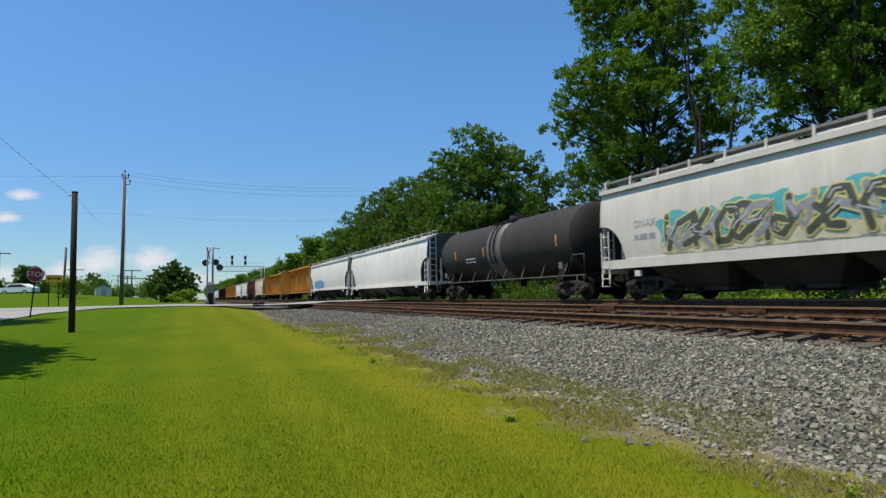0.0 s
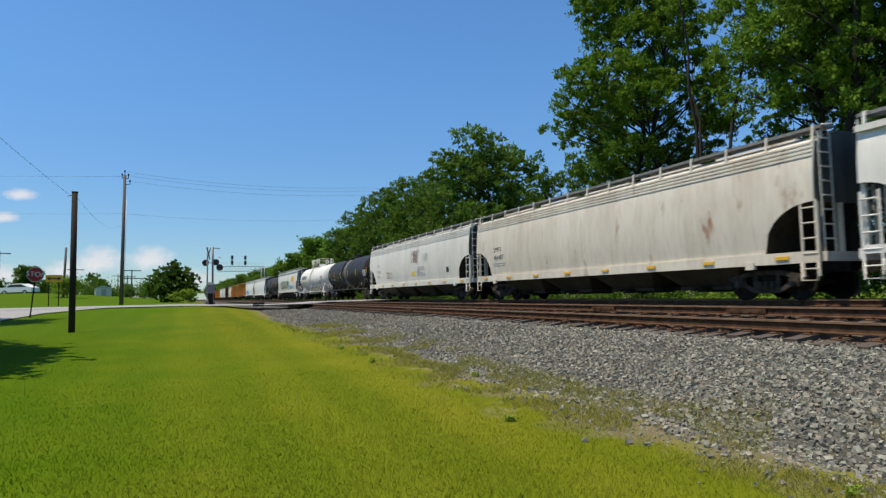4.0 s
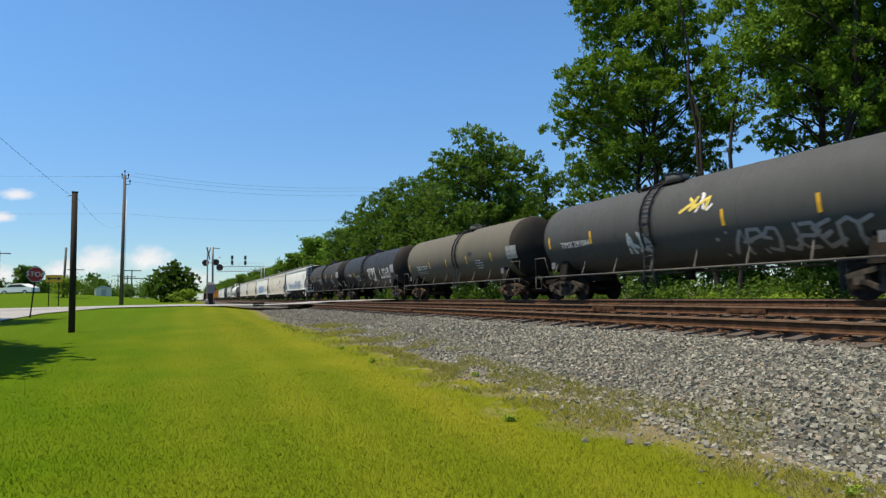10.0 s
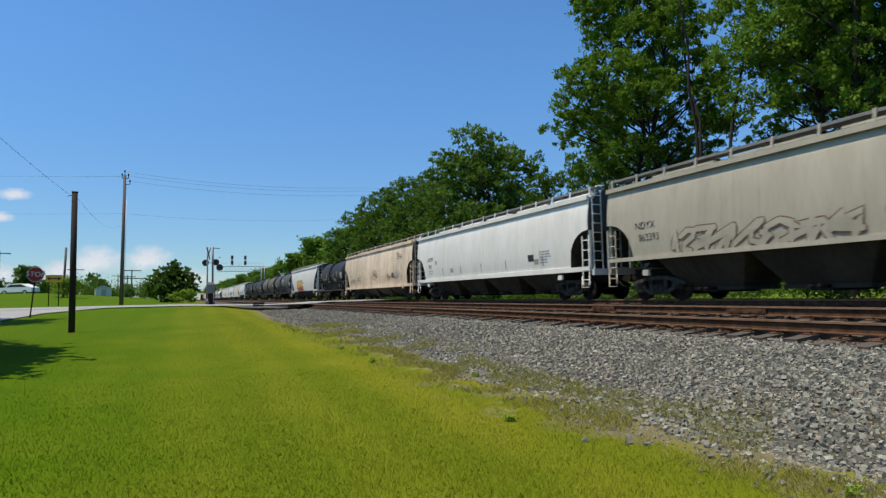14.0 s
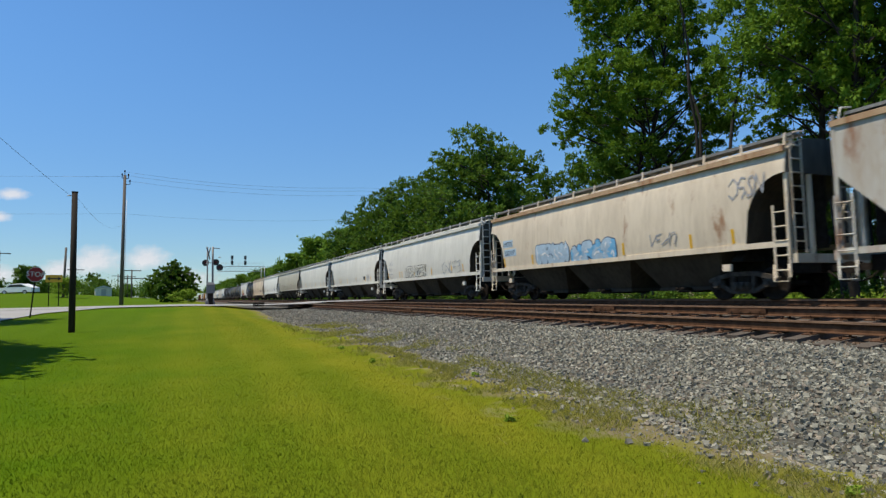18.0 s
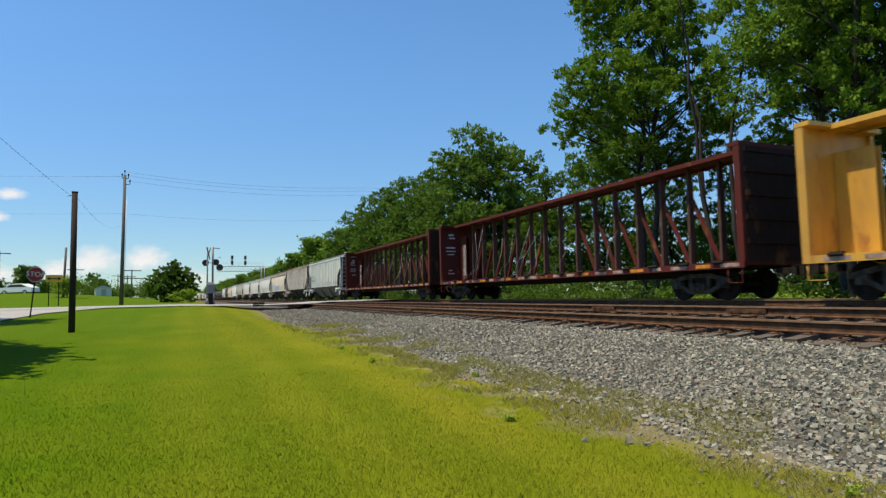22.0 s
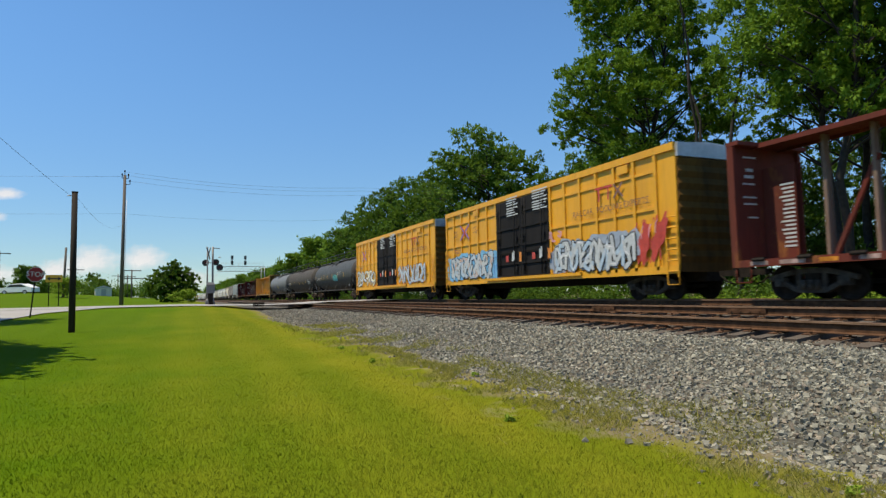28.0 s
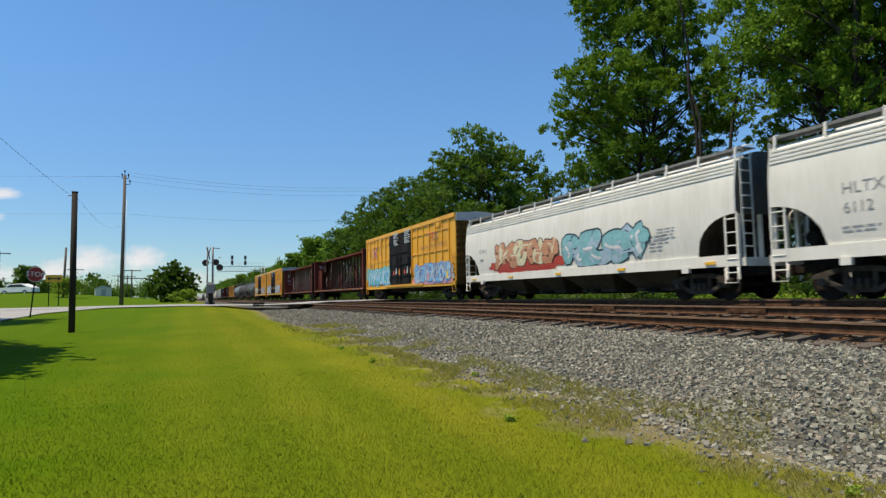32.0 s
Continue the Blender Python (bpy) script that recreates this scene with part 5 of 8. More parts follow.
def stroke(shape, at, points, w, off):
    """A round-ended brush stroke through the points, laid on the side; returns the last stand-off used."""
    n = 8
    for p, q in zip(points, points[1:]):
        d = math.hypot(q[0] - p[0], q[1] - p[1]) or 1e-3
        a, b = -(q[1] - p[1]) / d * w / 2, (q[0] - p[0]) / d * w / 2
        k = max(1, int(d / 0.3))
        v = []
        for i in range(k + 1):
            s, z = p[0] + (q[0] - p[0]) * i / k, p[1] + (q[1] - p[1]) * i / k
            v += [at(s + a, z + b, off), at(s - a, z - b, off)]
        shape.add(v, [(2 * i, 2 * i + 1, 2 * i + 3, 2 * i + 2) for i in range(k)])
        off += 0.0006
    for p in points:
        v = [at(p[0] + math.cos(i * 0.785) * w / 2, p[1] + math.sin(i * 0.785) * w / 2, off) for i in range(n)]
        shape.add(v, [tuple(range(n))])
        off += 0.0006
    return off


def letters(s0, s1, z0, z1, n, rnd, lean):
    """Wild, overlapping letter-like strokes that spell nothing."""
    out = []
    cell = (s1 - s0) / n
    for i in range(n):
        g = list(rnd.choice(GLYPHS))
        if rnd.random() < 0.5:
            g = [(1 - x, y) for x, y in g]
        if rnd.random() < 0.4:
            g = [(x, 1 - y) for x, y in g]
        g = g[:rnd.randint(max(3, len(g) - 3), len(g))]
        t = rnd.uniform(-0.5, 0.5)
        c, d = math.cos(t), math.sin(t)
        wide = rnd.uniform(1.0, 1.5)
        row = []
        for x, y in g:
            x, y = 0.5 + (x - 0.5) * c - (y - 0.5) * d, 0.5 + (x - 0.5) * d + (y - 0.5) * c
            s = s0 + cell * (i + 0.5 + (x - 0.5) * wide + lean * (y - 0.5))
            row.append((min(max(s, s0), s1), min(max(z0 + (z1 - z0) * y, z0), z1)))
        out.append(row)
    return out


def blob(at, ring, off):
    """A filled patch with a free outline, laid on the side in two rings round its middle."""
    n = len(ring)
    cs, cz = sum(p[0] for p in ring) / n, sum(p[1] for p in ring) / n
    shape = Shape()
    v = [at(cs, cz, off)] + [at(cs + (p - cs) * k, cz + (q - cz) * k, off) for k in (0.5, 1.0) for p, q in ring]
    f = [(0, 1 + i, 1 + (i + 1) % n) for i in range(n)] + [(1 + i, 1 + n + i, 1 + n + (i + 1) % n, 1 + (i + 1) % n) for i in range(n)]
    return shape.add(v, f)


def band(at, ring, w, off):
    """A line of width w along a closed outline."""
    n = len(ring)
    cs, cz = sum(p[0] for p in ring) / n, sum(p[1] for p in ring) / n
    v = []
    for p, q in ring:
        d = math.hypot(p - cs, q - cz) or 1e-3
        for k in (-0.5, 0.5):
            v.append(at(p + (p - cs) / d * w * k, q + (q - cz) / d * w * k, off))
    return Shape().add(v, [(2 * i, 2 * i + 1, 2 * ((i + 1) % n) + 1, 2 * ((i + 1) % n)) for i in range(n)])


def bubble(s, z, hs, hz, rnd, lean, spike=0.0):
    """The outline of one swollen, lobed letter body."""
    n = 30
    k1, k2, f1, f2 = rnd.choice((3, 4, 5)), rnd.choice((5, 6, 7)), rnd.uniform(0, 6.28), rnd.uniform(0, 6.28)
    ring = []
    for i in range(n):
        t = 2 * math.pi * i / n
        c, d = math.cos(t), math.sin(t)
        x = math.copysign(abs(c) ** (0.6 + 0.4 * spike), c)
        y = math.copysign(abs(d) ** (0.6 + 0.4 * spike), d)
        r = 0.92 + 0.10 * math.sin(k1 * t + f1) + 0.06 * math.sin(k2 * t + f2) + spike * 0.22 * (abs(((k2 * t + f1) / math.pi) % 2 - 1) * 2 - 1)
        y = max(-1.0, min(1.0, y * r))
        ring.append((s + hs * x * r + lean * hz * y, z + hz * y))
    return ring


def spray(car, s0, s1, z0, z1, n, fill, line, seed, thick=0.24, shine=None, cloud=None, lean=0.1, label="", spike=0.0):
    """A row of swollen letters: haze behind, filled bodies, dark outlines, inner strokes and shine."""
    rnd, at = random.Random(seed), skin(car)
    h, cell = z1 - z0, (s1 - s0) / n
    off = 0.008
    if cloud:
        for i in range(n * 2):
            s, z, r = s0 + (s1 - s0) * (i + rnd.random()) / (n * 2), rnd.uniform(z0 + 0.3 * h, z1 - 0.25 * h), h * rnd.uniform(0.25, 0.42)
            s, z = min(max(s, s0 + r), s1 - r), min(max(z, z0 + r), z1 - r)
            part("graffiti_cloud", blob(at, bubble(s, z, r * 1.2, r, rnd, 0.0), off), cloud, car)
            off += 0.0008
    fills = fill if isinstance(fill, (list, tuple)) else [fill]
    edge = 0.022 + 0.022 * h
    for i in range(n):
        hs, hz = cell * rnd.uniform(0.52, 0.66), h * rnd.uniform(0.40, 0.49)
        zc = min(max((z0 + z1) / 2 + rnd.uniform(-0.06, 0.06) * h, z0 + hz), z1 - hz)
        sc = min(max(s0 + cell * (i + 0.5), s0 + hs), s1 - hs)
        ring = bubble(sc, zc, hs, hz, rnd, lean * rnd.uniform(0.3, 1.2), spike)
        root = car
        if fills[i % len(fills)]:
            root = part("graffiti_letter", blob(at, ring, off), fills[i % len(fills)], car, label)
        off += 0.002
        part("graffiti_outline", band(at, ring, edge, off), line, root)
        inner = Shape()
        for k in range(rnd.choice((1, 2, 2, 3))):
            up = rnd.choice((-1, 1))
            x0 = sc + rnd.uniform(-0.45, 0.45) * hs
            pts = [(x0, zc + up * hz * 0.92), (x0 + rnd.uniform(-0.2, 0.2) * hs, zc + up * hz * rnd.uniform(0.2, 0.5)), (x0 + rnd.uniform(-0.5, 0.5) * hs, zc + up * hz * rnd.uniform(-0.2, 0.2))]
            off = stroke(inner, at, pts, edge, off)
        ring2 = [(sc + (p - sc) * 0.25, zc + (q - zc) * 0.18 + rnd.uniform(-0.004, 0.004)) for p, q in ring]
        inner.add(*(lambda b: (b.v, b.f))(band(at, ring2, edge * 0.8, off)))
        part("graffiti_stroke", inner, line, root)["kind"] = "stuff"
        if shine:
            glint = Shape()
            off = stroke(glint, at, [(sc - hs * 0.6, zc + hz * 0.2), (sc - hs * 0.5, zc + hz * 0.6), (sc - hs * 0.1, zc + hz * 0.75)], edge * 0.8, off + 0.001)
            part("graffiti_shine", glint, shine, root)
        off += 0.001


def smooth_line(points, k=3):
    """A rounded run of points through the given ones."""
    out = []
    for i in range(len(points) - 1):
        p0, p1, p2, p3 = points[max(i - 1, 0)], points[i], points[i + 1], points[min(i + 2, len(points) - 1)]
        for j in range(k):
            t = j / k
            out.append(tuple(0.5 * (2 * b + (c - a) * t + (2 * a - 5 * b + 4 * c - d) * t * t + (3 * b - a - 3 * c + d) * t ** 3) for a, b, c, d in zip(p0, p1, p2, p3)))
    return out + [points[-1]]


def brush(at, points, w, off):
    """One continuous ribbon with rounded ends along a smoothed line."""
    n = len(points)
    v, f = [], []
    for i, (s, z) in enumerate(points):
        a, b = points[max(i - 1, 0)], points[min(i + 1, n - 1)]
        dx, dz = b[0] - a[0], b[1] - a[1]
        d = math.hypot(dx, dz) or 1e-3
        v += [at(s - dz / d * w / 2, z + dx / d * w / 2, off + 0.00025 * i), at(s + dz / d * w / 2, z - dx / d * w / 2, off + 0.00025 * i)]
        if i:
            f.append((2 * i - 2, 2 * i - 1, 2 * i + 1, 2 * i))
    shape = Shape().add(v, f)
    for k in (0, n - 1):
        s, z = points[k]
        shape.add([at(s + math.cos(j * 0.785) * w / 2, z + math.sin(j * 0.785) * w / 2, off + 0.00025 * n + 0.0003) for j in range(8)], [tuple(range(8))])
    return shape


def piece(car, s0, s1, z0, z1, n, fills, line, seed, w=0.30, edge=0.07, cloud=None, shine=None, lean=0.2, sharp=False, under=None):
    """A row of thick interlocking letter strokes with outlines, over a sprayed cloud; it spells nothing."""
    rnd, at = random.Random(seed), skin(car)
    n = int(n * 1.8)
    h, cell, off = z1 - z0, (s1 - s0) / n, 0.007
    for k, mat in enumerate((cloud, under)):
        if mat:
            m = n
            for i in range(m):
                r = h * rnd.uniform(0.30, 0.46)
                s = s0 + (s1 - s0) * (i + rnd.random()) / m
                z = rnd.uniform(z0 + r, max(z0 + r, z1 - r + 0.12 * h)) if k == 0 else z0 + 0.16 * h
                part("graffiti_cloud", blob(at, bubble(s, z, r * 1.35, r if k == 0 else 0.16 * h, rnd, 0.0, 0.5 * sharp), off), mat, car)
                off += 0.0006
    fills = fills if isinstance(fills, (list, tuple)) else [fills]
    for i in range(n):
        g = list(rnd.choice(GLYPHS))
        g = [(1 - x, y) for x, y in g] if rnd.random() < 0.6 else g
        g = [(x, 1 - y) for x, y in g] if rnd.random() < 0.6 else g
        g = g[rnd.randint(0, 1):]
        t = rnd.uniform(-0.8, 0.8)
        ct, st = math.cos(t), math.sin(t)
        pad = (w + edge) / 2
        wide, tall, low = cell * rnd.uniform(1.5, 2.3), (h - 2 * pad) * rnd.uniform(0.80, 1.05), z0 + pad + (h - 2 * pad) * rnd.uniform(0.0, 0.15)
        row = []
        for x, y in g:
            x, y = (x - 0.5) * ct - (y - 0.5) * st, min(1.0, max(0.0, 0.5 + (x - 0.5) * st + (y - 0.5) * ct))
            x += lean * (y - 0.5)
            row.append((min(max(s0 + cell * (i + 0.5) + wide * x, s0 + pad), s1 - pad), min(low + tall * y, z1 - pad)))
        pts = row if sharp else smooth_line(row)
        if sharp:
            pts = [p for a, b in zip(row, row[1:]) for p in (a, ((a[0] + b[0]) / 2, (a[1] + b[1]) / 2))] + [row[-1]]
        letter = part("graffiti_letter", brush(at, pts, w + edge * 2, off), line, car)
        off += 0.0015
        part("graffiti_fill", brush(at, pts, w, off + 0.004), fills[i % len(fills)], letter)
        if shine:
            j = len(pts) // 3
            part("graffiti_shine", brush(at, pts[j:j + max(3, len(pts) // 3)], w * 0.22, off + 0.009), shine, letter)


def smudge(car, s0, s1, z0, z1, n, mat, seed):
    """A scatter of small worn or rusty spots."""
    rnd, at, shape = random.Random(seed), skin(car), Shape()
    for i in range(n):
        s, z = rnd.gauss((s0 + s1) / 2, (s1 - s0) / 4.5), rnd.gauss((z0 + z1) / 2, (z1 - z0) / 4.5)
        r = rnd.uniform(0.012, 0.055)
        ring = bubble(s, z, r * rnd.uniform(0.5, 1.0), r * rnd.uniform(0.8, 1.8), rnd, 0.0)[::5]
        b = blob(at, ring, 0.006)
        shape.add(b.v, b.f)
    part("rust_spots", shape, mat, car, "scatter of rust spots")["kind"] = "stuff"


def tag(car, s0, s1, z0, z1, n, line, seed, w=0.045, lean=0.25):
    """A quick scrawl in one thin line."""
    rnd, at, shape, off = random.Random(seed), skin(car), Shape(), 0.008
    for g in letters(s0, s1, z0, z1, n, rnd, lean):
        off = stroke(shape, at, g, w, off)
    return part("tag", shape, line, car)


def diamond(car, s, z, r, mat):
    at = skin(car)
    shape = Shape().add([at(s - r, z, 0.03), at(s, z + r, 0.03), at(s + r, z, 0.03), at(s, z - r, 0.03)], [(0, 1, 2, 3)])
    return part("placard", shape, mat, car, "pale diamond placard")


def oval(car, s0, s1, z0, z1, mat, off=0.01):
    at, n = skin(car), 28
    cs, cz, a, b = (s0 + s1) / 2, (z0 + z1) / 2, (s1 - s0) / 2, (z1 - z0) / 2
    rings = [[at(cs + a * k * math.cos(2 * math.pi * i / n), cz + b * k * math.sin(2 * math.pi * i / n), off) for i in range(n)] for k in (1.0, 0.66, 0.33, 0.02)]
    return part("emblem", Shape().loft(rings, smooth=False, caps=False), mat, car, "plain oval emblem")


def sill_reflectors(car, n, z=1.10):
    ln = LENGTH[car.name]
    at = skin(car)
    for i in range(n):
        s = 1.0 + (ln - 2.0) * i / (n - 1)
        shape = Shape().box(-1.595, -1.555, ln / 2 - s - 0.2, ln / 2 - s + 0.2, z - 0.04, z + 0.05)
        part("reflector", shape, M_YELLOW, car)


def write_all(c):
    for key in ("G", "AL", "I2", "CG", "H3", "L1", "HL", "TAN"):
        bars(c[key], LENGTH[c[key].name] - 3.6, LENGTH[c[key].name] - 2.7, 1.6, 2.2, 5, I_GREY, 3)
        patch(c[key], "data_plate", LENGTH[c[key].name] - 4.6, LENGTH[c[key].name] - 4.1, 1.75, 2.05, I_BLACK)
    spray(c["W2"], 2.5, 7.5, 1.3, 2.3, 3, I_SKY, I_BLUE, 2)
    g = c["G"]
    text(g, "DNAX", 1.9, 2.52, 0.30, I_GREY)
    bars(g, 1.9, 3.0, 2.0, 2.4, 1, I_GREY)
    piece(g, 3.3, 10.9, 1.5, 2.85, 9, [ink("dark_olive", (0.085, 0.095, 0.07)), I_GREY, ink("dark_olive", (0.085, 0.095, 0.07))], ink("pale_yellow", (0.66, 0.58, 0.22)), 8, 0.20, 0.055, I_TEAL, I_SILVER, 0.35, True, I_CREAM)
    spray(g, 9.2, 14.0, 1.5, 2.25, 4, [I_SKY, I_TEAL], I_SKY, 9, 0.2, None, None, 0.3, "", 0.8)
    oval(g, 13.3, 15.7, 2.6, 3.55, ink("emblem_yellow", (0.75, 0.42, 0.01)))
    bars(g, 13.6, 15.4, 2.85, 3.30, 1, I_BROWN, 4)
    tick(g, 14.0, 1.68, 2.09, I_BROWN, 0.14)
    bars(c["T"], 3.4, 4.6, 2.0, 2.35, 2, I_WHITE, 5)
    for s in (2.0, 5.6, 12.5):
        tick(c["T"], s, 2.3, 2.8, I_ORANGE)
    p = c["P"]
    for i in range(6):
        stroke_me = Shape()
        s = 1.0 + i * 0.56
        strip(stroke_me, skin(p), s, 2.62, s + 0.42, 3.08, 0.008)
        part("brand_mark", stroke_me, I_BLACK, p, "plain dark brand block")
    bars(p, 1.6, 3.2, 2.1, 2.4, 2, I_GREY, 6)
    patch(p, "stencil_panel", 13.0, 14.0, 2.2, 2.77, I_GREY)
    patch(p, "stencil_panel", 12.15, 12.7, 1.92, 2.27, I_BLACK)
    patch(p, "stencil_panel", 3.6, 4.4, 2.11, 2.46, I_YELLOW)
    for s in (0.5, 5.6, 8.3, 10.9, 14.4):
        tick(p, s, 1.9, 2.5, I_BROWN, 0.1)
    diamond(p, 14.5, 1.5, 0.22, I_WHITE)
    f = c["F1"]
    text(f, "FURX 125776", 1.2, 1.98, 0.27, I_WHITE)
    tag(f, 3.3, 5.0, 1.93, 2.34, 6, ink("olive", (0.16, 0.15, 0.03)), 3, 0.09)
    tag(f, 5.3, 6.5, 1.7, 2.3, 3, I_SILVER, 4)
    patch(f, "stencil_panel", 13.9, 14.9, 2.12, 2.67, I_GREY)
    for s in (0.3, 2.75, 5.4, 8.4, 11.4, 15.1):
        tick(f, s, 2.3, 2.85)
    h = c["H1"]
    text(h, "CPCX", 2.05, 2.57, 0.27, I_GREY)
    text(h, "814760", 2.08, 2.12, 0.26, I_GREY)
    bars(h, 2.1, 3.2, 1.7, 1.95, 2, I_GREY, 2)
    tag(h, 10.2, 11.8, 2.56, 3.4, 6, I_BROWN, 9, 0.06)
    tag(h, 12.3, 13.4, 2.6, 3.1, 4, I_SILVER, 10, 0.04)
    tag(h, 4.6, 6.0, 1.63, 2.11, 5, I_BROWN, 11)
    patch(h, "stencil_panel", 10.2, 11.1, 1.67, 1.95, I_YELLOW)
    bars(h, 11.4, 12.8, 1.6, 2.25, 7, I_GREY, 3)
    patch(h, "data_plate", 16.35, 16.75, 1.68, 1.99, I_BLACK)
    sill_reflectors(h, 8)
    h = c["H2"]
    text(h, "SMPX", 1.95, 2.42, 0.28, I_BLACK)
    text(h, "464487", 1.97, 2.02, 0.27, I_BLACK)
    bars(h, 1.9, 3.1, 1.66, 1.89, 2, I_GREY, 5)
    sill_reflectors(h, 8)
    piece(c["H3"], 5.3, 12.6, 1.35, 2.75, 7, [I_SKY, I_BLUE, I_PALE], I_BLUE, 12, 0.30, 0.06, None, I_WHITE, 0.15)
    tag(c["H3"], 12.6, 14.2, 1.5, 2.7, 3, I_ORANGE, 13, 0.12)
    tag(c["H3"], 4.4, 5.3, 1.5, 2.0, 2, I_ORANGE, 14, 0.12)
    a = c["ADM"]
    tag(a, 1.8, 3.5, 2.25, 2.6, 7, I_BLACK, 15, 0.03)
    tag(a, 5.0, 6.3, 1.4, 2.0, 3, I_BLACK, 16, 0.04)
    tag(a, 12.6, 13.9, 2.42, 2.62, 8, I_BLACK, 17, 0.05)
    at = skin(a)
    leaf = Shape().add([at(s, z, 0.012) for s, z in ((14.15, 2.85), (14.7, 3.46), (14.62, 2.9), (14.45, 2.5))], [(0, 1, 2, 3)])
    leaf.add([at(s, z, 0.013) for s, z in ((14.78, 3.44), (15.25, 2.95), (14.95, 2.52), (14.7, 2.95))], [(0, 1, 2, 3)])
    part("emblem", leaf, I_BLACK, a, "black two-part leaf emblem")
    bars(a, 14.18, 15.44, 1.82, 2.28, 1, I_GREY, 8)
    patch(a, "data_plate", 18.0, 18.45, 1.83, 2.05, I_BLACK)
    sill_reflectors(a, 9)
    k = c["CG"]
    bars(k, 2.0, 2.9, 1.9, 2.45, 3, I_BLACK, 9)
    for i, (s0, s1, z1, n) in enumerate(((3.1, 5.4, 2.35, 4), (5.5, 8.0, 2.3, 4), (8.2, 10.4, 2.6, 4), (10.5, 12.9, 2.6, 4))):
        piece(k, s0, s1, 1.40, z1, n, [I_STEEL, I_PALE], I_BLACK, 20 + i, 0.22, 0.035, None, I_PALE, 0.15)
    tag(k, 14.4, 15.6, 2.75, 3.4, 5, I_GREY, 25)
    g = c["GB"]
    text(g, "GBRX 701619", 0.45, 2.1, 0.32, I_SILVER)
    bars(g, 4.1, 4.9, 2.2, 2.4, 2, I_SILVER, 4)
    tag(g, 5.0, 7.2, 1.7, 2.35, 5, I_SILVER, 27, 0.06)
    tag(g, 8.6, 9.3, 1.97, 2.36, 3, I_SILVER, 28, 0.05)
    tag(g, 11.0, 12.3, 1.7, 2.2, 4, I_SILVER, 29, 0.06)
    patch(g, "stencil_panel", 13.9, 15.0, 2.27, 2.89, I_STEN)
    diamond(g, 14.25, 1.6, 0.24, I_SILVER)
    for s in (0.2, 3.0, 6.0, 9.0, 12.0):
        tick(g, s, 2.28, 2.75)
    t = c["TI"]
    text(t, "TILX 290214", 1.05, 2.19, 0.28, I_SILVER)
    tag(t, 4.1, 5.7, 1.7, 2.2, 4, I_SILVER, 30, 0.06)
    tag(t, 8.2, 10.5, 1.6, 2.65, 4, I_WHITE, 31, 0.09)
    tag(t, 11.7, 14.3, 1.77, 2.5, 7, I_WHITE, 32, 0.09)
    patch(t, "stencil_panel", 14.5, 15.3, 2.1, 2.7, I_GREY)
    for s in (3.65, 6.55, 9.6):
        tick(t, s, 2.1, 2.5)
    r = c["CR"]
    text(r, "CRGX 8247", 1.65, 1.98, 0.30, I_WHITE)
    bars(r, 1.7, 3.4, 1.7, 1.9, 2, I_GREY, 11)
    patch(r, "stencil_panel", 14.3, 15.3, 2.02, 2.65, I_STEN)
    bars(r, 10.7, 11.6, 1.67, 2.2, 4, I_SILVER, 12)
    patch(r, "stencil_panel", 9.9, 10.4, 2.45, 2.65, I_BLACK)
    for s in (0.25, 3.9, 6.66, 9.55, 12.55):
        tick(r, s, 2.0, 2.45)
    m = c["TM"]
    text(m, "TIMX 291044", 1.2, 2.15, 0.28, I_WHITE)
    tag(m, 5.3, 6.5, 1.7, 2.35, 5, I_SILVER, 33, 0.12, 0.0)
    tag(m, 7.9, 9.2, 2.8, 3.2, 2, I_YELLOW, 34, 0.10)
    tag(m, 8.6, 9.3, 2.75, 3.3, 2, I_WHITE, 35, 0.08)
    tag(m, 9.2, 14.0, 1.35, 2.0, 9, I_GREY, 36, 0.10)
    patch(m, "stencil_panel", 14.65, 15.8, 2.11, 2.68, I_STEN)
    for s in (0.3, 3.2, 9.6, 12.6):
        tick(m, s, 2.2, 2.7)
    q = c["CI"]
    text(q, "CITY", 2.35, 2.88, 0.26, I_GREY)
    text(q, "775144", 2.3, 2.42, 0.24, I_GREY)
    piece(q, 5.0, 9.2, 1.5, 2.65, 5, [I_ORANGE, ink("amber_spray", (0.70, 0.34, 0.08)), I_YELLOW], I_BLACK, 40, 0.26, 0.055, None, I_CREAM, 0.2, False, I_RED)
    spray(q, 5.2, 10.2, 1.22, 1.52, 8, I_RED, I_RED, 41, 0.26)
    tag(q, 9.2, 10.0, 2.1, 2.4, 3, I_BLACK, 41)
    w = c["PR"]
    text(w, "PRGX 10639", 1.05, 2.12, 0.30, I_WHITE)
    tag(w, 3.6, 5.0, 1.92, 2.4, 4, I_WHITE, 42, 0.08)
    tag(w, 6.2, 7.5, 1.95, 2.3, 5, I_SILVER, 43, 0.06)
    patch(w, "stencil_panel", 9.3, 10.2, 2.2, 2.8, I_STEN)
    for s in (0.3, 3.1, 6.2, 7.9):
        tick(w, s, 2.45, 2.9)
    n = c["TAN"]
    text(n, "AEX", 1.85, 2.52, 0.27, I_STEN)
    text(n, "15879", 1.85, 2.10, 0.27, I_STEN)
    bars(n, 2.0, 4.0, 1.62, 1.85, 2, I_STEN, 14)
    bars(n, 15.7, 16.9, 3.0, 3.5, 4, I_BROWN, 15)
    for k, (s0, s1, z0, z1, count) in enumerate(((4.2, 6.0, 1.5, 2.3, 60), (8.6, 11.4, 1.5, 2.6, 170), (12.0, 16.5, 1.45, 2.1, 200), (1.5, 4.0, 1.4, 2.0, 40))):
        smudge(n, s0, s1, z0, z1, count, I_BROWN, 44 + k)
    b = c["AL"]
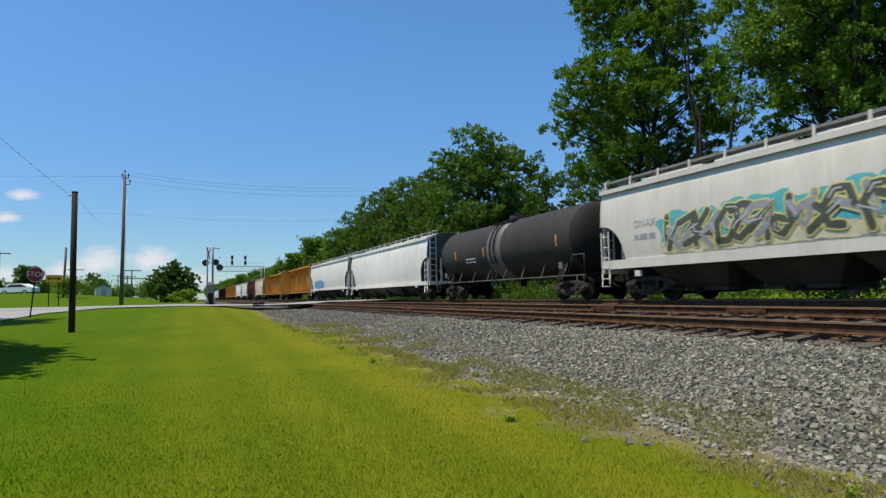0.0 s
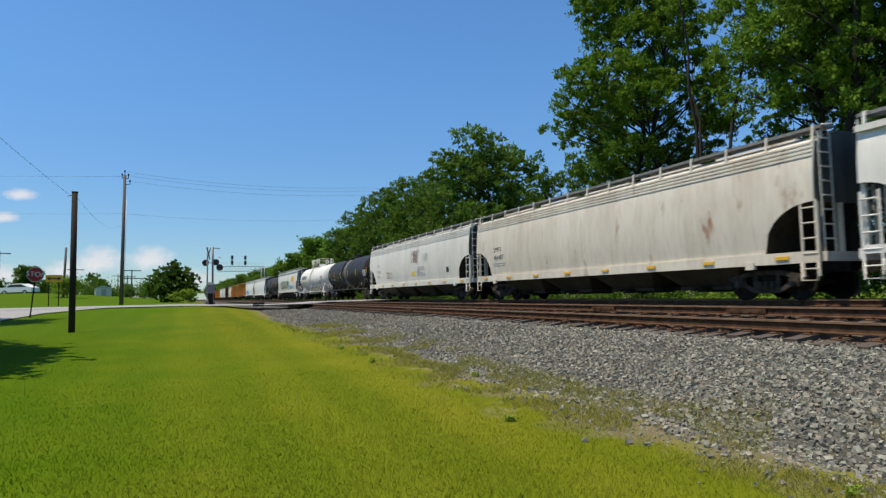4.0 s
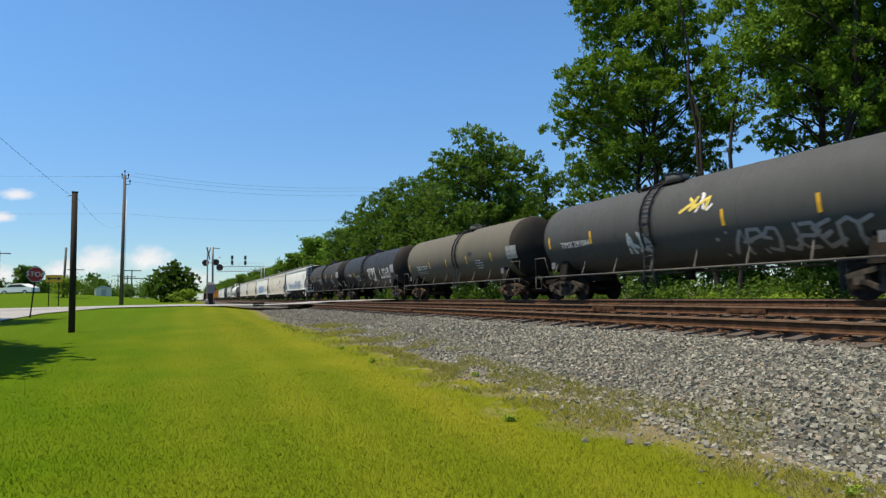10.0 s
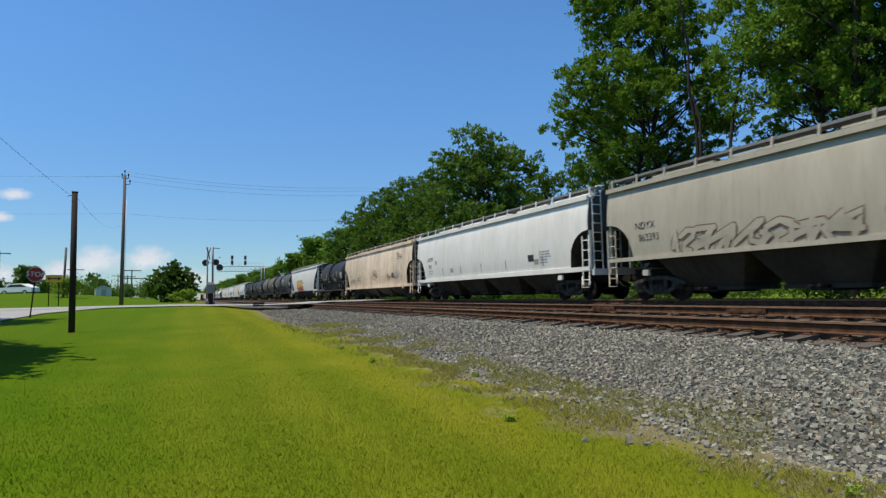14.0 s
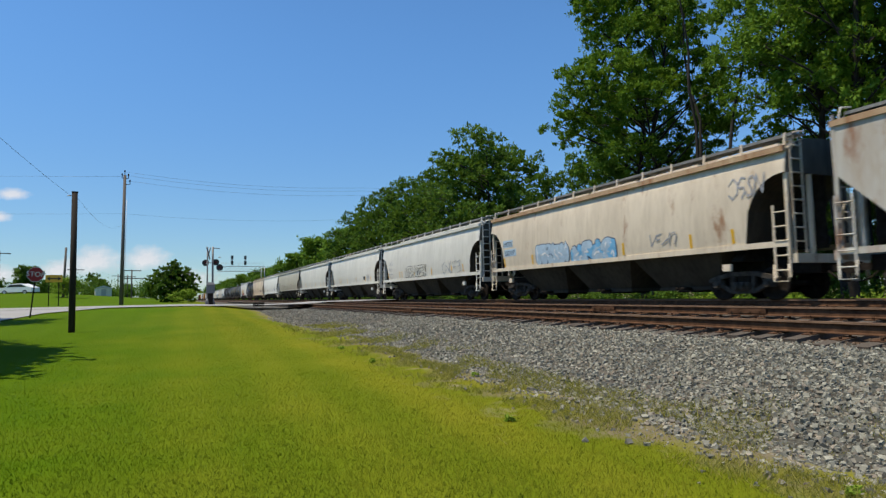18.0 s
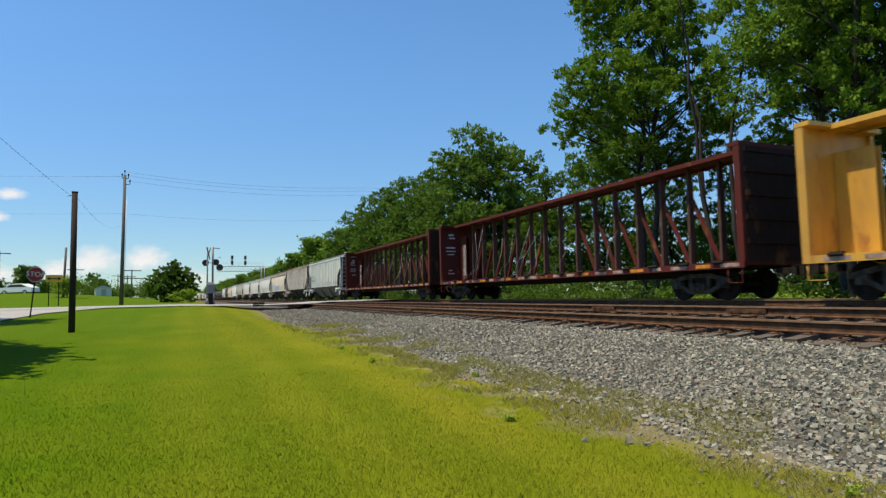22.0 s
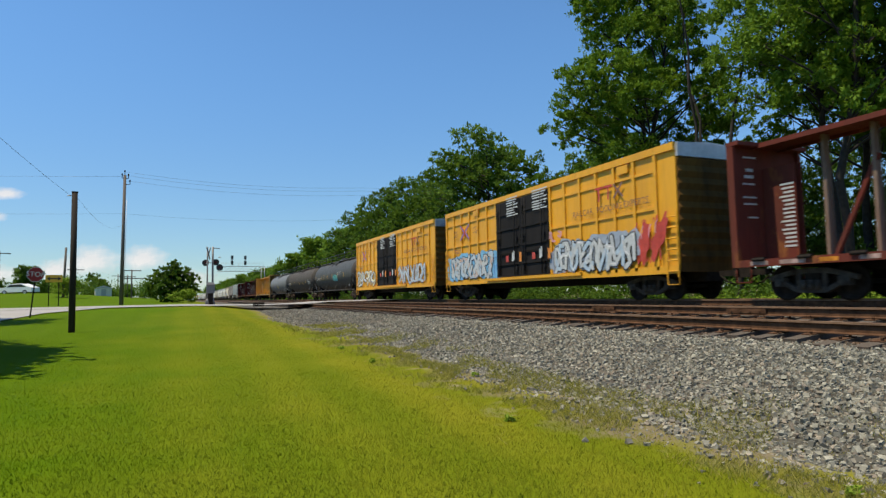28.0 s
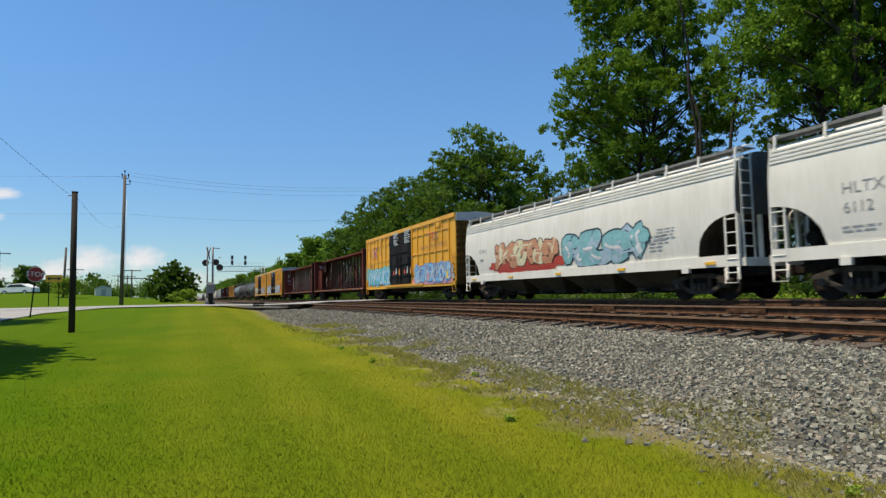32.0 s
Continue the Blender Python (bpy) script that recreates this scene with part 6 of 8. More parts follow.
    text(b, "ALHX", 1.95, 2.45, 0.28, I_BLACK)
    text(b, "1051", 1.98, 2.01, 0.26, I_BLACK)
    bars(b, 2.0, 2.8, 1.6, 1.9, 2, I_GREY, 16)
    for s, z, k in ((3.15, 2.2, 0.26), (5.45, 1.62, 0.42), (14.9, 1.6, 0.4)):
        patch(b, "stencil_panel", s, s + k, z, z + 0.24, ink("faded_tan", (0.36, 0.32, 0.27)))
    for s in (4.25, 6.86, 9.5, 12.2, 15.6):
        tick(b, s, 1.5, 1.95, I_GREY, 0.09)
    d = c["ND"]
    text(d, "NDYX", 1.55, 2.45, 0.28, I_BLACK)
    text(d, "863393", 1.7, 2.04, 0.27, I_BLACK)
    piece(d, 3.2, 9.5, 1.4, 2.3, 7, P_DIRTY, ink("rust_brown", (0.16, 0.075, 0.045)), 47, 0.17, 0.035, None, None, 0.3, True)
    piece(d, 9.9, 14.6, 1.42, 2.3, 5, P_DIRTY, I_BROWN, 48, 0.20, 0.035, None, None, 0.3)
    e = c["AG"]
    text(e, "AGPX", 1.55, 2.6, 0.26, I_GREY)
    text(e, "70014", 1.6, 2.16, 0.25, I_GREY)
    bars(e, 1.6, 2.4, 1.6, 2.0, 3, I_GREY, 17)
    piece(e, 5.2, 9.4, 1.5, 2.35, 7, P_LIGHT, I_BLACK, 49, 0.13, 0.035, None, None, 0.3, True)
    tag(e, 12.1, 14.8, 1.6, 2.3, 5, I_GREY, 50, 0.04)
    for key in ("I1", "I2", "AG", "HK"):
        for s in (1.35, 3.95, 4.45, 7.0, 10.2, 13.4, 15.0):
            tick(c[key], s, 1.62, 2.05)
    x = c["HK"]
    patch(x, "stencil_panel", 1.3, 2.25, 2.56, 2.9, I_PALE, off=0.005)
    text(x, "HKRX", 1.36, 2.6, 0.26, I_BLACK)
    patch(x, "stencil_panel", 1.38, 2.56, 2.12, 2.46, I_PALE, off=0.005)
    text(x, "500187", 1.45, 2.16, 0.26, I_BLACK)
    piece(x, 4.3, 6.9, 1.4, 2.45, 4, I_PALE, ink("navy", (0.03, 0.06, 0.14)), 51, 0.30, 0.035, None, I_WHITE)
    piece(x, 7.0, 9.9, 1.4, 2.35, 5, [I_SKY, I_PALE], ink("navy", (0.03, 0.06, 0.14)), 52, 0.32, 0.035, None, I_WHITE, 0.1)
    tag(x, 15.0, 16.2, 2.9, 3.5, 4, I_GREY, 53)
    tag(x, 11.6, 12.9, 1.82, 2.2, 4, I_GREY, 54)
    y = c["FU"]
    for words, s, z in (("FU", 1.58, 2.6), ("RX", 2.34, 2.6), ("82", 1.58, 2.13), ("88", 2.38, 2.13), ("65", 3.2, 2.13)):
        text(y, words, s, z, 0.34, I_BLACK)
    for i in range(10):
        tag(y, 4.6 + i * 1.09, 5.35 + i * 1.09, 1.68, 1.98, 3, I_GREY, 60 + i, 0.04)
    bars(c["RR"], 6.1, 7.3, 1.8, 2.0, 1, I_GREY, 18)
    patch(c["RR"], "data_plate", 14.0, 14.4, 1.7, 1.95, I_BLACK)
    tag(c["TG"], 8.1, 9.9, 1.85, 2.3, 4, I_YELLOW, 71, 0.06)
    tag(c["TG"], 4.2, 6.3, 1.95, 2.4, 5, I_PURPLE, 72, 0.05)
    patch(c["TG"], "stencil_panel", 14.8, 16.5, 1.75, 2.1, I_GREY)
    diamond(c["TG"], 17.2, 1.6, 0.24, I_WHITE)
    z = c["G6"]
    text(z, "GATX 61786", 0.15, 2.2, 0.26, I_WHITE)
    patch(z, "worn_label", 15.0, 16.7, 2.0, 2.28, I_STEN, "scraped pale label")
    patch(z, "worn_label", 15.4, 16.1, 2.28, 2.42, I_SILVER)
    tag(z, 14.7, 15.6, 2.3, 2.6, 3, I_STEN, 73, 0.05)
    for s in (0.1, 2.2, 5.2, 8.9, 11.6, 13.8):
        tick(z, s, 2.0, 2.5)
    v = c["G8"]
    text(v, "GATX 61855", 1.2, 2.27, 0.28, I_WHITE)
    piece(v, 9.3, 11.3, 1.95, 2.6, 4, I_TEAL, ink("turquoise", (0.10, 0.62, 0.58)), 74, 0.08, 0.04)
    for s in (0.3, 3.45, 4.8, 6.67, 9.0, 11.35, 14.0):
        tick(v, s, 2.28, 2.75)
    bars(v, 11.5, 12.6, 2.5, 2.9, 4, I_SILVER, 19)
    for key, seed in (("A", 80), ("B", 90), ("C", 100)):
        box = c[key]
        for i, s in enumerate((14.7, 15.25, 15.8)):
            mark = Shape()
            if i < 2:
                stroke(mark, skin(box), [(s, 4.25), (s + 0.42, 4.25)], 0.09, 0.02)
                stroke(mark, skin(box), [(s + 0.21, 4.25), (s + 0.21, 3.78)], 0.09, 0.023)
            else:
                stroke(mark, skin(box), [(s, 4.25), (s + 0.45, 3.78)], 0.09, 0.02)
                stroke(mark, skin(box), [(s, 3.78), (s + 0.45, 4.25)], 0.09, 0.023)
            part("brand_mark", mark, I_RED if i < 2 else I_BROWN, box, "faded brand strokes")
        for words, s in (("RAILCAR", 13.15), ("POOLING", 14.72), ("EXPERTS", 16.28)):
            text(box, words, s, 3.33, 0.27, I_BROWN)
        star = Shape()
        for i, (dx, dz) in enumerate(((0.5, 0.35), (0.5, -0.35))):
            stroke(star, skin(box), [(2.75 - dx, 3.80 - dz), (2.75 + dx, 3.80 + dz)], 0.14, 0.012 + 0.004 * i)
        part("emblem_cross", star, I_RED, box, "faded red cross emblem")
        frame_me = Shape()
        for i, (a, b) in enumerate((((2.2, 4.2), (2.6, 3.85)), ((2.2, 3.4), (2.6, 3.75)), ((3.3, 4.2), (2.9, 3.85)), ((3.3, 3.4), (2.9, 3.75)))):
            stroke(frame_me, skin(box), [a, b], 0.09, 0.022)
        part("emblem_edge", frame_me, I_PURPLE, box)
        for words, s, z in (("next", 1.25, 3.86), ("load", 1.25, 3.62), ("any", 3.85, 3.88), ("road", 3.85, 3.62)):
            text(box, words, s, z, 0.22, I_BROWN)
        text(box, "TBOX", 1.3, 2.66, 0.26, I_BROWN)
        bars(box, 1.3, 2.5, 2.2, 2.5, 1, I_BROWN, seed)
        at = skin(box)
        for s0, s1 in ((7.75, 8.85), (10.15, 11.4)):
            for top in (4.95, 4.45):
                notice = Shape()
                for i in range(4):
                    strip(notice, at, s0 + 0.06 * (i % 2), top - 0.06 - i * 0.115, s1 - 0.12 * (i % 3), top - i * 0.115, 0.088)
                part("door_notice", notice, I_SILVER, box)["kind"] = "stuff"
        for s in (8.15, 10.6):
            part("door_latch", blob(at, bubble(s + 0.2, 2.1, 0.14, 0.27, random.Random(seed), 0.1), 0.11), I_SILVER, box, "worn white latch handle")
            patch(box, "placard", s - 0.55, s - 0.3, 1.85, 2.15, I_RED, off=0.09)
            patch(box, "placard", s + 0.75, s + 0.95, 1.8, 2.25, I_ORANGE, off=0.09)
            bars(box, s + 0.2, s + 0.9, 2.7, 3.0, 2, I_STEN, seed + 1)
        for s in (3.9, 16.0):
            part("card_board", Shape().box(-1.60, -1.575, LENGTH[box.name] / 2 - s - 0.6, LENGTH[box.name] / 2 - s, 4.55, 4.85), P_GOLD, box)
    piece(c["A"], 0.8, 6.2, 1.05, 2.55, 8, [I_SILVER, I_PALE, I_SILVER], I_BLACK, 81, 0.20, 0.05, I_SKY, I_ORANGE, 0.2, True)
    spray(c["A"], 0.3, 1.8, 1.0, 2.2, 2, I_SKY, I_SKY, 82, 0.2)
    spray(c["A"], 5.6, 7.2, 1.0, 2.4, 2, I_SKY, I_BLUE, 83, 0.25)
    piece(c["A"], 11.7, 16.9, 1.05, 2.45, 9, [I_SILVER, I_PALE, I_SILVER], I_BLACK, 84, 0.18, 0.05, I_STEEL, I_WHITE, 0.25, True)
    spray(c["A"], 16.7, 18.3, 1.2, 2.9, 4, [None, I_RED], I_RED, 85, 0.2, I_PINK, None, 0.5, "", 1.0)
    tag(c["A"], 11.2, 12.3, 2.5, 2.9, 3, I_PINK, 86, 0.1)
    piece(c["B"], 0.3, 6.0, 1.05, 2.5, 6, [I_SILVER, I_CREAM], I_BLACK, 91, 0.18, 0.045, None, I_WHITE, 0.2)
    piece(c["B"], 11.8, 17.5, 1.05, 2.5, 7, [I_SILVER, I_PALE], I_BROWN, 92, 0.17, 0.045, None, I_WHITE, 0.2)
    piece(c["C"], 0.7, 6.9, 1.0, 2.55, 9, [I_TEAL, I_SKY, I_PALE], ink("deep_teal", (0.03, 0.20, 0.26)), 101, 0.24, 0.05, I_TEAL, I_WHITE, 0.25, True)
    piece(c["C"], 12.2, 18.3, 1.0, 2.35, 8, [I_SKY, I_PALE, I_STEEL], I_BLUE, 104, 0.20, 0.06, I_STEEL, I_PALE, 0.15, True, I_PINK)
    for k, (s, m) in enumerate(((14.5, I_PINK), (17.6, I_YELLOW))):
        patch(c["C"], "sprayed_patch", s, s + 0.32, 1.3, 1.75, m, off=0.06)
    k = c["L1"]
    text(k, "CHRX", 1.75, 2.45, 0.24, I_STEN)
    bars(k, 1.8, 2.8, 1.95, 2.25, 1, I_STEN, 22)
    piece(k, 3.4, 9.3, 1.45, 2.85, 6, [ink("salmon", (0.56, 0.27, 0.15)), I_CREAM, ink("salmon", (0.56, 0.27, 0.15))], ink("dark_brown", (0.06, 0.03, 0.025)), 110, 0.36, 0.05, None, I_CREAM, 0.1, True, I_RED)
    spray(k, 3.6, 9.0, 1.30, 1.62, 6, I_RED, I_RED, 111, 0.5)
    piece(k, 9.5, 14.8, 1.28, 2.75, 4, [ink("pale_teal", (0.22, 0.47, 0.50)), I_PALE], ink("ink_teal", (0.02, 0.05, 0.07)), 113, 0.52, 0.07, None, I_WHITE, 0.1)
    bars(k, 15.1, 15.9, 2.0, 2.4, 4, I_GREY, 20)
    sill_reflectors(k, 5)
    u = c["HL"]
    text(u, "HLTX", 2.0, 2.55, 0.32, I_STEN)
    text(u, "6112", 2.02, 2.1, 0.29, I_STEN)
    bars(u, 1.95, 2.85, 1.6, 1.8, 2, I_GREY, 21)
    d2 = c["D2"]
    rnd = random.Random(12)
    y0 = -LENGTH[d2.name] / 2
    for a, b, z0, z1 in ((0.35, 0.75, 2.5, 3.25), (0.9, 1.35, 2.35, 3.3)):
        note = Shape()
        for i in range(7):
            z = z1 - (i + 1) * (z1 - z0) / 7
            note.box(-0.978, -0.972, y0 + a + rnd.uniform(0, 0.08), y0 + b - rnd.uniform(0, 0.12), z, z + rnd.choice((0.04, 0.07)))
        part("stencilled_notice", note, I_SILVER, d2)
    for key in ("C1", "C2", "D1", "D2"):
        car = c[key]
        y1 = LENGTH[car.name] / 2 - 0.1
        rnd = random.Random(len(key) + ord(key[1]))
        notice = Shape()
        for i in range(14):
            z = 4.2 - i * 0.2
            if rnd.random() < 0.75:
                w0 = rnd.uniform(0.15, 0.4)
                notice.box(-1.2 + w0, -0.35 - w0 * rnd.random(), y1 - 0.012, y1 - 0.004, z, z + rnd.choice((0.05, 0.09)))
        part("stencilled_notice", notice, I_SILVER, car)
        panel = Shape()
        for i in range(16):
            z = 3.3 - i * 0.12
            panel.box(-0.152, -0.146, y1 - 1.0, y1 - 0.62 + rnd.uniform(-0.08, 0.08), z, z + 0.055)
        part("stencilled_notice", panel, I_SILVER, car)


write_all(CARS)
# ---- trees and bushes ----
def leaves(centers, radii, count, size, rng, flat=0.6):
    """count pointed leaves scattered in clumps; two triangles each."""
    which = rng.integers(0, len(centers), count)
    p = rng.normal(0, 1, (count, 3))
    p *= (rng.uniform(0.2, 1.0, (count, 1)) / np.maximum(1e-6, np.linalg.norm(p, axis=1, keepdims=True)))
    p *= radii[which][:, None] * np.array([1.0, 1.0, flat])
    p += centers[which]
    a = rng.normal(0, 1, (count, 3)) + np.array([0, 0, -0.15])
    a /= np.linalg.norm(a, axis=1, keepdims=True)
    up = rng.normal(0, 0.55, (count, 3)) + np.array([-0.25, 0, 1.0])
    b = np.cross(a, up)
    b /= np.maximum(1e-6, np.linalg.norm(b, axis=1, keepdims=True))
    ln = size * rng.uniform(0.6, 1.4, (count, 1))
    v = np.stack([p - a * ln, p + b * ln * 0.42, p + a * ln, p - b * ln * 0.42], axis=1).reshape(-1, 3)
    f = np.arange(count * 4).reshape(-1, 4)
    return v, f


def tree(label, height, seed, leaf_mat, count, leaf, spread=0.36, bare=0.28, clump=0.085, stems=1, name="tree", keep=1.0, flat=0.6, trunk=0.014, fine=True):
    """Tapered trunk with limbs and twigs, and a crown of many small leaves in uneven clumps."""
    rng, rnd = np.random.default_rng(seed), random.Random(seed)
    root = thing(name, label, "tree")
    wood = Shape()
    tips, sizes = [], []

    def limb(p, way, length, r, depth):
        n, p0 = 4, p
        for i in range(n):
            way = (way + Vector((rnd.uniform(-1, 1), rnd.uniform(-1, 1), rnd.uniform(-0.4, 0.7))) * 0.22).normalized()
            q = p + way * (length / n)
            if depth < 2 or (fine and i % 2):
                wood.tube(p0 if depth == 2 else p, q, r * (1 - 0.2 * i), (6, 4, 3)[depth] if fine else (4, 3, 3)[depth], r * (1 - 0.2 * (i + 1)), caps=False)
                p0 = q
            p = q
            if depth >= 1 and i >= 1:
                tips.append(tuple(p))
                sizes.append(height * clump * rnd.uniform(0.65, 1.25))
            if depth < 2 and i >= 1:
                for _ in range(2 if depth == 0 else 1):
                    a = rnd.uniform(0, 2 * math.pi)
                    out = Vector((math.cos(a), math.sin(a), rnd.uniform(-0.05, 0.6))).normalized()
                    limb(p, (way * 0.35 + out).normalized(), length * rnd.uniform(0.32, 0.55), r * 0.42, depth + 1)
        tips.append(tuple(p))
        sizes.append(height * clump * rnd.uniform(0.8, 1.3))

    for s in range(stems):
        a0 = rnd.uniform(0, 6.28)
        p = Vector((0.03 * height * math.cos(a0) * (stems > 1), 0.03 * height * math.sin(a0) * (stems > 1), -0.2))
        way = Vector((0.12 * math.cos(a0), 0.12 * math.sin(a0), 1)).normalized()
        r = height * trunk / (1 + 0.25 * (stems - 1))
        n = 9
        for i in range(n):
            way = (way + Vector((rnd.uniform(-1, 1), rnd.uniform(-1, 1), 0.9)) * (0.17 if fine else 0.11)).normalized()
            q = p + way * (height * 0.88 / n)
            wood.tube(p, q, r * (1 - 0.085 * i), 9, r * (1 - 0.085 * (i + 1)), caps=False)
            p = q
            f = (i + 1) / n
            if f > bare:
                k = 2 if stems == 1 else 1
                for _ in range(k):
                    a = rnd.uniform(0, 2 * math.pi)
                    out = Vector((math.cos(a), math.sin(a), rnd.uniform(0.1, 0.8))).normalized()
                    shape = math.sin(math.pi * min(1.0, 0.22 + 0.78 * (f - bare) / (1 - bare))) ** 0.6
                    limb(p, out, height * spread * (0.35 + 0.65 * shape) * rnd.uniform(0.75, 1.15), r * (1 - 0.085 * i) * 0.5, 0)
        tips.append(tuple(p))
        sizes.append(height * clump)
    part("trunk", wood, M_BARK, root, "dark branching trunk")
    hold = [i for i in range(len(tips)) if rnd.random() < keep]
    v, f = leaves(np.array([tips[i] for i in hold]), np.array([sizes[i] for i in hold]), count, leaf, rng, flat)
    crown = part("crown", raw_mesh("crown", v, f, leaf_mat), None, root, "loose green leaf crown")
    return root


def crown_tree(label, seed, leaf_mat, outline, boughs, per, leaf, size=(1.3, 2.3), stems=1, foot=0.30, lean=0.0, name="tree", flat=0.62):
    """A tree whose crown is a heap of leafy boughs; outline: (height, radius) pairs from the lowest bough to the tip."""
    rng, rnd = np.random.default_rng(seed), random.Random(seed)
    root = thing(name, label, "tree")
    hs, rs = [p[0] for p in outline], [p[1] for p in outline]
    low, tip = hs[0], hs[-1]
    wood = Shape()
    axes = []
    for k in range(stems):
        a0 = 6.28 * k / stems + rnd.uniform(0, 1.5)
        spread = 0.0 if stems == 1 else rnd.uniform(0.05, 0.13)
        p, row = Vector((0.5 * (stems > 1) * math.cos(a0), 0.5 * (stems > 1) * math.sin(a0), -0.2)), []
        n = 10
        top = tip * rnd.uniform(0.86, 0.94)
        for i in range(n + 1):
            row.append(p.copy())
            p = p + Vector((spread * math.cos(a0) + lean + rnd.uniform(-0.17, 0.17), spread * math.sin(a0) + rnd.uniform(-0.17, 0.17), 1)) * (top / n)
        r = foot / (1 + 0.3 * (stems - 1))
        for i in range(n):
            wood.tube(row[i], row[i + 1], r * (1 - 0.085 * i), 7, r * (1 - 0.085 * (i + 1)), caps=False)
        axes.append(row)
    spots, sizes = [], []
    tries = 0
    while len(spots) < boughs and tries < boughs * 60:
        tries += 1
        z = low + (tip - low) * rnd.random() ** 0.9
        rad = float(np.interp(z, hs, rs))
        a, q = rnd.uniform(0, 6.28), math.sqrt(rnd.uniform(0.10, 1.0))
        big = rnd.uniform(*size)
        c = Vector((math.cos(a) * max(0.0, rad * q - 0.4 * big) + lean * z, math.sin(a) * max(0.0, rad * q - 0.4 * big), z))
        if any((c - o).length < 0.62 * (big + b) * 0.8 for o, b in zip(spots, sizes)):
            continue
        spots.append(c)
        sizes.append(big)
    centers, radii = [], []
    for c, big in zip(spots, sizes):
        row = min(axes, key=lambda ax: min((p - c).length for p in ax))
        reach = math.hypot(c.x - lean * c.z, c.y)
        f = max(0.15, min(0.95, (c.z - 0.55 * reach) / (row[-1].z + 0.2)))
        i = min(len(row) - 2, int(f * (len(row) - 1)))
        p0 = row[i].lerp(row[i + 1], f * (len(row) - 1) - i)
        mid = p0.lerp(c, 0.5) + Vector((rnd.uniform(-0.3, 0.3), rnd.uniform(-0.3, 0.3), rnd.uniform(-0.1, 0.5)))
        r0 = 0.030 + 0.011 * (c - p0).length
        wood.tube(p0, mid, r0, 4, r0 * 0.7, caps=False)
        wood.tube(mid, c, r0 * 0.7, 4, r0 * 0.35, caps=False)
        for k in range(3):
            w = Vector((rnd.gauss(0, 1), rnd.gauss(0, 1), rnd.gauss(0.2, 0.5))).normalized() * big * 0.85
            wood.tube(c, c + w, r0 * 0.3, 3, 0.012, caps=False)
        for k in range(int(16 * big)):
            w = Vector((rnd.gauss(0, 1), rnd.gauss(0, 1), rnd.gauss(0.25, 0.8)))
            w = w.normalized() * big * rnd.uniform(0.55, 1.08)
            centers.append((c.x + w.x, c.y + w.y, c.z + w.z * flat))
            radii.append(big * rnd.uniform(0.16, 0.34))
    part("trunk", wood, M_BARK, root, "dark branching trunk")
    v, f = leaves(np.array(centers), np.array(radii), int(per * len(spots)), leaf, rng, 0.7)
    part("crown", raw_mesh("crown", v, f, leaf_mat), None, root, "loose green leaf crown")
    return root


def put(ob, x, y, z, turn=0, scale=1.0):
    ob.matrix_basis = pose(x, y, z, rz=turn) @ Matrix.Diagonal((scale, scale, scale, 1))
    return ob


def again(ob, x, y, z, turn=0, scale=1.0):
    made = copy_thing(ob, pose(x, y, z, rz=turn))
    made.scale = (scale, scale, scale)
    return made


BIG = "tall locust tree with dark trunk and feathery crown behind the tracks"
a = put(crown_tree(BIG, 11, M_LEAF, ((9.6, 5.0), (11.5, 7.2), (14.5, 6.7), (18.5, 5.6), (22.5, 4.0), (25.5, 1.8)), 78, 1150, 0.135, (1.2, 2.3), 2, 0.34), 30.5, 34.5, 0.4, 250)
b = put(crown_tree(BIG, 23, M_LEAF, ((12.5, 1.2), (16.0, 2.4), (20.0, 2.6), (24.5, 1.0)), 17, 1100, 0.10, (0.8, 1.4), 3, 0.24), 29.0, 26.0, 0.4)
e = put(crown_tree(BIG, 37, M_LEAF, ((8.4, 3.8), (10.5, 5.6), (14.0, 5.8), (18.0, 5.2), (22.5, 2.6)), 70, 850, 0.122, (1.1, 2.1), 2, 0.32), 29.0, 19.0, 0.4)
far = put(crown_tree("broad leafy tree in the row beside the tracks", 53, M_LEAF_MID, ((3.2, 3.6), (7.0, 5.8), (11.0, 5.8), (14.5, 4.6), (17.0, 2.8)), 46, 300, 0.235, (1.4, 2.4), 1, 0.26), 29.5, 58.0, 0.4, 0, 1.06)
dark = put(crown_tree("dense dark green tree in the row beside the tracks", 61, M_LEAF_DARK, ((2.0, 3.6), (6.0, 5.6), (10.0, 5.4), (14.0, 4.6), (16.6, 2.8)), 48, 300, 0.235, (1.4, 2.4), 1, 0.26), 31.0, 67.0, 0.4, 0, 1.06)
thin = put(tree("leafy tree far along the tracks", 14, 57, M_LEAF, 4600, 0.38, 0.36, 0.08, 0.10, 1, "tree", 1.0, 0.6, 0.014, False), 31.0, 125.0, 0.4, 0, 1.15)
for which, x, y, turn, k in ((e, 32, 14.5, 210, 1.0), (e, 36.5, 22.0, 120, 1.08), (far, 36, 46, 60, 0.85), (dark, 38, 33, 60, 0.56), (far, 37, 27, 100, 0.52), (dark, 38, 21.5, 140, 0.56), (dark, 37, 16, 200, 0.6), (far, 36, 11, 200, 0.6), (dark, 38, 40, 10, 0.6), (dark, 45, 30, 10, 0.65)):
    again(which, x, y, 0.4, turn, k)
rnd = random.Random(5)
for i, (x, y, k) in enumerate(((32.5, 50.0, 0.72), (34, 61, 1.02), (30, 76, 1.02), (32, 85, 1.04), (30, 94, 1.05), (33, 103, 1.05), (30, 113, 1.0))):
    again(far if i % 2 else dark, x, y, 0.4, rnd.uniform(0, 360), k)
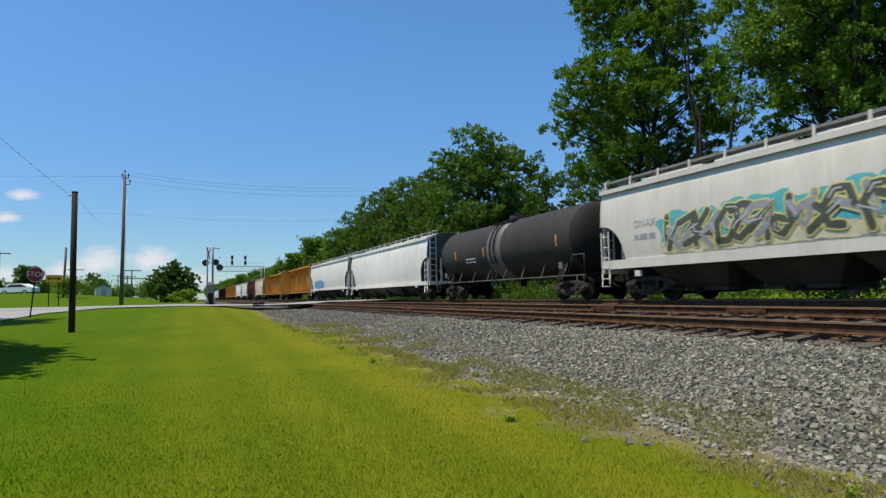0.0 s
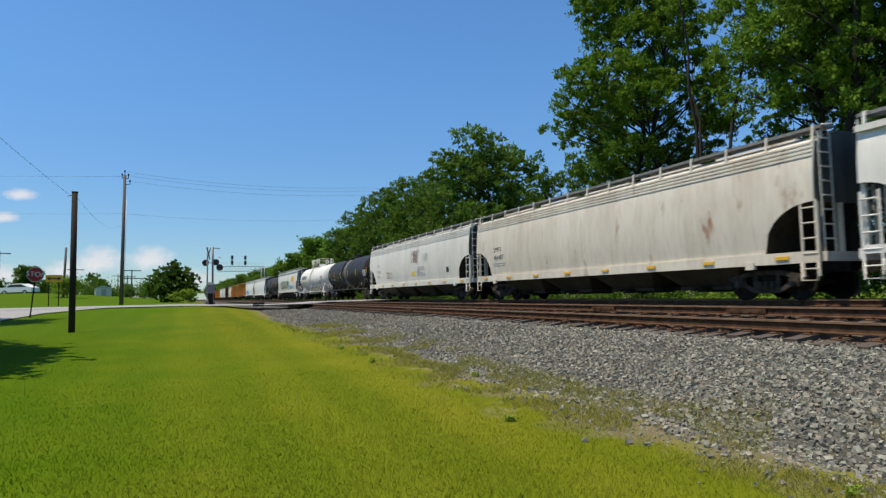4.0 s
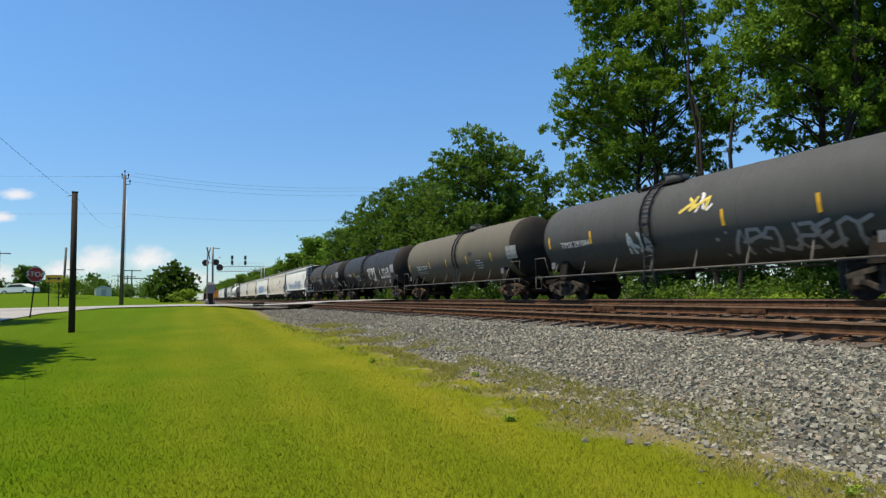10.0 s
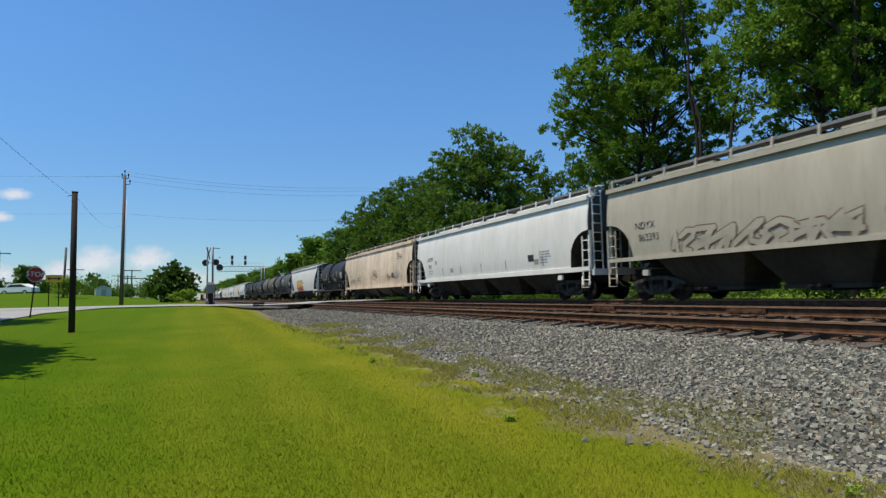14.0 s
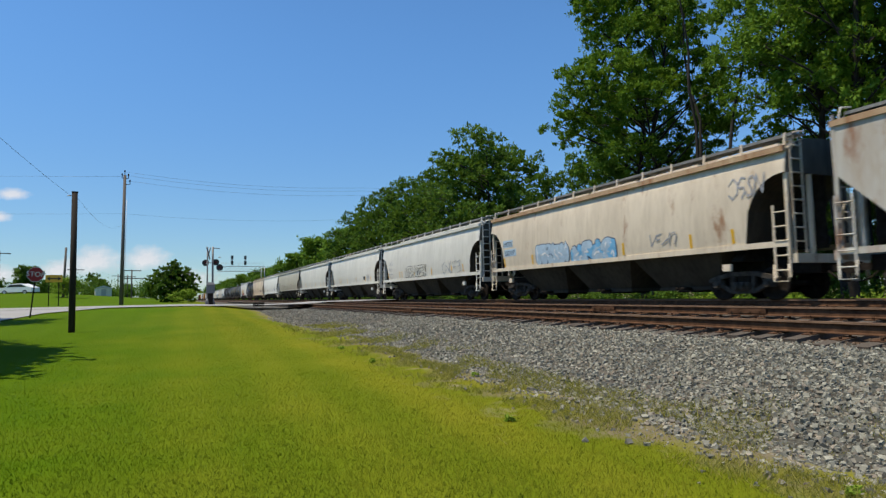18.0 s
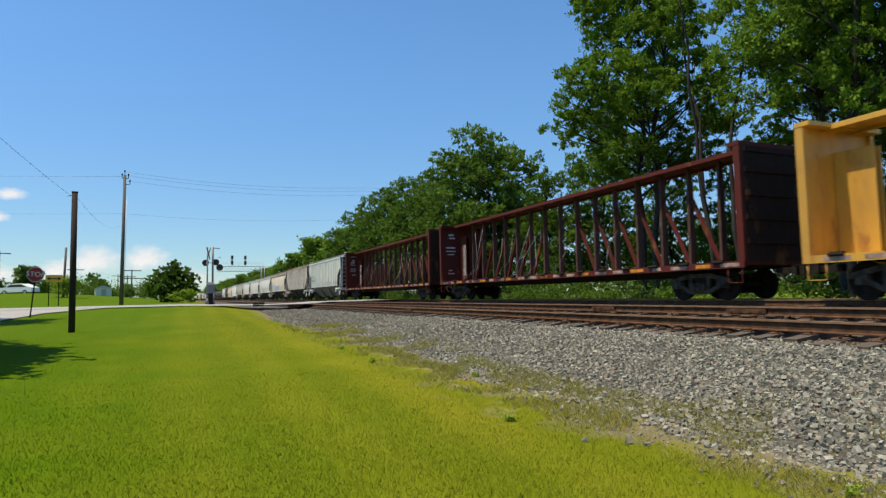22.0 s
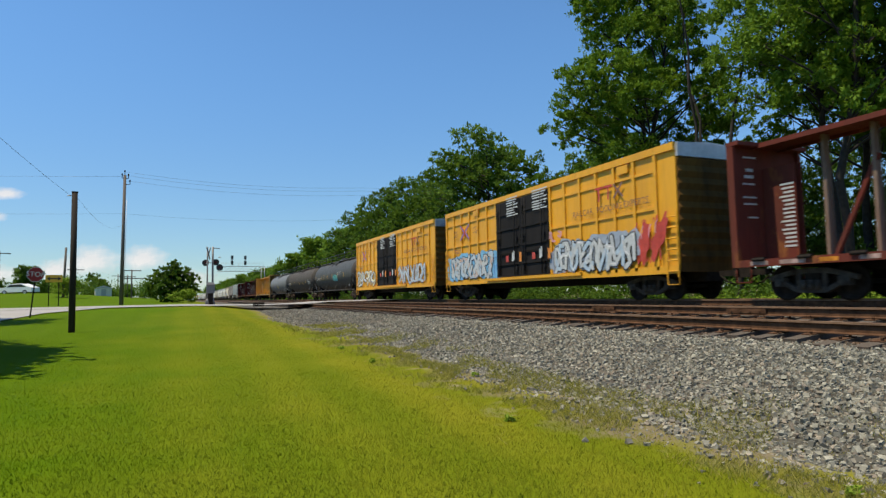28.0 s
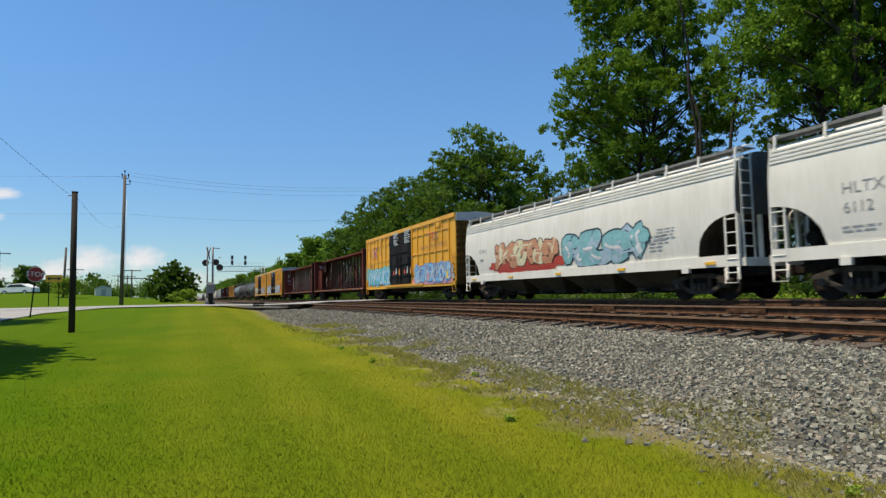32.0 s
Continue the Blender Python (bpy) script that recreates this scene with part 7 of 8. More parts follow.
for x, y, k in ((29, 138, 1.08), (31, 152, 1.02), (29, 168, 0.96), (31, 186, 0.9), (29, 206, 0.92), (30, 230, 0.9), (29, 258, 0.95), (31, 290, 0.95), (29, 330, 1.0), (31, 380, 1.0), (30, 440, 1.1), (31, 520, 1.15), (30, 620, 1.15), (30, 740, 1.3), (31, 900, 1.4)):
    again(thin, x, y, 0.4, rnd.uniform(0, 360), k)


# ---- undergrowth behind the tracks ----
def scatter(label, name, mat, spots, radii, count, size, seed, flat=0.8):
    v, f = leaves(np.array(spots), np.array(radii), count, size, np.random.default_rng(seed), flat)
    return tagged(new(name, raw_mesh(name, v, f, mat)), label, "undergrowth", kind="stuff")


rng = np.random.default_rng(3)
n = 620
wy = 5 + 19 * rng.random(n)
wx = 20.8 + 4.6 * rng.random(n)
wh = 0.22 + 0.62 * rng.random(n) * (0.35 + 0.65 * np.sin(wy * 0.75) ** 2) * (wx - 19.8) / 4
scatter("sunlit green weeds and vines along the far side of the tracks", "weeds", M_LEAF_WEED, np.stack([wx, wy, 0.35 + wh * 0.55], 1), wh, 70000, 0.075, 4)
# Same verge growth as the weeds; its shade is put into darker leaves.
n = 260
wy = 21 + 95 * rng.random(n) ** 1.3
wx = 21.2 + 4.5 * rng.random(n)
wh = 0.15 + 0.8 * rng.random(n) ** 2 * (0.2 + 0.7 * np.sin(wy * 0.4) ** 2)
scatter("brambles farther along the tracks, shade put into dark leaves", "brambles", M_LEAF_DARK, np.stack([wx, wy, 0.35 + wh * 0.5], 1), wh, 20000, 0.10, 5)
n = 430
wy = 0 + 170 * rng.random(n) ** 1.3
wx = 26.5 + 10 * rng.random(n)
wh = 0.8 + 1.7 * rng.random(n) ** 2
scatter("shaded shrubs under the trees", "shrubs", M_LEAF_DARK, np.stack([wx, wy, 0.5 + wh * (0.25 + 0.6 * rng.random(n))], 1), wh, 95000, 0.13, 6)
n = 400
wy = -4 + 190 * rng.random(n) ** 1.5
wx = 34 + 16 * rng.random(n)
wh = 1.2 + 1.5 * rng.random(n)
wz = 0.8 + (wx - 26) * 0.30 * rng.random(n) ** 1.1 + 0.8 * np.sin(wy * 0.3) ** 2
scatter("dense dark thicket deep under the trees", "thicket", M_LEAF_DARK, np.stack([wx, wy, wz], 1), wh, 58000, 0.24, 16)
n = 260
wy = 120 + 500 * rng.random(n)
wx = 22.0 + 9 * rng.random(n)
wh = 1.0 + 2.6 * rng.random(n)
scatter("green brush along the tracks in the distance", "far_brush", M_LEAF, np.stack([wx, wy, 0.3 + wh * 0.6], 1), wh, 16000, 0.38, 8)


# ---- loose ballast stones ----
def stone_cloud(x, y, size, seed):
    g = np.random.default_rng(seed)
    n = len(x)
    cube = np.array([(a, b, c) for c in (-1, 1) for b in (-1, 1) for a in (-1, 1)], float)
    quads = np.array([(4, 5, 7, 6), (0, 1, 5, 4), (2, 6, 7, 3), (0, 4, 6, 2), (1, 3, 7, 5)])
    v = cube[None] * g.uniform(0.45, 1.0, (n, 8, 3)) * g.uniform(0.55, 1.0, (n, 1, 3))
    a, b = g.uniform(0, 6.28, n), g.uniform(-0.9, 0.9, n)
    ca, sa, cb, sb = np.cos(a), np.sin(a), np.cos(b), np.sin(b)
    r = np.stack([np.stack([ca, -sa * cb, sa * sb], 1), np.stack([sa, ca * cb, -ca * sb], 1), np.stack([0 * a, sb, cb], 1)], 1)
    v = np.einsum("nij,nkj->nki", r, v) * size[:, None, None]
    z = np.array([bed_z(p, q) if p > 4.7 else lawn_z(p, q) for p, q in zip(x, y)])
    v += np.stack([x, y, z + size * 0.25], 1)[:, None]
    f = (quads[None] + 8 * np.arange(n)[:, None, None]).reshape(-1, 4)
    return v.reshape(-1, 3), f


g = np.random.default_rng(12)
sx, sy = [], []
for x0, x1, y0, y1, per in ((4.7, 8.15, 1, 7, 700), (4.7, 8.15, 7, 13, 480), (4.7, 8.15, 13, 22, 230), (4.7, 8.15, 22, 45, 50), (8.05, 8.75, 3, 22, 300), (8.75, 15.0, 3, 20, 30)):
    k = int((x1 - x0) * (y1 - y0) * per)
    sx.append(g.uniform(x0, x1, k))
    sy.append(g.uniform(y0, y1, k))
k = 5200
sx.append(4.95 - np.abs(g.normal(0, 0.34, k)))
sy.append(1 + 34 * g.random(k) ** 1.5)
sx, sy = np.concatenate(sx), np.concatenate(sy)
size = (0.010 + 0.028 * g.random(len(sx)) ** 1.6) * (1 + 0.012 * np.clip(sy, 0, 40))
v, f = stone_cloud(sx, sy, size, 5)
tagged(new("ballast_stones", raw_mesh("ballast_stones", v, f, M_STONES)), "loose angular grey ballast stones", "ballast", kind="stuff")


# the three hundred stones that lie closest to the lawn, one by one
BED = bpy.data.objects["ballast_bed"]
kinds = []
for i in range(6):
    v, f = stone_cloud(np.array([6.0]), np.array([0.0]), np.array([1.0]), 40 + i)
    v = v - v.mean(axis=0)
    kinds.append(raw_mesh("stone", v, f, M_STONE))
rs = random.Random(77)
for i in range(300):
    x, y = 4.75 + 1.6 * rs.random(), 2.0 + 4.6 * rs.random()
    r = rs.uniform(0.024, 0.046)
    m = pose(x, y, bed_z(x, y) + r * 0.5, rz=rs.uniform(0, 360))
    ob = part("stone", kinds[i % 6], None, BED, at=m @ Matrix.Diagonal((r, r, r, 1)))


# ---- mown grass blades ----
def blades(n, r1, seed):
    """Short blades, dense by the eye and sparser and broader with distance; thin where the soil shows by the stones."""
    g = np.random.default_rng(seed)
    r = 0.6 * (r1 / 0.6) ** g.random(n)
    a = g.normal(0.32, 0.62 + 1.6 / (1 + r), n)
    x, y = r * np.sin(a), r * np.cos(a)
    bare = np.array([noise.noise(Vector((p * 0.9, q * 0.9, 3.0))) for p, q in zip(x, y)])
    fine = np.array([noise.noise(Vector((p * 2.6, q * 2.6, 9.0))) for p, q in zip(x, y)])
    keep = (x < 5.9) & (y < 44.8) & ~((x < np.interp(y, (31, 33, 40, 45.3), (-8.5, -7.6, -7.1, -4.4))) & (y > 31))
    keep &= g.random(n) < np.clip((5.25 - x + 1.2 * bare + 0.8 * fine) / 1.3, 0, 1)
    x, y, r = x[keep], y[keep], r[keep]
    n = len(x)
    z = np.array([bed_z(p, q) if p > 4.7 else lawn_z(p, q) for p, q in zip(x, y)])
    t = g.uniform(0, 6.28, n)
    hh = np.clip(0.034 - 0.0010 * r, 0.013, 1) * g.uniform(0.45, 1.35, n)
    w = 0.0042 + 0.00045 * r
    lean = g.normal(0, 0.5, (n, 2)) * hh[:, None]
    dx, dy = np.cos(t) * w / 2, np.sin(t) * w / 2
    v = np.stack([np.stack([x - dx, y - dy, z - 0.005], 1), np.stack([x + dx, y + dy, z - 0.005], 1), np.stack([x + lean[:, 0], y + lean[:, 1], z + hh], 1)], 1).reshape(-1, 3)
    return tagged(new("grass_blades", raw_mesh("grass_blades", v, np.arange(3 * n).reshape(-1, 3), M_BLADES)), "short mown grass blades, green turning dry yellow", "grass", kind="stuff")


blades(880000, 46, 21)


def straw(n, seed):
    """Patches of longer dry grass where the lawn thins out against the stones."""
    g = np.random.default_rng(seed)
    y = 1.5 + 24 * g.random(n) ** 1.4
    x = 4.7 + g.normal(0, 0.5, n)
    patchy = np.array([noise.noise(Vector((p * 1.3, q * 0.9, 7.0))) for p, q in zip(x, y)])
    hold = (patchy > 0.02) & (x < 6.0)
    x, y = x[hold], y[hold]
    n = len(x)
    z = np.array([bed_z(p, q) if p > 4.7 else lawn_z(p, q) for p, q in zip(x, y)])
    hh = g.uniform(0.04, 0.11, n)
    w, t = 0.005 + 0.0006 * y, g.uniform(0, 6.28, n)
    lean = g.normal(0, 0.8, (n, 2)) * hh[:, None]
    dx, dy = np.cos(t) * w / 2, np.sin(t) * w / 2
    v = np.stack([np.stack([x - dx, y - dy, z - 0.005], 1), np.stack([x + dx, y + dy, z - 0.005], 1), np.stack([x + lean[:, 0], y + lean[:, 1], z + hh], 1)], 1).reshape(-1, 3)
    return tagged(new("dry_grass", raw_mesh("dry_grass", v, np.arange(3 * n).reshape(-1, 3), M_STRAW)), "dry straw-coloured grass along the edge of the ballast", "grass", kind="stuff")


M_STRAW = make_leaf("straw", (0.20, 0.198, 0.032), (0.39, 0.345, 0.10), 0.3)
straw(60000, 33)
for i in range(5):
    r = random.Random(i)
    spot = (r.uniform(3.2, 4.6), 2.2 + i * 3.1 + r.random())
    v, f = leaves(np.array([(spot[0], spot[1], lawn_z(spot[0], spot[1]) + 0.03)]), np.array([0.08]), 60, 0.035, np.random.default_rng(i), 0.6)
    tagged(new("weed_tuft", raw_mesh("weed_tuft", v, f, M_LEAF_WEED)), "small tuft of weeds at the edge of the ballast", "weed", "tufts along the ballast")


# ---- roadside things across the lawn ----
def wire(points, sag, r, label, name="overhead_wire"):
    """A hanging cable through the points."""
    s = Shape()
    for p, q in zip(points, points[1:]):
        p, q = Vector(p), Vector(q)
        row = [p.lerp(q, i / 12) - Vector((0, 0, sag * 4 * (i / 12) * (1 - i / 12))) for i in range(13)]
        s.path(row, r, 5)
    return solid(name, s, M_BLACK, label, "cable", "overhead wires")


post = thing("wooden_post", "dark weathered wooden utility post standing in the lawn", "post", at=pose(-3.45, 24.05, 0.43))
part("shaft", Shape().tube((0, 0, -0.4), (0.0, -0.02, 4.82), 0.105, 16, 0.09), M_POST, post)
part("cap", Shape().tube((0, -0.02, 4.82), (0, -0.02, 4.84), 0.10, 16), M_DARK, post)
part("hook", Shape().path([(-0.1, -0.02, 4.7), (-0.22, -0.02, 4.7)], 0.02), M_STEEL, post)

pole = thing("utility_pole", "tall grey-brown wooden utility pole with insulators on top", "utility pole", at=pose(-5.1, 61.9, 1.15))
part("shaft", Shape().tube((0, 0, -0.5), (0.12, 0, 11.75), 0.17, 14, 0.12), M_POLE, pole)
for dx, z in ((-0.22, 11.75), (0.0, 12.05), (0.3, 11.75), (0.42, 11.2)):
    ins = Shape().tube((0.12 + dx, 0, z - 0.28), (0.12 + dx, 0, z), 0.03, 8)
    ins.tube((0.12 + dx, 0, z), (0.12 + dx, 0, z + 0.16), 0.075, 10, 0.05)
    ins.beam((0.12, 0, z - 0.28), (0.12 + dx, 0, z - 0.26), 0.05, 0.05)
    part("insulator", ins, M_DARK, pole)
part("ground_wire", Shape().tube((0.24, -0.16, 0), (0.3, -0.14, 9.5), 0.02, 6), M_STEEL, pole)

stop = thing("stop_sign", "red octagonal stop sign on a leaning metal post", "road sign", at=pose(-7.1, 36.7, 0.66, ry=5))
part("post", Shape().box(-0.03, 0.03, -0.015, 0.015, -0.3, 2.7), M_DARK, stop)
oct_ring = [[(0.40 * math.cos(math.radians(22.5 + 45 * i)), y, 2.28 + 0.40 * math.sin(math.radians(22.5 + 45 * i))) for i in range(8)] for y in (-0.022, -0.017)]
part("rim", Shape().loft(oct_ring, smooth=False), M_WHITE, stop)
oct_ring = [[(0.375 * math.cos(math.radians(22.5 + 45 * i)), y, 2.28 + 0.375 * math.sin(math.radians(22.5 + 45 * i))) for i in range(8)] for y in (-0.028, -0.0225)]
plate = part("plate", Shape().loft(oct_ring, smooth=False), M_RED, stop, "faded red octagon")


def flat_text(words, size, mat, parent, m):
    cu = bpy.data.curves.new("lettering", "FONT")
    cu.body, cu.size, cu.align_x, cu.align_y = words, size, "CENTER", "CENTER"
    tmp = bpy.data.objects.new("lettering", cu)
    me = bpy.data.meshes.new_from_object(tmp)
    bpy.data.objects.remove(tmp)
    bpy.data.curves.remove(cu)
    me.materials.clear()
    me.materials.append(mat)
    return part("lettering", me, None, parent, at=m)


flat_text("STOP", 0.34, M_WHITE, plate, pose(0, -0.032, 2.28, rx=90))

arrow = thing("double_arrow_sign", "yellow double-arrow sign on two posts across the road", "road sign", at=pose(-10.1, 60.8, 1.45))
for dx in (-0.36, 0.36):
    part("post", Shape().box(dx - 0.035, dx + 0.035, -0.02, 0.02, -0.3, 2.3), M_DARK, arrow)
board = part("board", Shape().box(-0.62, 0.62, -0.04, -0.022, 1.75, 2.37), plain("amber_sign_paint", (0.72, 0.36, 0.02), 0.4, 0, 0.1), arrow)
ar = Shape().box(-0.30, 0.30, -0.046, -0.0405, 2.01, 2.11)
for k in (-1, 1):
    ar.add([(k * 0.30, -0.046, 1.90), (k * 0.30, -0.046, 2.22), (k * 0.54, -0.046, 2.06)], [(0, 1, 2)])
part("arrow", ar, M_BLACK, board)

dark_pole = thing("utility_pole", "slim dark pole beyond the road with a shrub at its foot", "utility pole", at=pose(-13.5, 87.2, 2.2))
part("shaft", Shape().tube((0, 0, -0.4), (0.2, 0, 6.0), 0.16, 10, 0.12), M_POLE, dark_pole)


def cross_pole(x, y, z, h, arms):
    ob = thing("utility_pole", "distant utility pole with crossarms", "utility pole", "distant utility poles", at=pose(x, y, z, rz=20))
    part("shaft", Shape().tube((0, 0, -0.5), (0, 0, h), 0.16, 8, 0.11), M_POLE, ob)
    for k, zz in enumerate(arms):
        part("crossarm", Shape().box(-1.6, 1.6 if k == 0 else 2.4, -0.07, 0.07, zz - 0.08, zz + 0.08), M_POLE, ob)


cross_pole(-8.5, 123, 1.9, 5.2, (5.0, 3.6))
cross_pole(-10.9, 146, 2.0, 5.0, (4.6,))
cross_pole(-21.0, 150, 2.5, 6.2, (5.8,))
cross_pole(-29.5, 128, 2.6, 8.0, (7.6,))
cross_pole(-16.5, 190, 2.4, 6.5, (6.0,))

wire([(-4.9, 61.9, 12.9), (16, 57.5, 11.75), (60, 48, 12.0)], 0.5, 0.008, "high power line crossing the tracks")
wire([(-4.7, 61.9, 13.2), (16, 57.7, 12.1), (60, 49, 12.3)], 0.5, 0.008, "high power line crossing the tracks")
wire([(-4.7, 61.9, 12.4), (16, 57.6, 11.35), (60, 48.5, 11.6)], 0.5, 0.008, "high power line crossing the tracks")
wire([(-60, 66, 9.3), (-5.0, 62, 9.4), (16, 60, 9.3), (60, 52, 9.6)], 0.4, 0.006, "thin black overhead telephone line")
wire([(-60, 70, 12.6), (-5.2, 62, 12.8)], 0.4, 0.006, "thin black overhead telephone line")
wire([(-3.6, 12.5, 5.0), (-3.6, 24.0, 5.15)], 0.05, 0.004, "drop cable tied to the wooden post")
wire([(-3.4, 24.1, 5.1), (-4.9, 61.9, 8.8)], 0.9, 0.004, "drop cable running on to the tall pole")


# ---- level crossing signals and the signal gantry ----
def flasher(parent, x, z):
    disc = Shape().tube((x, 0.03, z), (x, -0.02, z), 0.25, 20)
    ob = part("target", disc, M_BLACK, parent, "black flasher target disc")
    hood = Shape()
    n = 12
    rings = [[(x + 0.12 * math.cos(math.pi * i / n), y, z + 0.12 * math.sin(math.pi * i / n)) for i in range(n + 1)] for y in (-0.02, -0.30)]
    hood.loft(rings, caps=False, closed=False)
    part("hood", hood, M_BLACK, ob)
    part("lens", Shape().tube((x, -0.021, z), (x, -0.04, z), 0.10, 14), plain("dark_red_lens", (0.10, 0.005, 0.005), 0.2), ob)


def crossing_signal(x, y, z, turn, tall):
    sig = thing("crossing_signal", "level crossing signal with crossbuck and black flasher discs", "crossing signal", at=pose(x, y, z, rz=turn))
    part("mast", Shape().tube((0, 0, 0), (0, 0, tall), 0.055, 12).tube((0, 0, 0), (0, 0, 0.4), 0.14, 12, 0.09), M_IRON, sig)
    for k in (-1, 1):
        buck = Shape().beam((-0.45, -0.07 - 0.03 * (k > 0), tall - 0.45 - 0.45 * k), (0.45, -0.07 - 0.03 * (k > 0), tall - 0.45 + 0.45 * k), 0.2, 0.02, up=(0, 1, 0))
        part("crossbuck_blade", buck, M_IRON, sig)
    part("flasher_arm", Shape().tube((-0.3, 0, 3.1), (0.3, 0, 3.1), 0.035, 8), M_STEEL, sig)
    return sig


sig = crossing_signal(1.7, 50.2, 1.12, 72, 4.35)
front = thing("signal_mast", "steel signal mast with black flashers and a bell beside the crossing", "crossing signal", at=pose(2.1, 50.5, 1.1))
part("mast", Shape().tube((0, 0, 0), (0, 0, 4.45), 0.075, 12).tube((0, 0, 0), (0, 0, 0.45), 0.2, 12, 0.1), M_IRON, front)
part("arm", Shape().tube((0, 0, 4.35), (0.5, 0, 4.33), 0.03, 8), M_IRON, front)
flasher(front, -0.52, 3.2)
flasher(front, 0.22, 3.25)
flasher(front, 0.5, 2.85)
part("flasher_bar", Shape().path([(-0.52, 0.05, 3.2), (0.0, 0.05, 3.22), (0.22, 0.05, 3.25), (0.5, 0.05, 2.85)], 0.03), M_IRON, front)
part("bell", Shape().tube((0.5, -0.05, 3.6), (0.5, -0.05, 3.68), 0.12, 12, 0.05), M_STEEL, front)
box = thing("signal_cabinet", "weathered grey signal cabinet at the foot of the masts", "cabinet", at=pose(1.95, 50.3, 1.1))
part("body", Shape().box(-0.3, 0.3, -0.25, 0.25, 0.85, 1.5), M_IRON, box)
part("lid", Shape().taper((-0.34, 0.34, -0.3, 0.3), (-0.2, 0.2, -0.2, 0.2), 1.5, 1.7), M_IRON, box)
part("stand", Shape().box(-0.18, 0.18, -0.15, 0.15, 0, 0.85), M_DARK, box)
stub = thing("relay_box", "low dark relay box beside the rails", "cabinet", at=pose(5.2, 47.5, 0.9))
part("body", Shape().box(-0.4, 0.4, -0.2, 0.2, 0, 0.3), M_DARK, stub)

gantry = thing("signal_gantry", "steel truss signal gantry spanning the tracks", "signal gantry", at=pose(0, 180, 0))
for dx in (0.0, 0.9):
    part("leg", Shape().tube((20.4 + dx, 0, 0.2), (20.4 + dx, 0, 10.6), 0.09, 8), M_STEEL, gantry)
brace = Shape()
for i in range(6):
    brace.beam((20.4, 0, 1 + i * 1.6), (21.3, 0, 2.6 + i * 1.6), 0.05, 0.05)
part("leg_brace", brace, M_STEEL, gantry)
for z in (9.1, 10.5):
    for y in (-0.5, 0.5):
        part("chord", Shape().beam((8.6, y, z), (21.4, y, z), 0.1, 0.1), M_STEEL, gantry)
lat = Shape()
for i in range(11):
    x = 8.6 + i * 1.16
    lat.beam((x, -0.5, 9.1), (x, -0.5, 10.5), 0.06, 0.06).beam((x, -0.5, 9.1), (x + 1.16, -0.5, 10.5), 0.05, 0.05).beam((x, -0.5, 10.5), (x, 0.5, 10.5), 0.06, 0.06)
part("lattice", lat, M_STEEL, gantry)
rail = Shape().tube((8.6, -0.5, 11.4), (21.0, -0.5, 11.4), 0.03, 6)
for i in range(12):
    rail.tube((8.6 + i * 1.12, -0.5, 10.5), (8.6 + i * 1.12, -0.5, 11.4), 0.025, 6)
part("handrail", rail, M_STEEL, gantry)
for x in (12.5, 16.0):
    head = part("signal_head", Shape().box(x - 0.32, x + 0.32, -0.75, -0.6, 10.9, 12.1).box(x - 0.32, x + 0.32, -0.75, -0.6, 12.4, 13.5), M_BLACK, gantry, "black two-aspect signal head")
    part("bracket", Shape().tube((x, -0.55, 10.4), (x, -0.55, 13.4), 0.06, 8), M_STEEL, head)

# ---- far side of the road ----
bush = crown_tree("round bushy green tree beyond the road", 71, M_LEAF_DARK, ((0.5, 2.5), (1.5, 3.0), (2.8, 2.5), (3.9, 1.4), (4.6, 0.5)), 60, 300, 0.17, (0.8, 1.3), 2, 0.16, 0.0, "bush", 0.9)
put(bush, -1.1, 82, 1.3, 0, 1.0)
low = tree("low pale green shrub beside the tree", 1.6, 73, M_LEAF_WEED, 3000, 0.08, 0.6, 0.02, 0.22, 2, "bush")
put(low, 0.6, 77, 1.2)
again(low, -0.6, 78, 1.2, 90, 0.8)
again(low, -12.9, 86.6, 2.2, 40, 1.5)
shrub_tree = tree("broad dark tree on the far bank", 6.0, 77, M_LEAF_DARK, 3200, 0.30, 0.42, 0.15, 0.13, 1, "tree", 1.0, 0.6, 0.014, False)
put(shrub_tree, -27.4, 142, 2.6)
mid = crown_tree("distant hedge tree on the skyline", 79, M_LEAF_DARK, ((0.6, 1.9), (2.0, 2.7), (3.6, 2.2), (5.2, 0.9)), 20, 120, 0.30, (0.8, 1.3), 1, 0.14, 0.0, "tree", 0.8)
put(mid, -19, 160, 2.4)
rnd = random.Random(19)
for x, y, k in ((-24, 165, 0.8), (-15.5, 150, 0.55), (-30, 158, 0.7), (-34, 165, 0.9), (-38, 150, 0.7), (-44, 160, 1.0), (-50, 155, 0.8), (-57, 165, 1.0), (-66, 170, 1.1), (-75, 165, 0.9), (-86, 170, 1.0), (-13, 180, 0.45), (-9, 210, 0.5), (-18, 230, 0.8), (-5, 260, 0.5), (-26, 250, 0.9), (-40, 240, 1.1), (0, 300, 0.6), (3, 330, 0.7), (-60, 250, 1.2), (-95, 240, 1.2), (6, 420, 0.9), (-21, 128, 0.5), (-24, 134, 0.6), (-31, 135, 0.7), (-36, 132, 0.6), (-33, 120, 0.55), (-28, 118, 0.45), (-41, 138, 0.8), (-46, 130, 0.7), (-17, 165, 0.7), (-20, 175, 0.8), (-23, 150, 0.7), (-12, 160, 0.5), (-27, 172, 0.9), (-10, 240, 0.7), (-14, 260, 0.8), (-4, 320, 0.8)):
    again(mid if rnd.random() < 0.6 else shrub_tree, x, y, 2.2 if x < -8 else 1.3, rnd.uniform(0, 360), k)
hg = np.random.default_rng(31)
hx = -110 + 104 * hg.random(260)
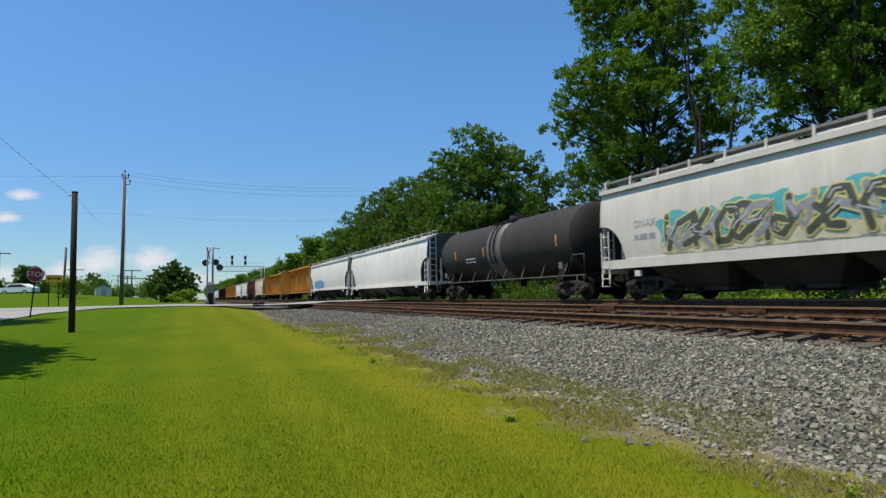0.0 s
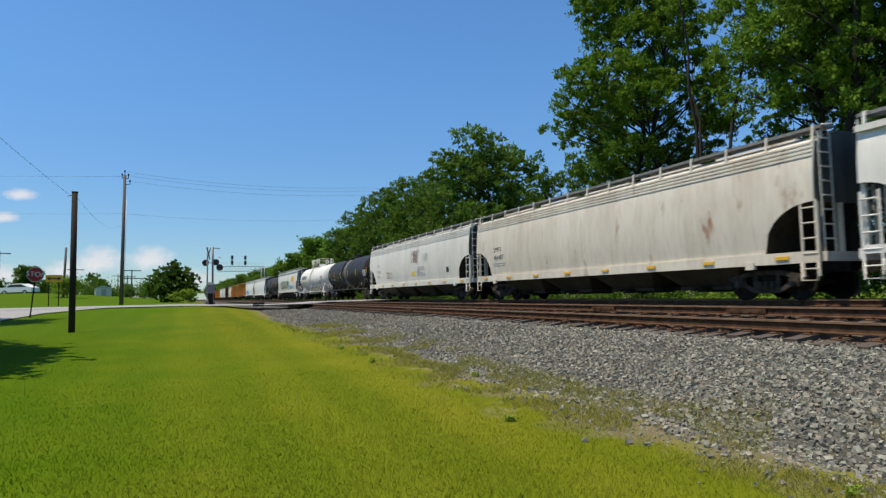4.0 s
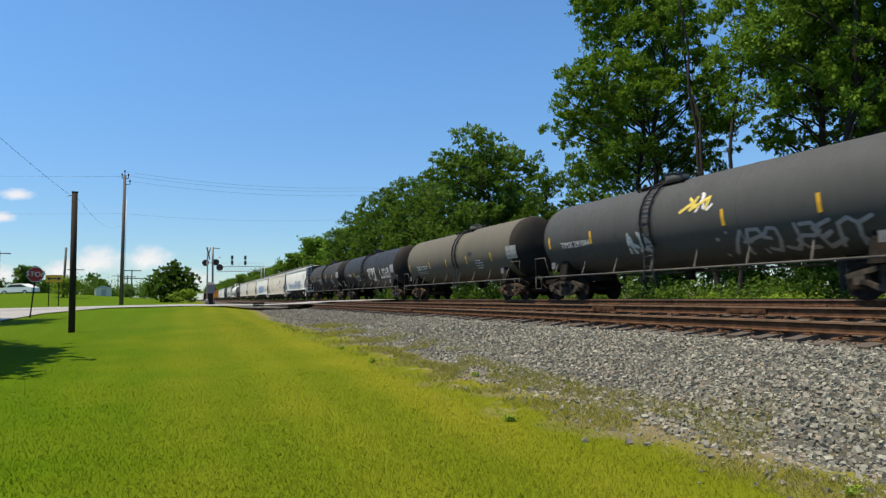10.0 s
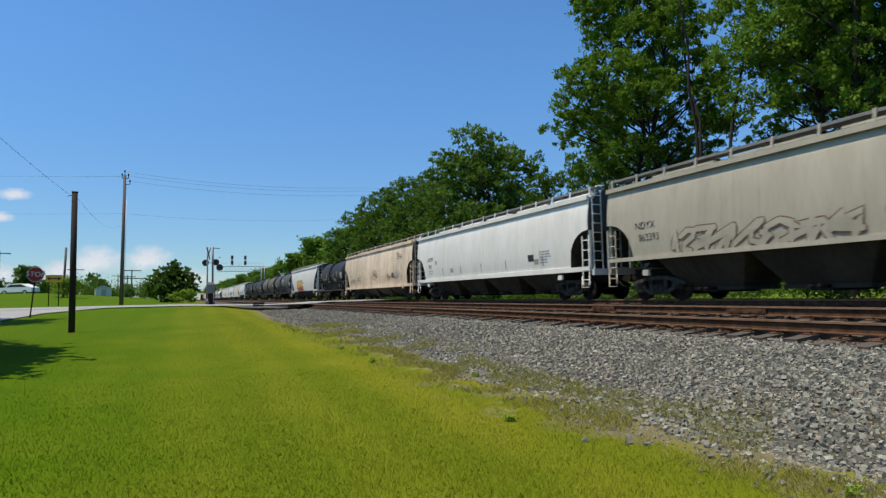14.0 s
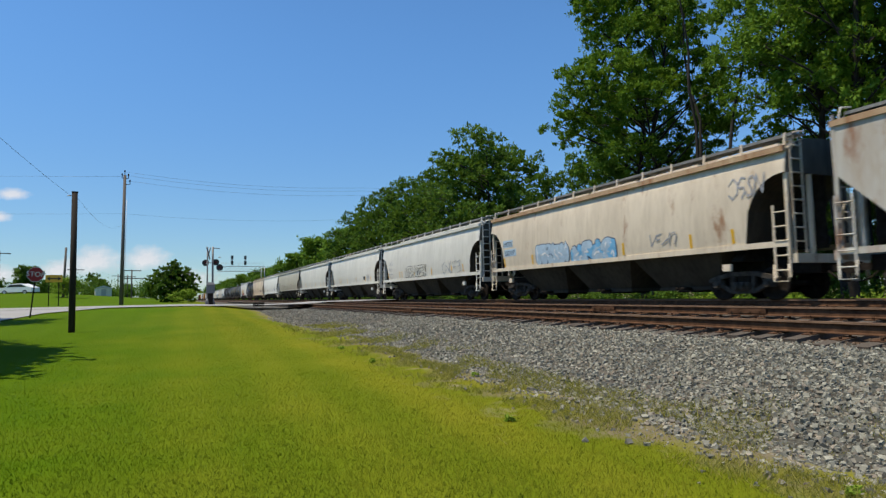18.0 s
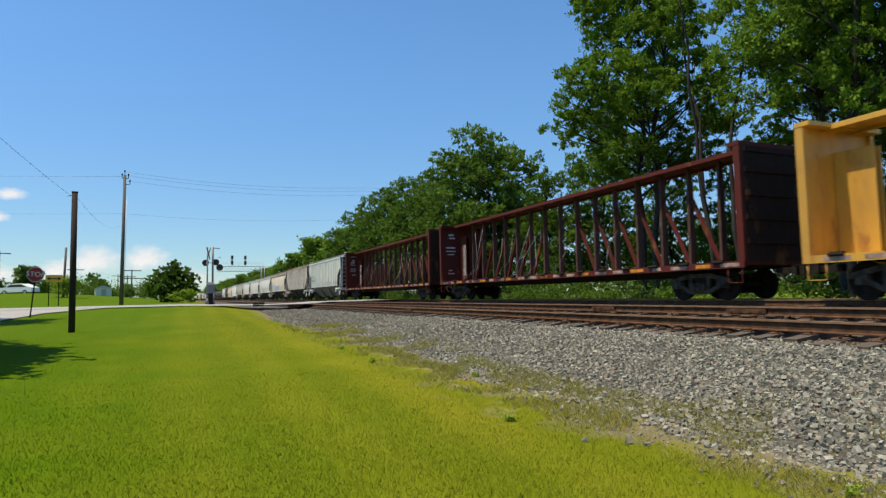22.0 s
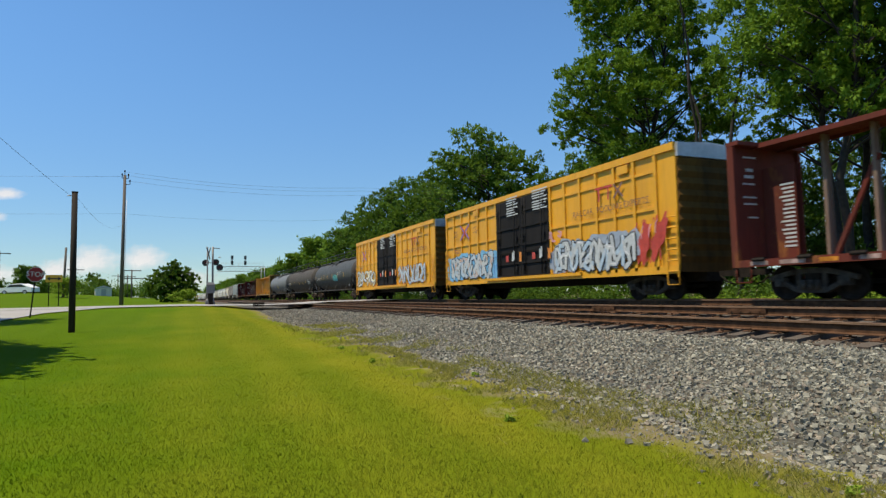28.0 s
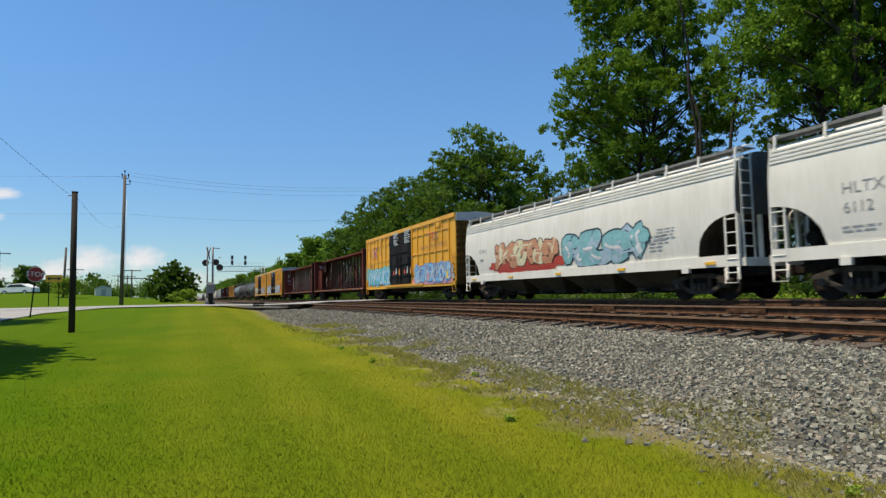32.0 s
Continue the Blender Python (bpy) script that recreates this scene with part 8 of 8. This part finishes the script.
hy = 140 + 50 * hg.random(260)
hh = 1.2 + 2.6 * hg.random(260) ** 1.6
scatter("dark hedge along the far field", "hedge", M_LEAF_DARK, np.stack([hx, hy, 2.5 + hh * 0.6], 1), hh, 36000, 0.28, 9)
shed = thing("shed", "small pale metal shed on the far bank", "shed", at=pose(-14.4, 136.5, 2.55, rz=10))
part("wall", Shape().box(-1.4, 1.4, -1.2, 1.2, -0.3, 1.5), P_LIGHT, shed)
part("roof", Shape().loft([[(-1.6, y, 1.5), (0, y, 2.0), (1.6, y, 1.5)] for y in (-1.35, 1.35)], smooth=False), M_ROOF, shed)
part("door", Shape().box(-0.4, 0.4, -1.23, -1.2, -0.2, 1.3), M_GREY, shed)


def road_vehicle(label, mat, m):
    car = thing("car", label, "car", at=m)
    prof = [(-2.3, 0.35), (-2.35, 0.75), (-2.2, 0.98), (-1.35, 1.05), (-0.75, 1.5), (0.9, 1.55), (1.9, 1.1), (2.3, 1.0), (2.35, 0.4)]
    part("body", Shape().loft([[(px * 1.0, y, pz if abs(y) < 0.8 or pz < 1.2 else pz - 0.03) for px, pz in prof] for y in (-0.88, -0.75, 0.75, 0.88)], smooth=False), mat, car)
    for y in (-0.885, 0.885):
        win = Shape().add([(-1.15, y, 1.06), (-0.68, y, 1.42), (0.85, y, 1.45), (1.6, y, 1.08)], [(0, 1, 2, 3)])
        part("side_window", win, M_GLASS, car)
    for k in (-1, 1):
        for y in (-0.8, 0.8):
            wheel = part("wheel", Shape().tube((k * 1.4, y - 0.11, 0.33), (k * 1.4, y + 0.11, 0.33), 0.33, 16), M_BLACK, car)
            part("rim", Shape().tube((k * 1.4, y - 0.12, 0.33), (k * 1.4, y + 0.12, 0.33), 0.2, 12), M_STEEL, wheel)
    return car


M_GLASS = plain("dark_glass", (0.02, 0.025, 0.03), 0.08, 0, 0.1)
road_vehicle("white estate car parked on the far bank", M_WHITE, pose(-21.0, 101.5, 2.62, rz=-23))

# trees standing beyond the lawn's edge, whose shade falls on it
shade = tree("leafy shade tree standing at the edge of the lawn", 9.0, 83, M_LEAF, 17000, 0.25, 0.33, 0.25, 0.12, 1, "tree", 1.0, 0.6, 0.014, False)
put(shade, -8.0, 14.2, 0.2, 0, 1.08)
again(shade, -8.9, 19.8, 0.4, 80, 0.98)
again(shade, -14.0, 32.0, 0.6, 215, 1.2)


# ---- clouds: soft banks low over the far fields ----
def make_cloud():
    k = Nodes("cloud")
    src = k.n("ShaderNodeTexCoord")
    mp = k.n("ShaderNodeMapping")
    mp.inputs["Location"].default_value, mp.inputs["Scale"].default_value = (-1, -1, 0), (2, 2, 0)
    k.l(src.outputs["UV"], mp.inputs["Vector"])
    ln = k.n("ShaderNodeVectorMath", "LENGTH")
    k.l(mp.outputs[0], ln.inputs[0])
    fall = k.ramp(ln.outputs["Value"], 0.0, 1.0, 0.74, -0.22)
    puff = k.noise(0.011, k.coord((1, 1, 1.5)), 9, 0.62)
    add = k.n("ShaderNodeMath", "ADD")
    k.l(fall, add.inputs[0])
    k.l(puff, add.inputs[1])
    dens = k.ramp(add.outputs[0], 0.58, 1.05, 0.0, 0.85)
    em = k.n("ShaderNodeEmission")
    k.l(k.mix(k.noise(0.01, k.coord(), 6), (0.62, 0.66, 0.74), (0.93, 0.91, 0.92)), em.inputs[0])
    em.inputs[1].default_value = 1.0
    clear = k.n("ShaderNodeBsdfTransparent")
    mixer = k.n("ShaderNodeMixShader")
    k.l(dens, mixer.inputs[0])
    k.l(clear.outputs[0], mixer.inputs[1])
    k.l(em.outputs[0], mixer.inputs[2])
    k.l(mixer.outputs[0], k.out.inputs[0])
    return k.m


M_CLOUD = make_cloud()
CLOUDS = []


def cloud(az, el, wide, high, drift):
    """A soft bank of cloud 2.9 km off, by its bearing and height over the horizon in degrees."""
    me = bpy.data.meshes.new("cloud")
    me.from_pydata([(-wide / 2, 0, -high / 2), (wide / 2, 0, -high / 2), (wide / 2, 0, high / 2), (-wide / 2, 0, high / 2)], [], [(0, 1, 2, 3)])
    uv = me.uv_layers.new(name="uv")
    for i, p in enumerate(((0, 0), (1, 0), (1, 1), (0, 1))):
        uv.data[i].uv = p
    me.materials.append(M_CLOUD)
    ob = tagged(new("cloud", me), "soft white fair-weather cloud low in the sky", "cloud", "clouds", "structure")
    ob.visible_shadow = False
    a, e = radians(az), radians(el)
    far = 2900
    CLOUDS.append((ob, [pose(far * math.sin(a - d) * math.cos(e), far * math.cos(a - d) * math.cos(e), 1.5 + far * math.sin(e), rz=-math.degrees(a - d)) for d in (0, radians(drift))]))
    return ob


cloud(-11.6, 8.4, 190, 75, 1.2)
cloud(-12.6, 6.6, 170, 70, 1.1)
cloud(-17.0, 4.6, 300, 150, 0.9)
cloud(-6.2, 3.4, 330, 190, 0.8)
cloud(-2.4, 3.6, 300, 170, 0.8)
cloud(-8.6, 2.6, 260, 130, 0.8)
cloud(0.5, 1.8, 360, 130, 0.7)
cloud(-13.0, 2.2, 420, 120, 0.7)


def motions():
    """The train rolls away along the far track at an even pace."""
    for car, middle in TRAIN:
        walk(car, [(t, pose(X_FAR, middle + TRAIN_START + SPEED * t, Z_FAR)) for t in (0.0, 8.0, 16.0, 24.0, 32.0)])
    for ob, (first, last) in CLOUDS:
        walk(ob, [(0.0, first), (32.0, last)])


TRAIN_START = -6.2
motions()
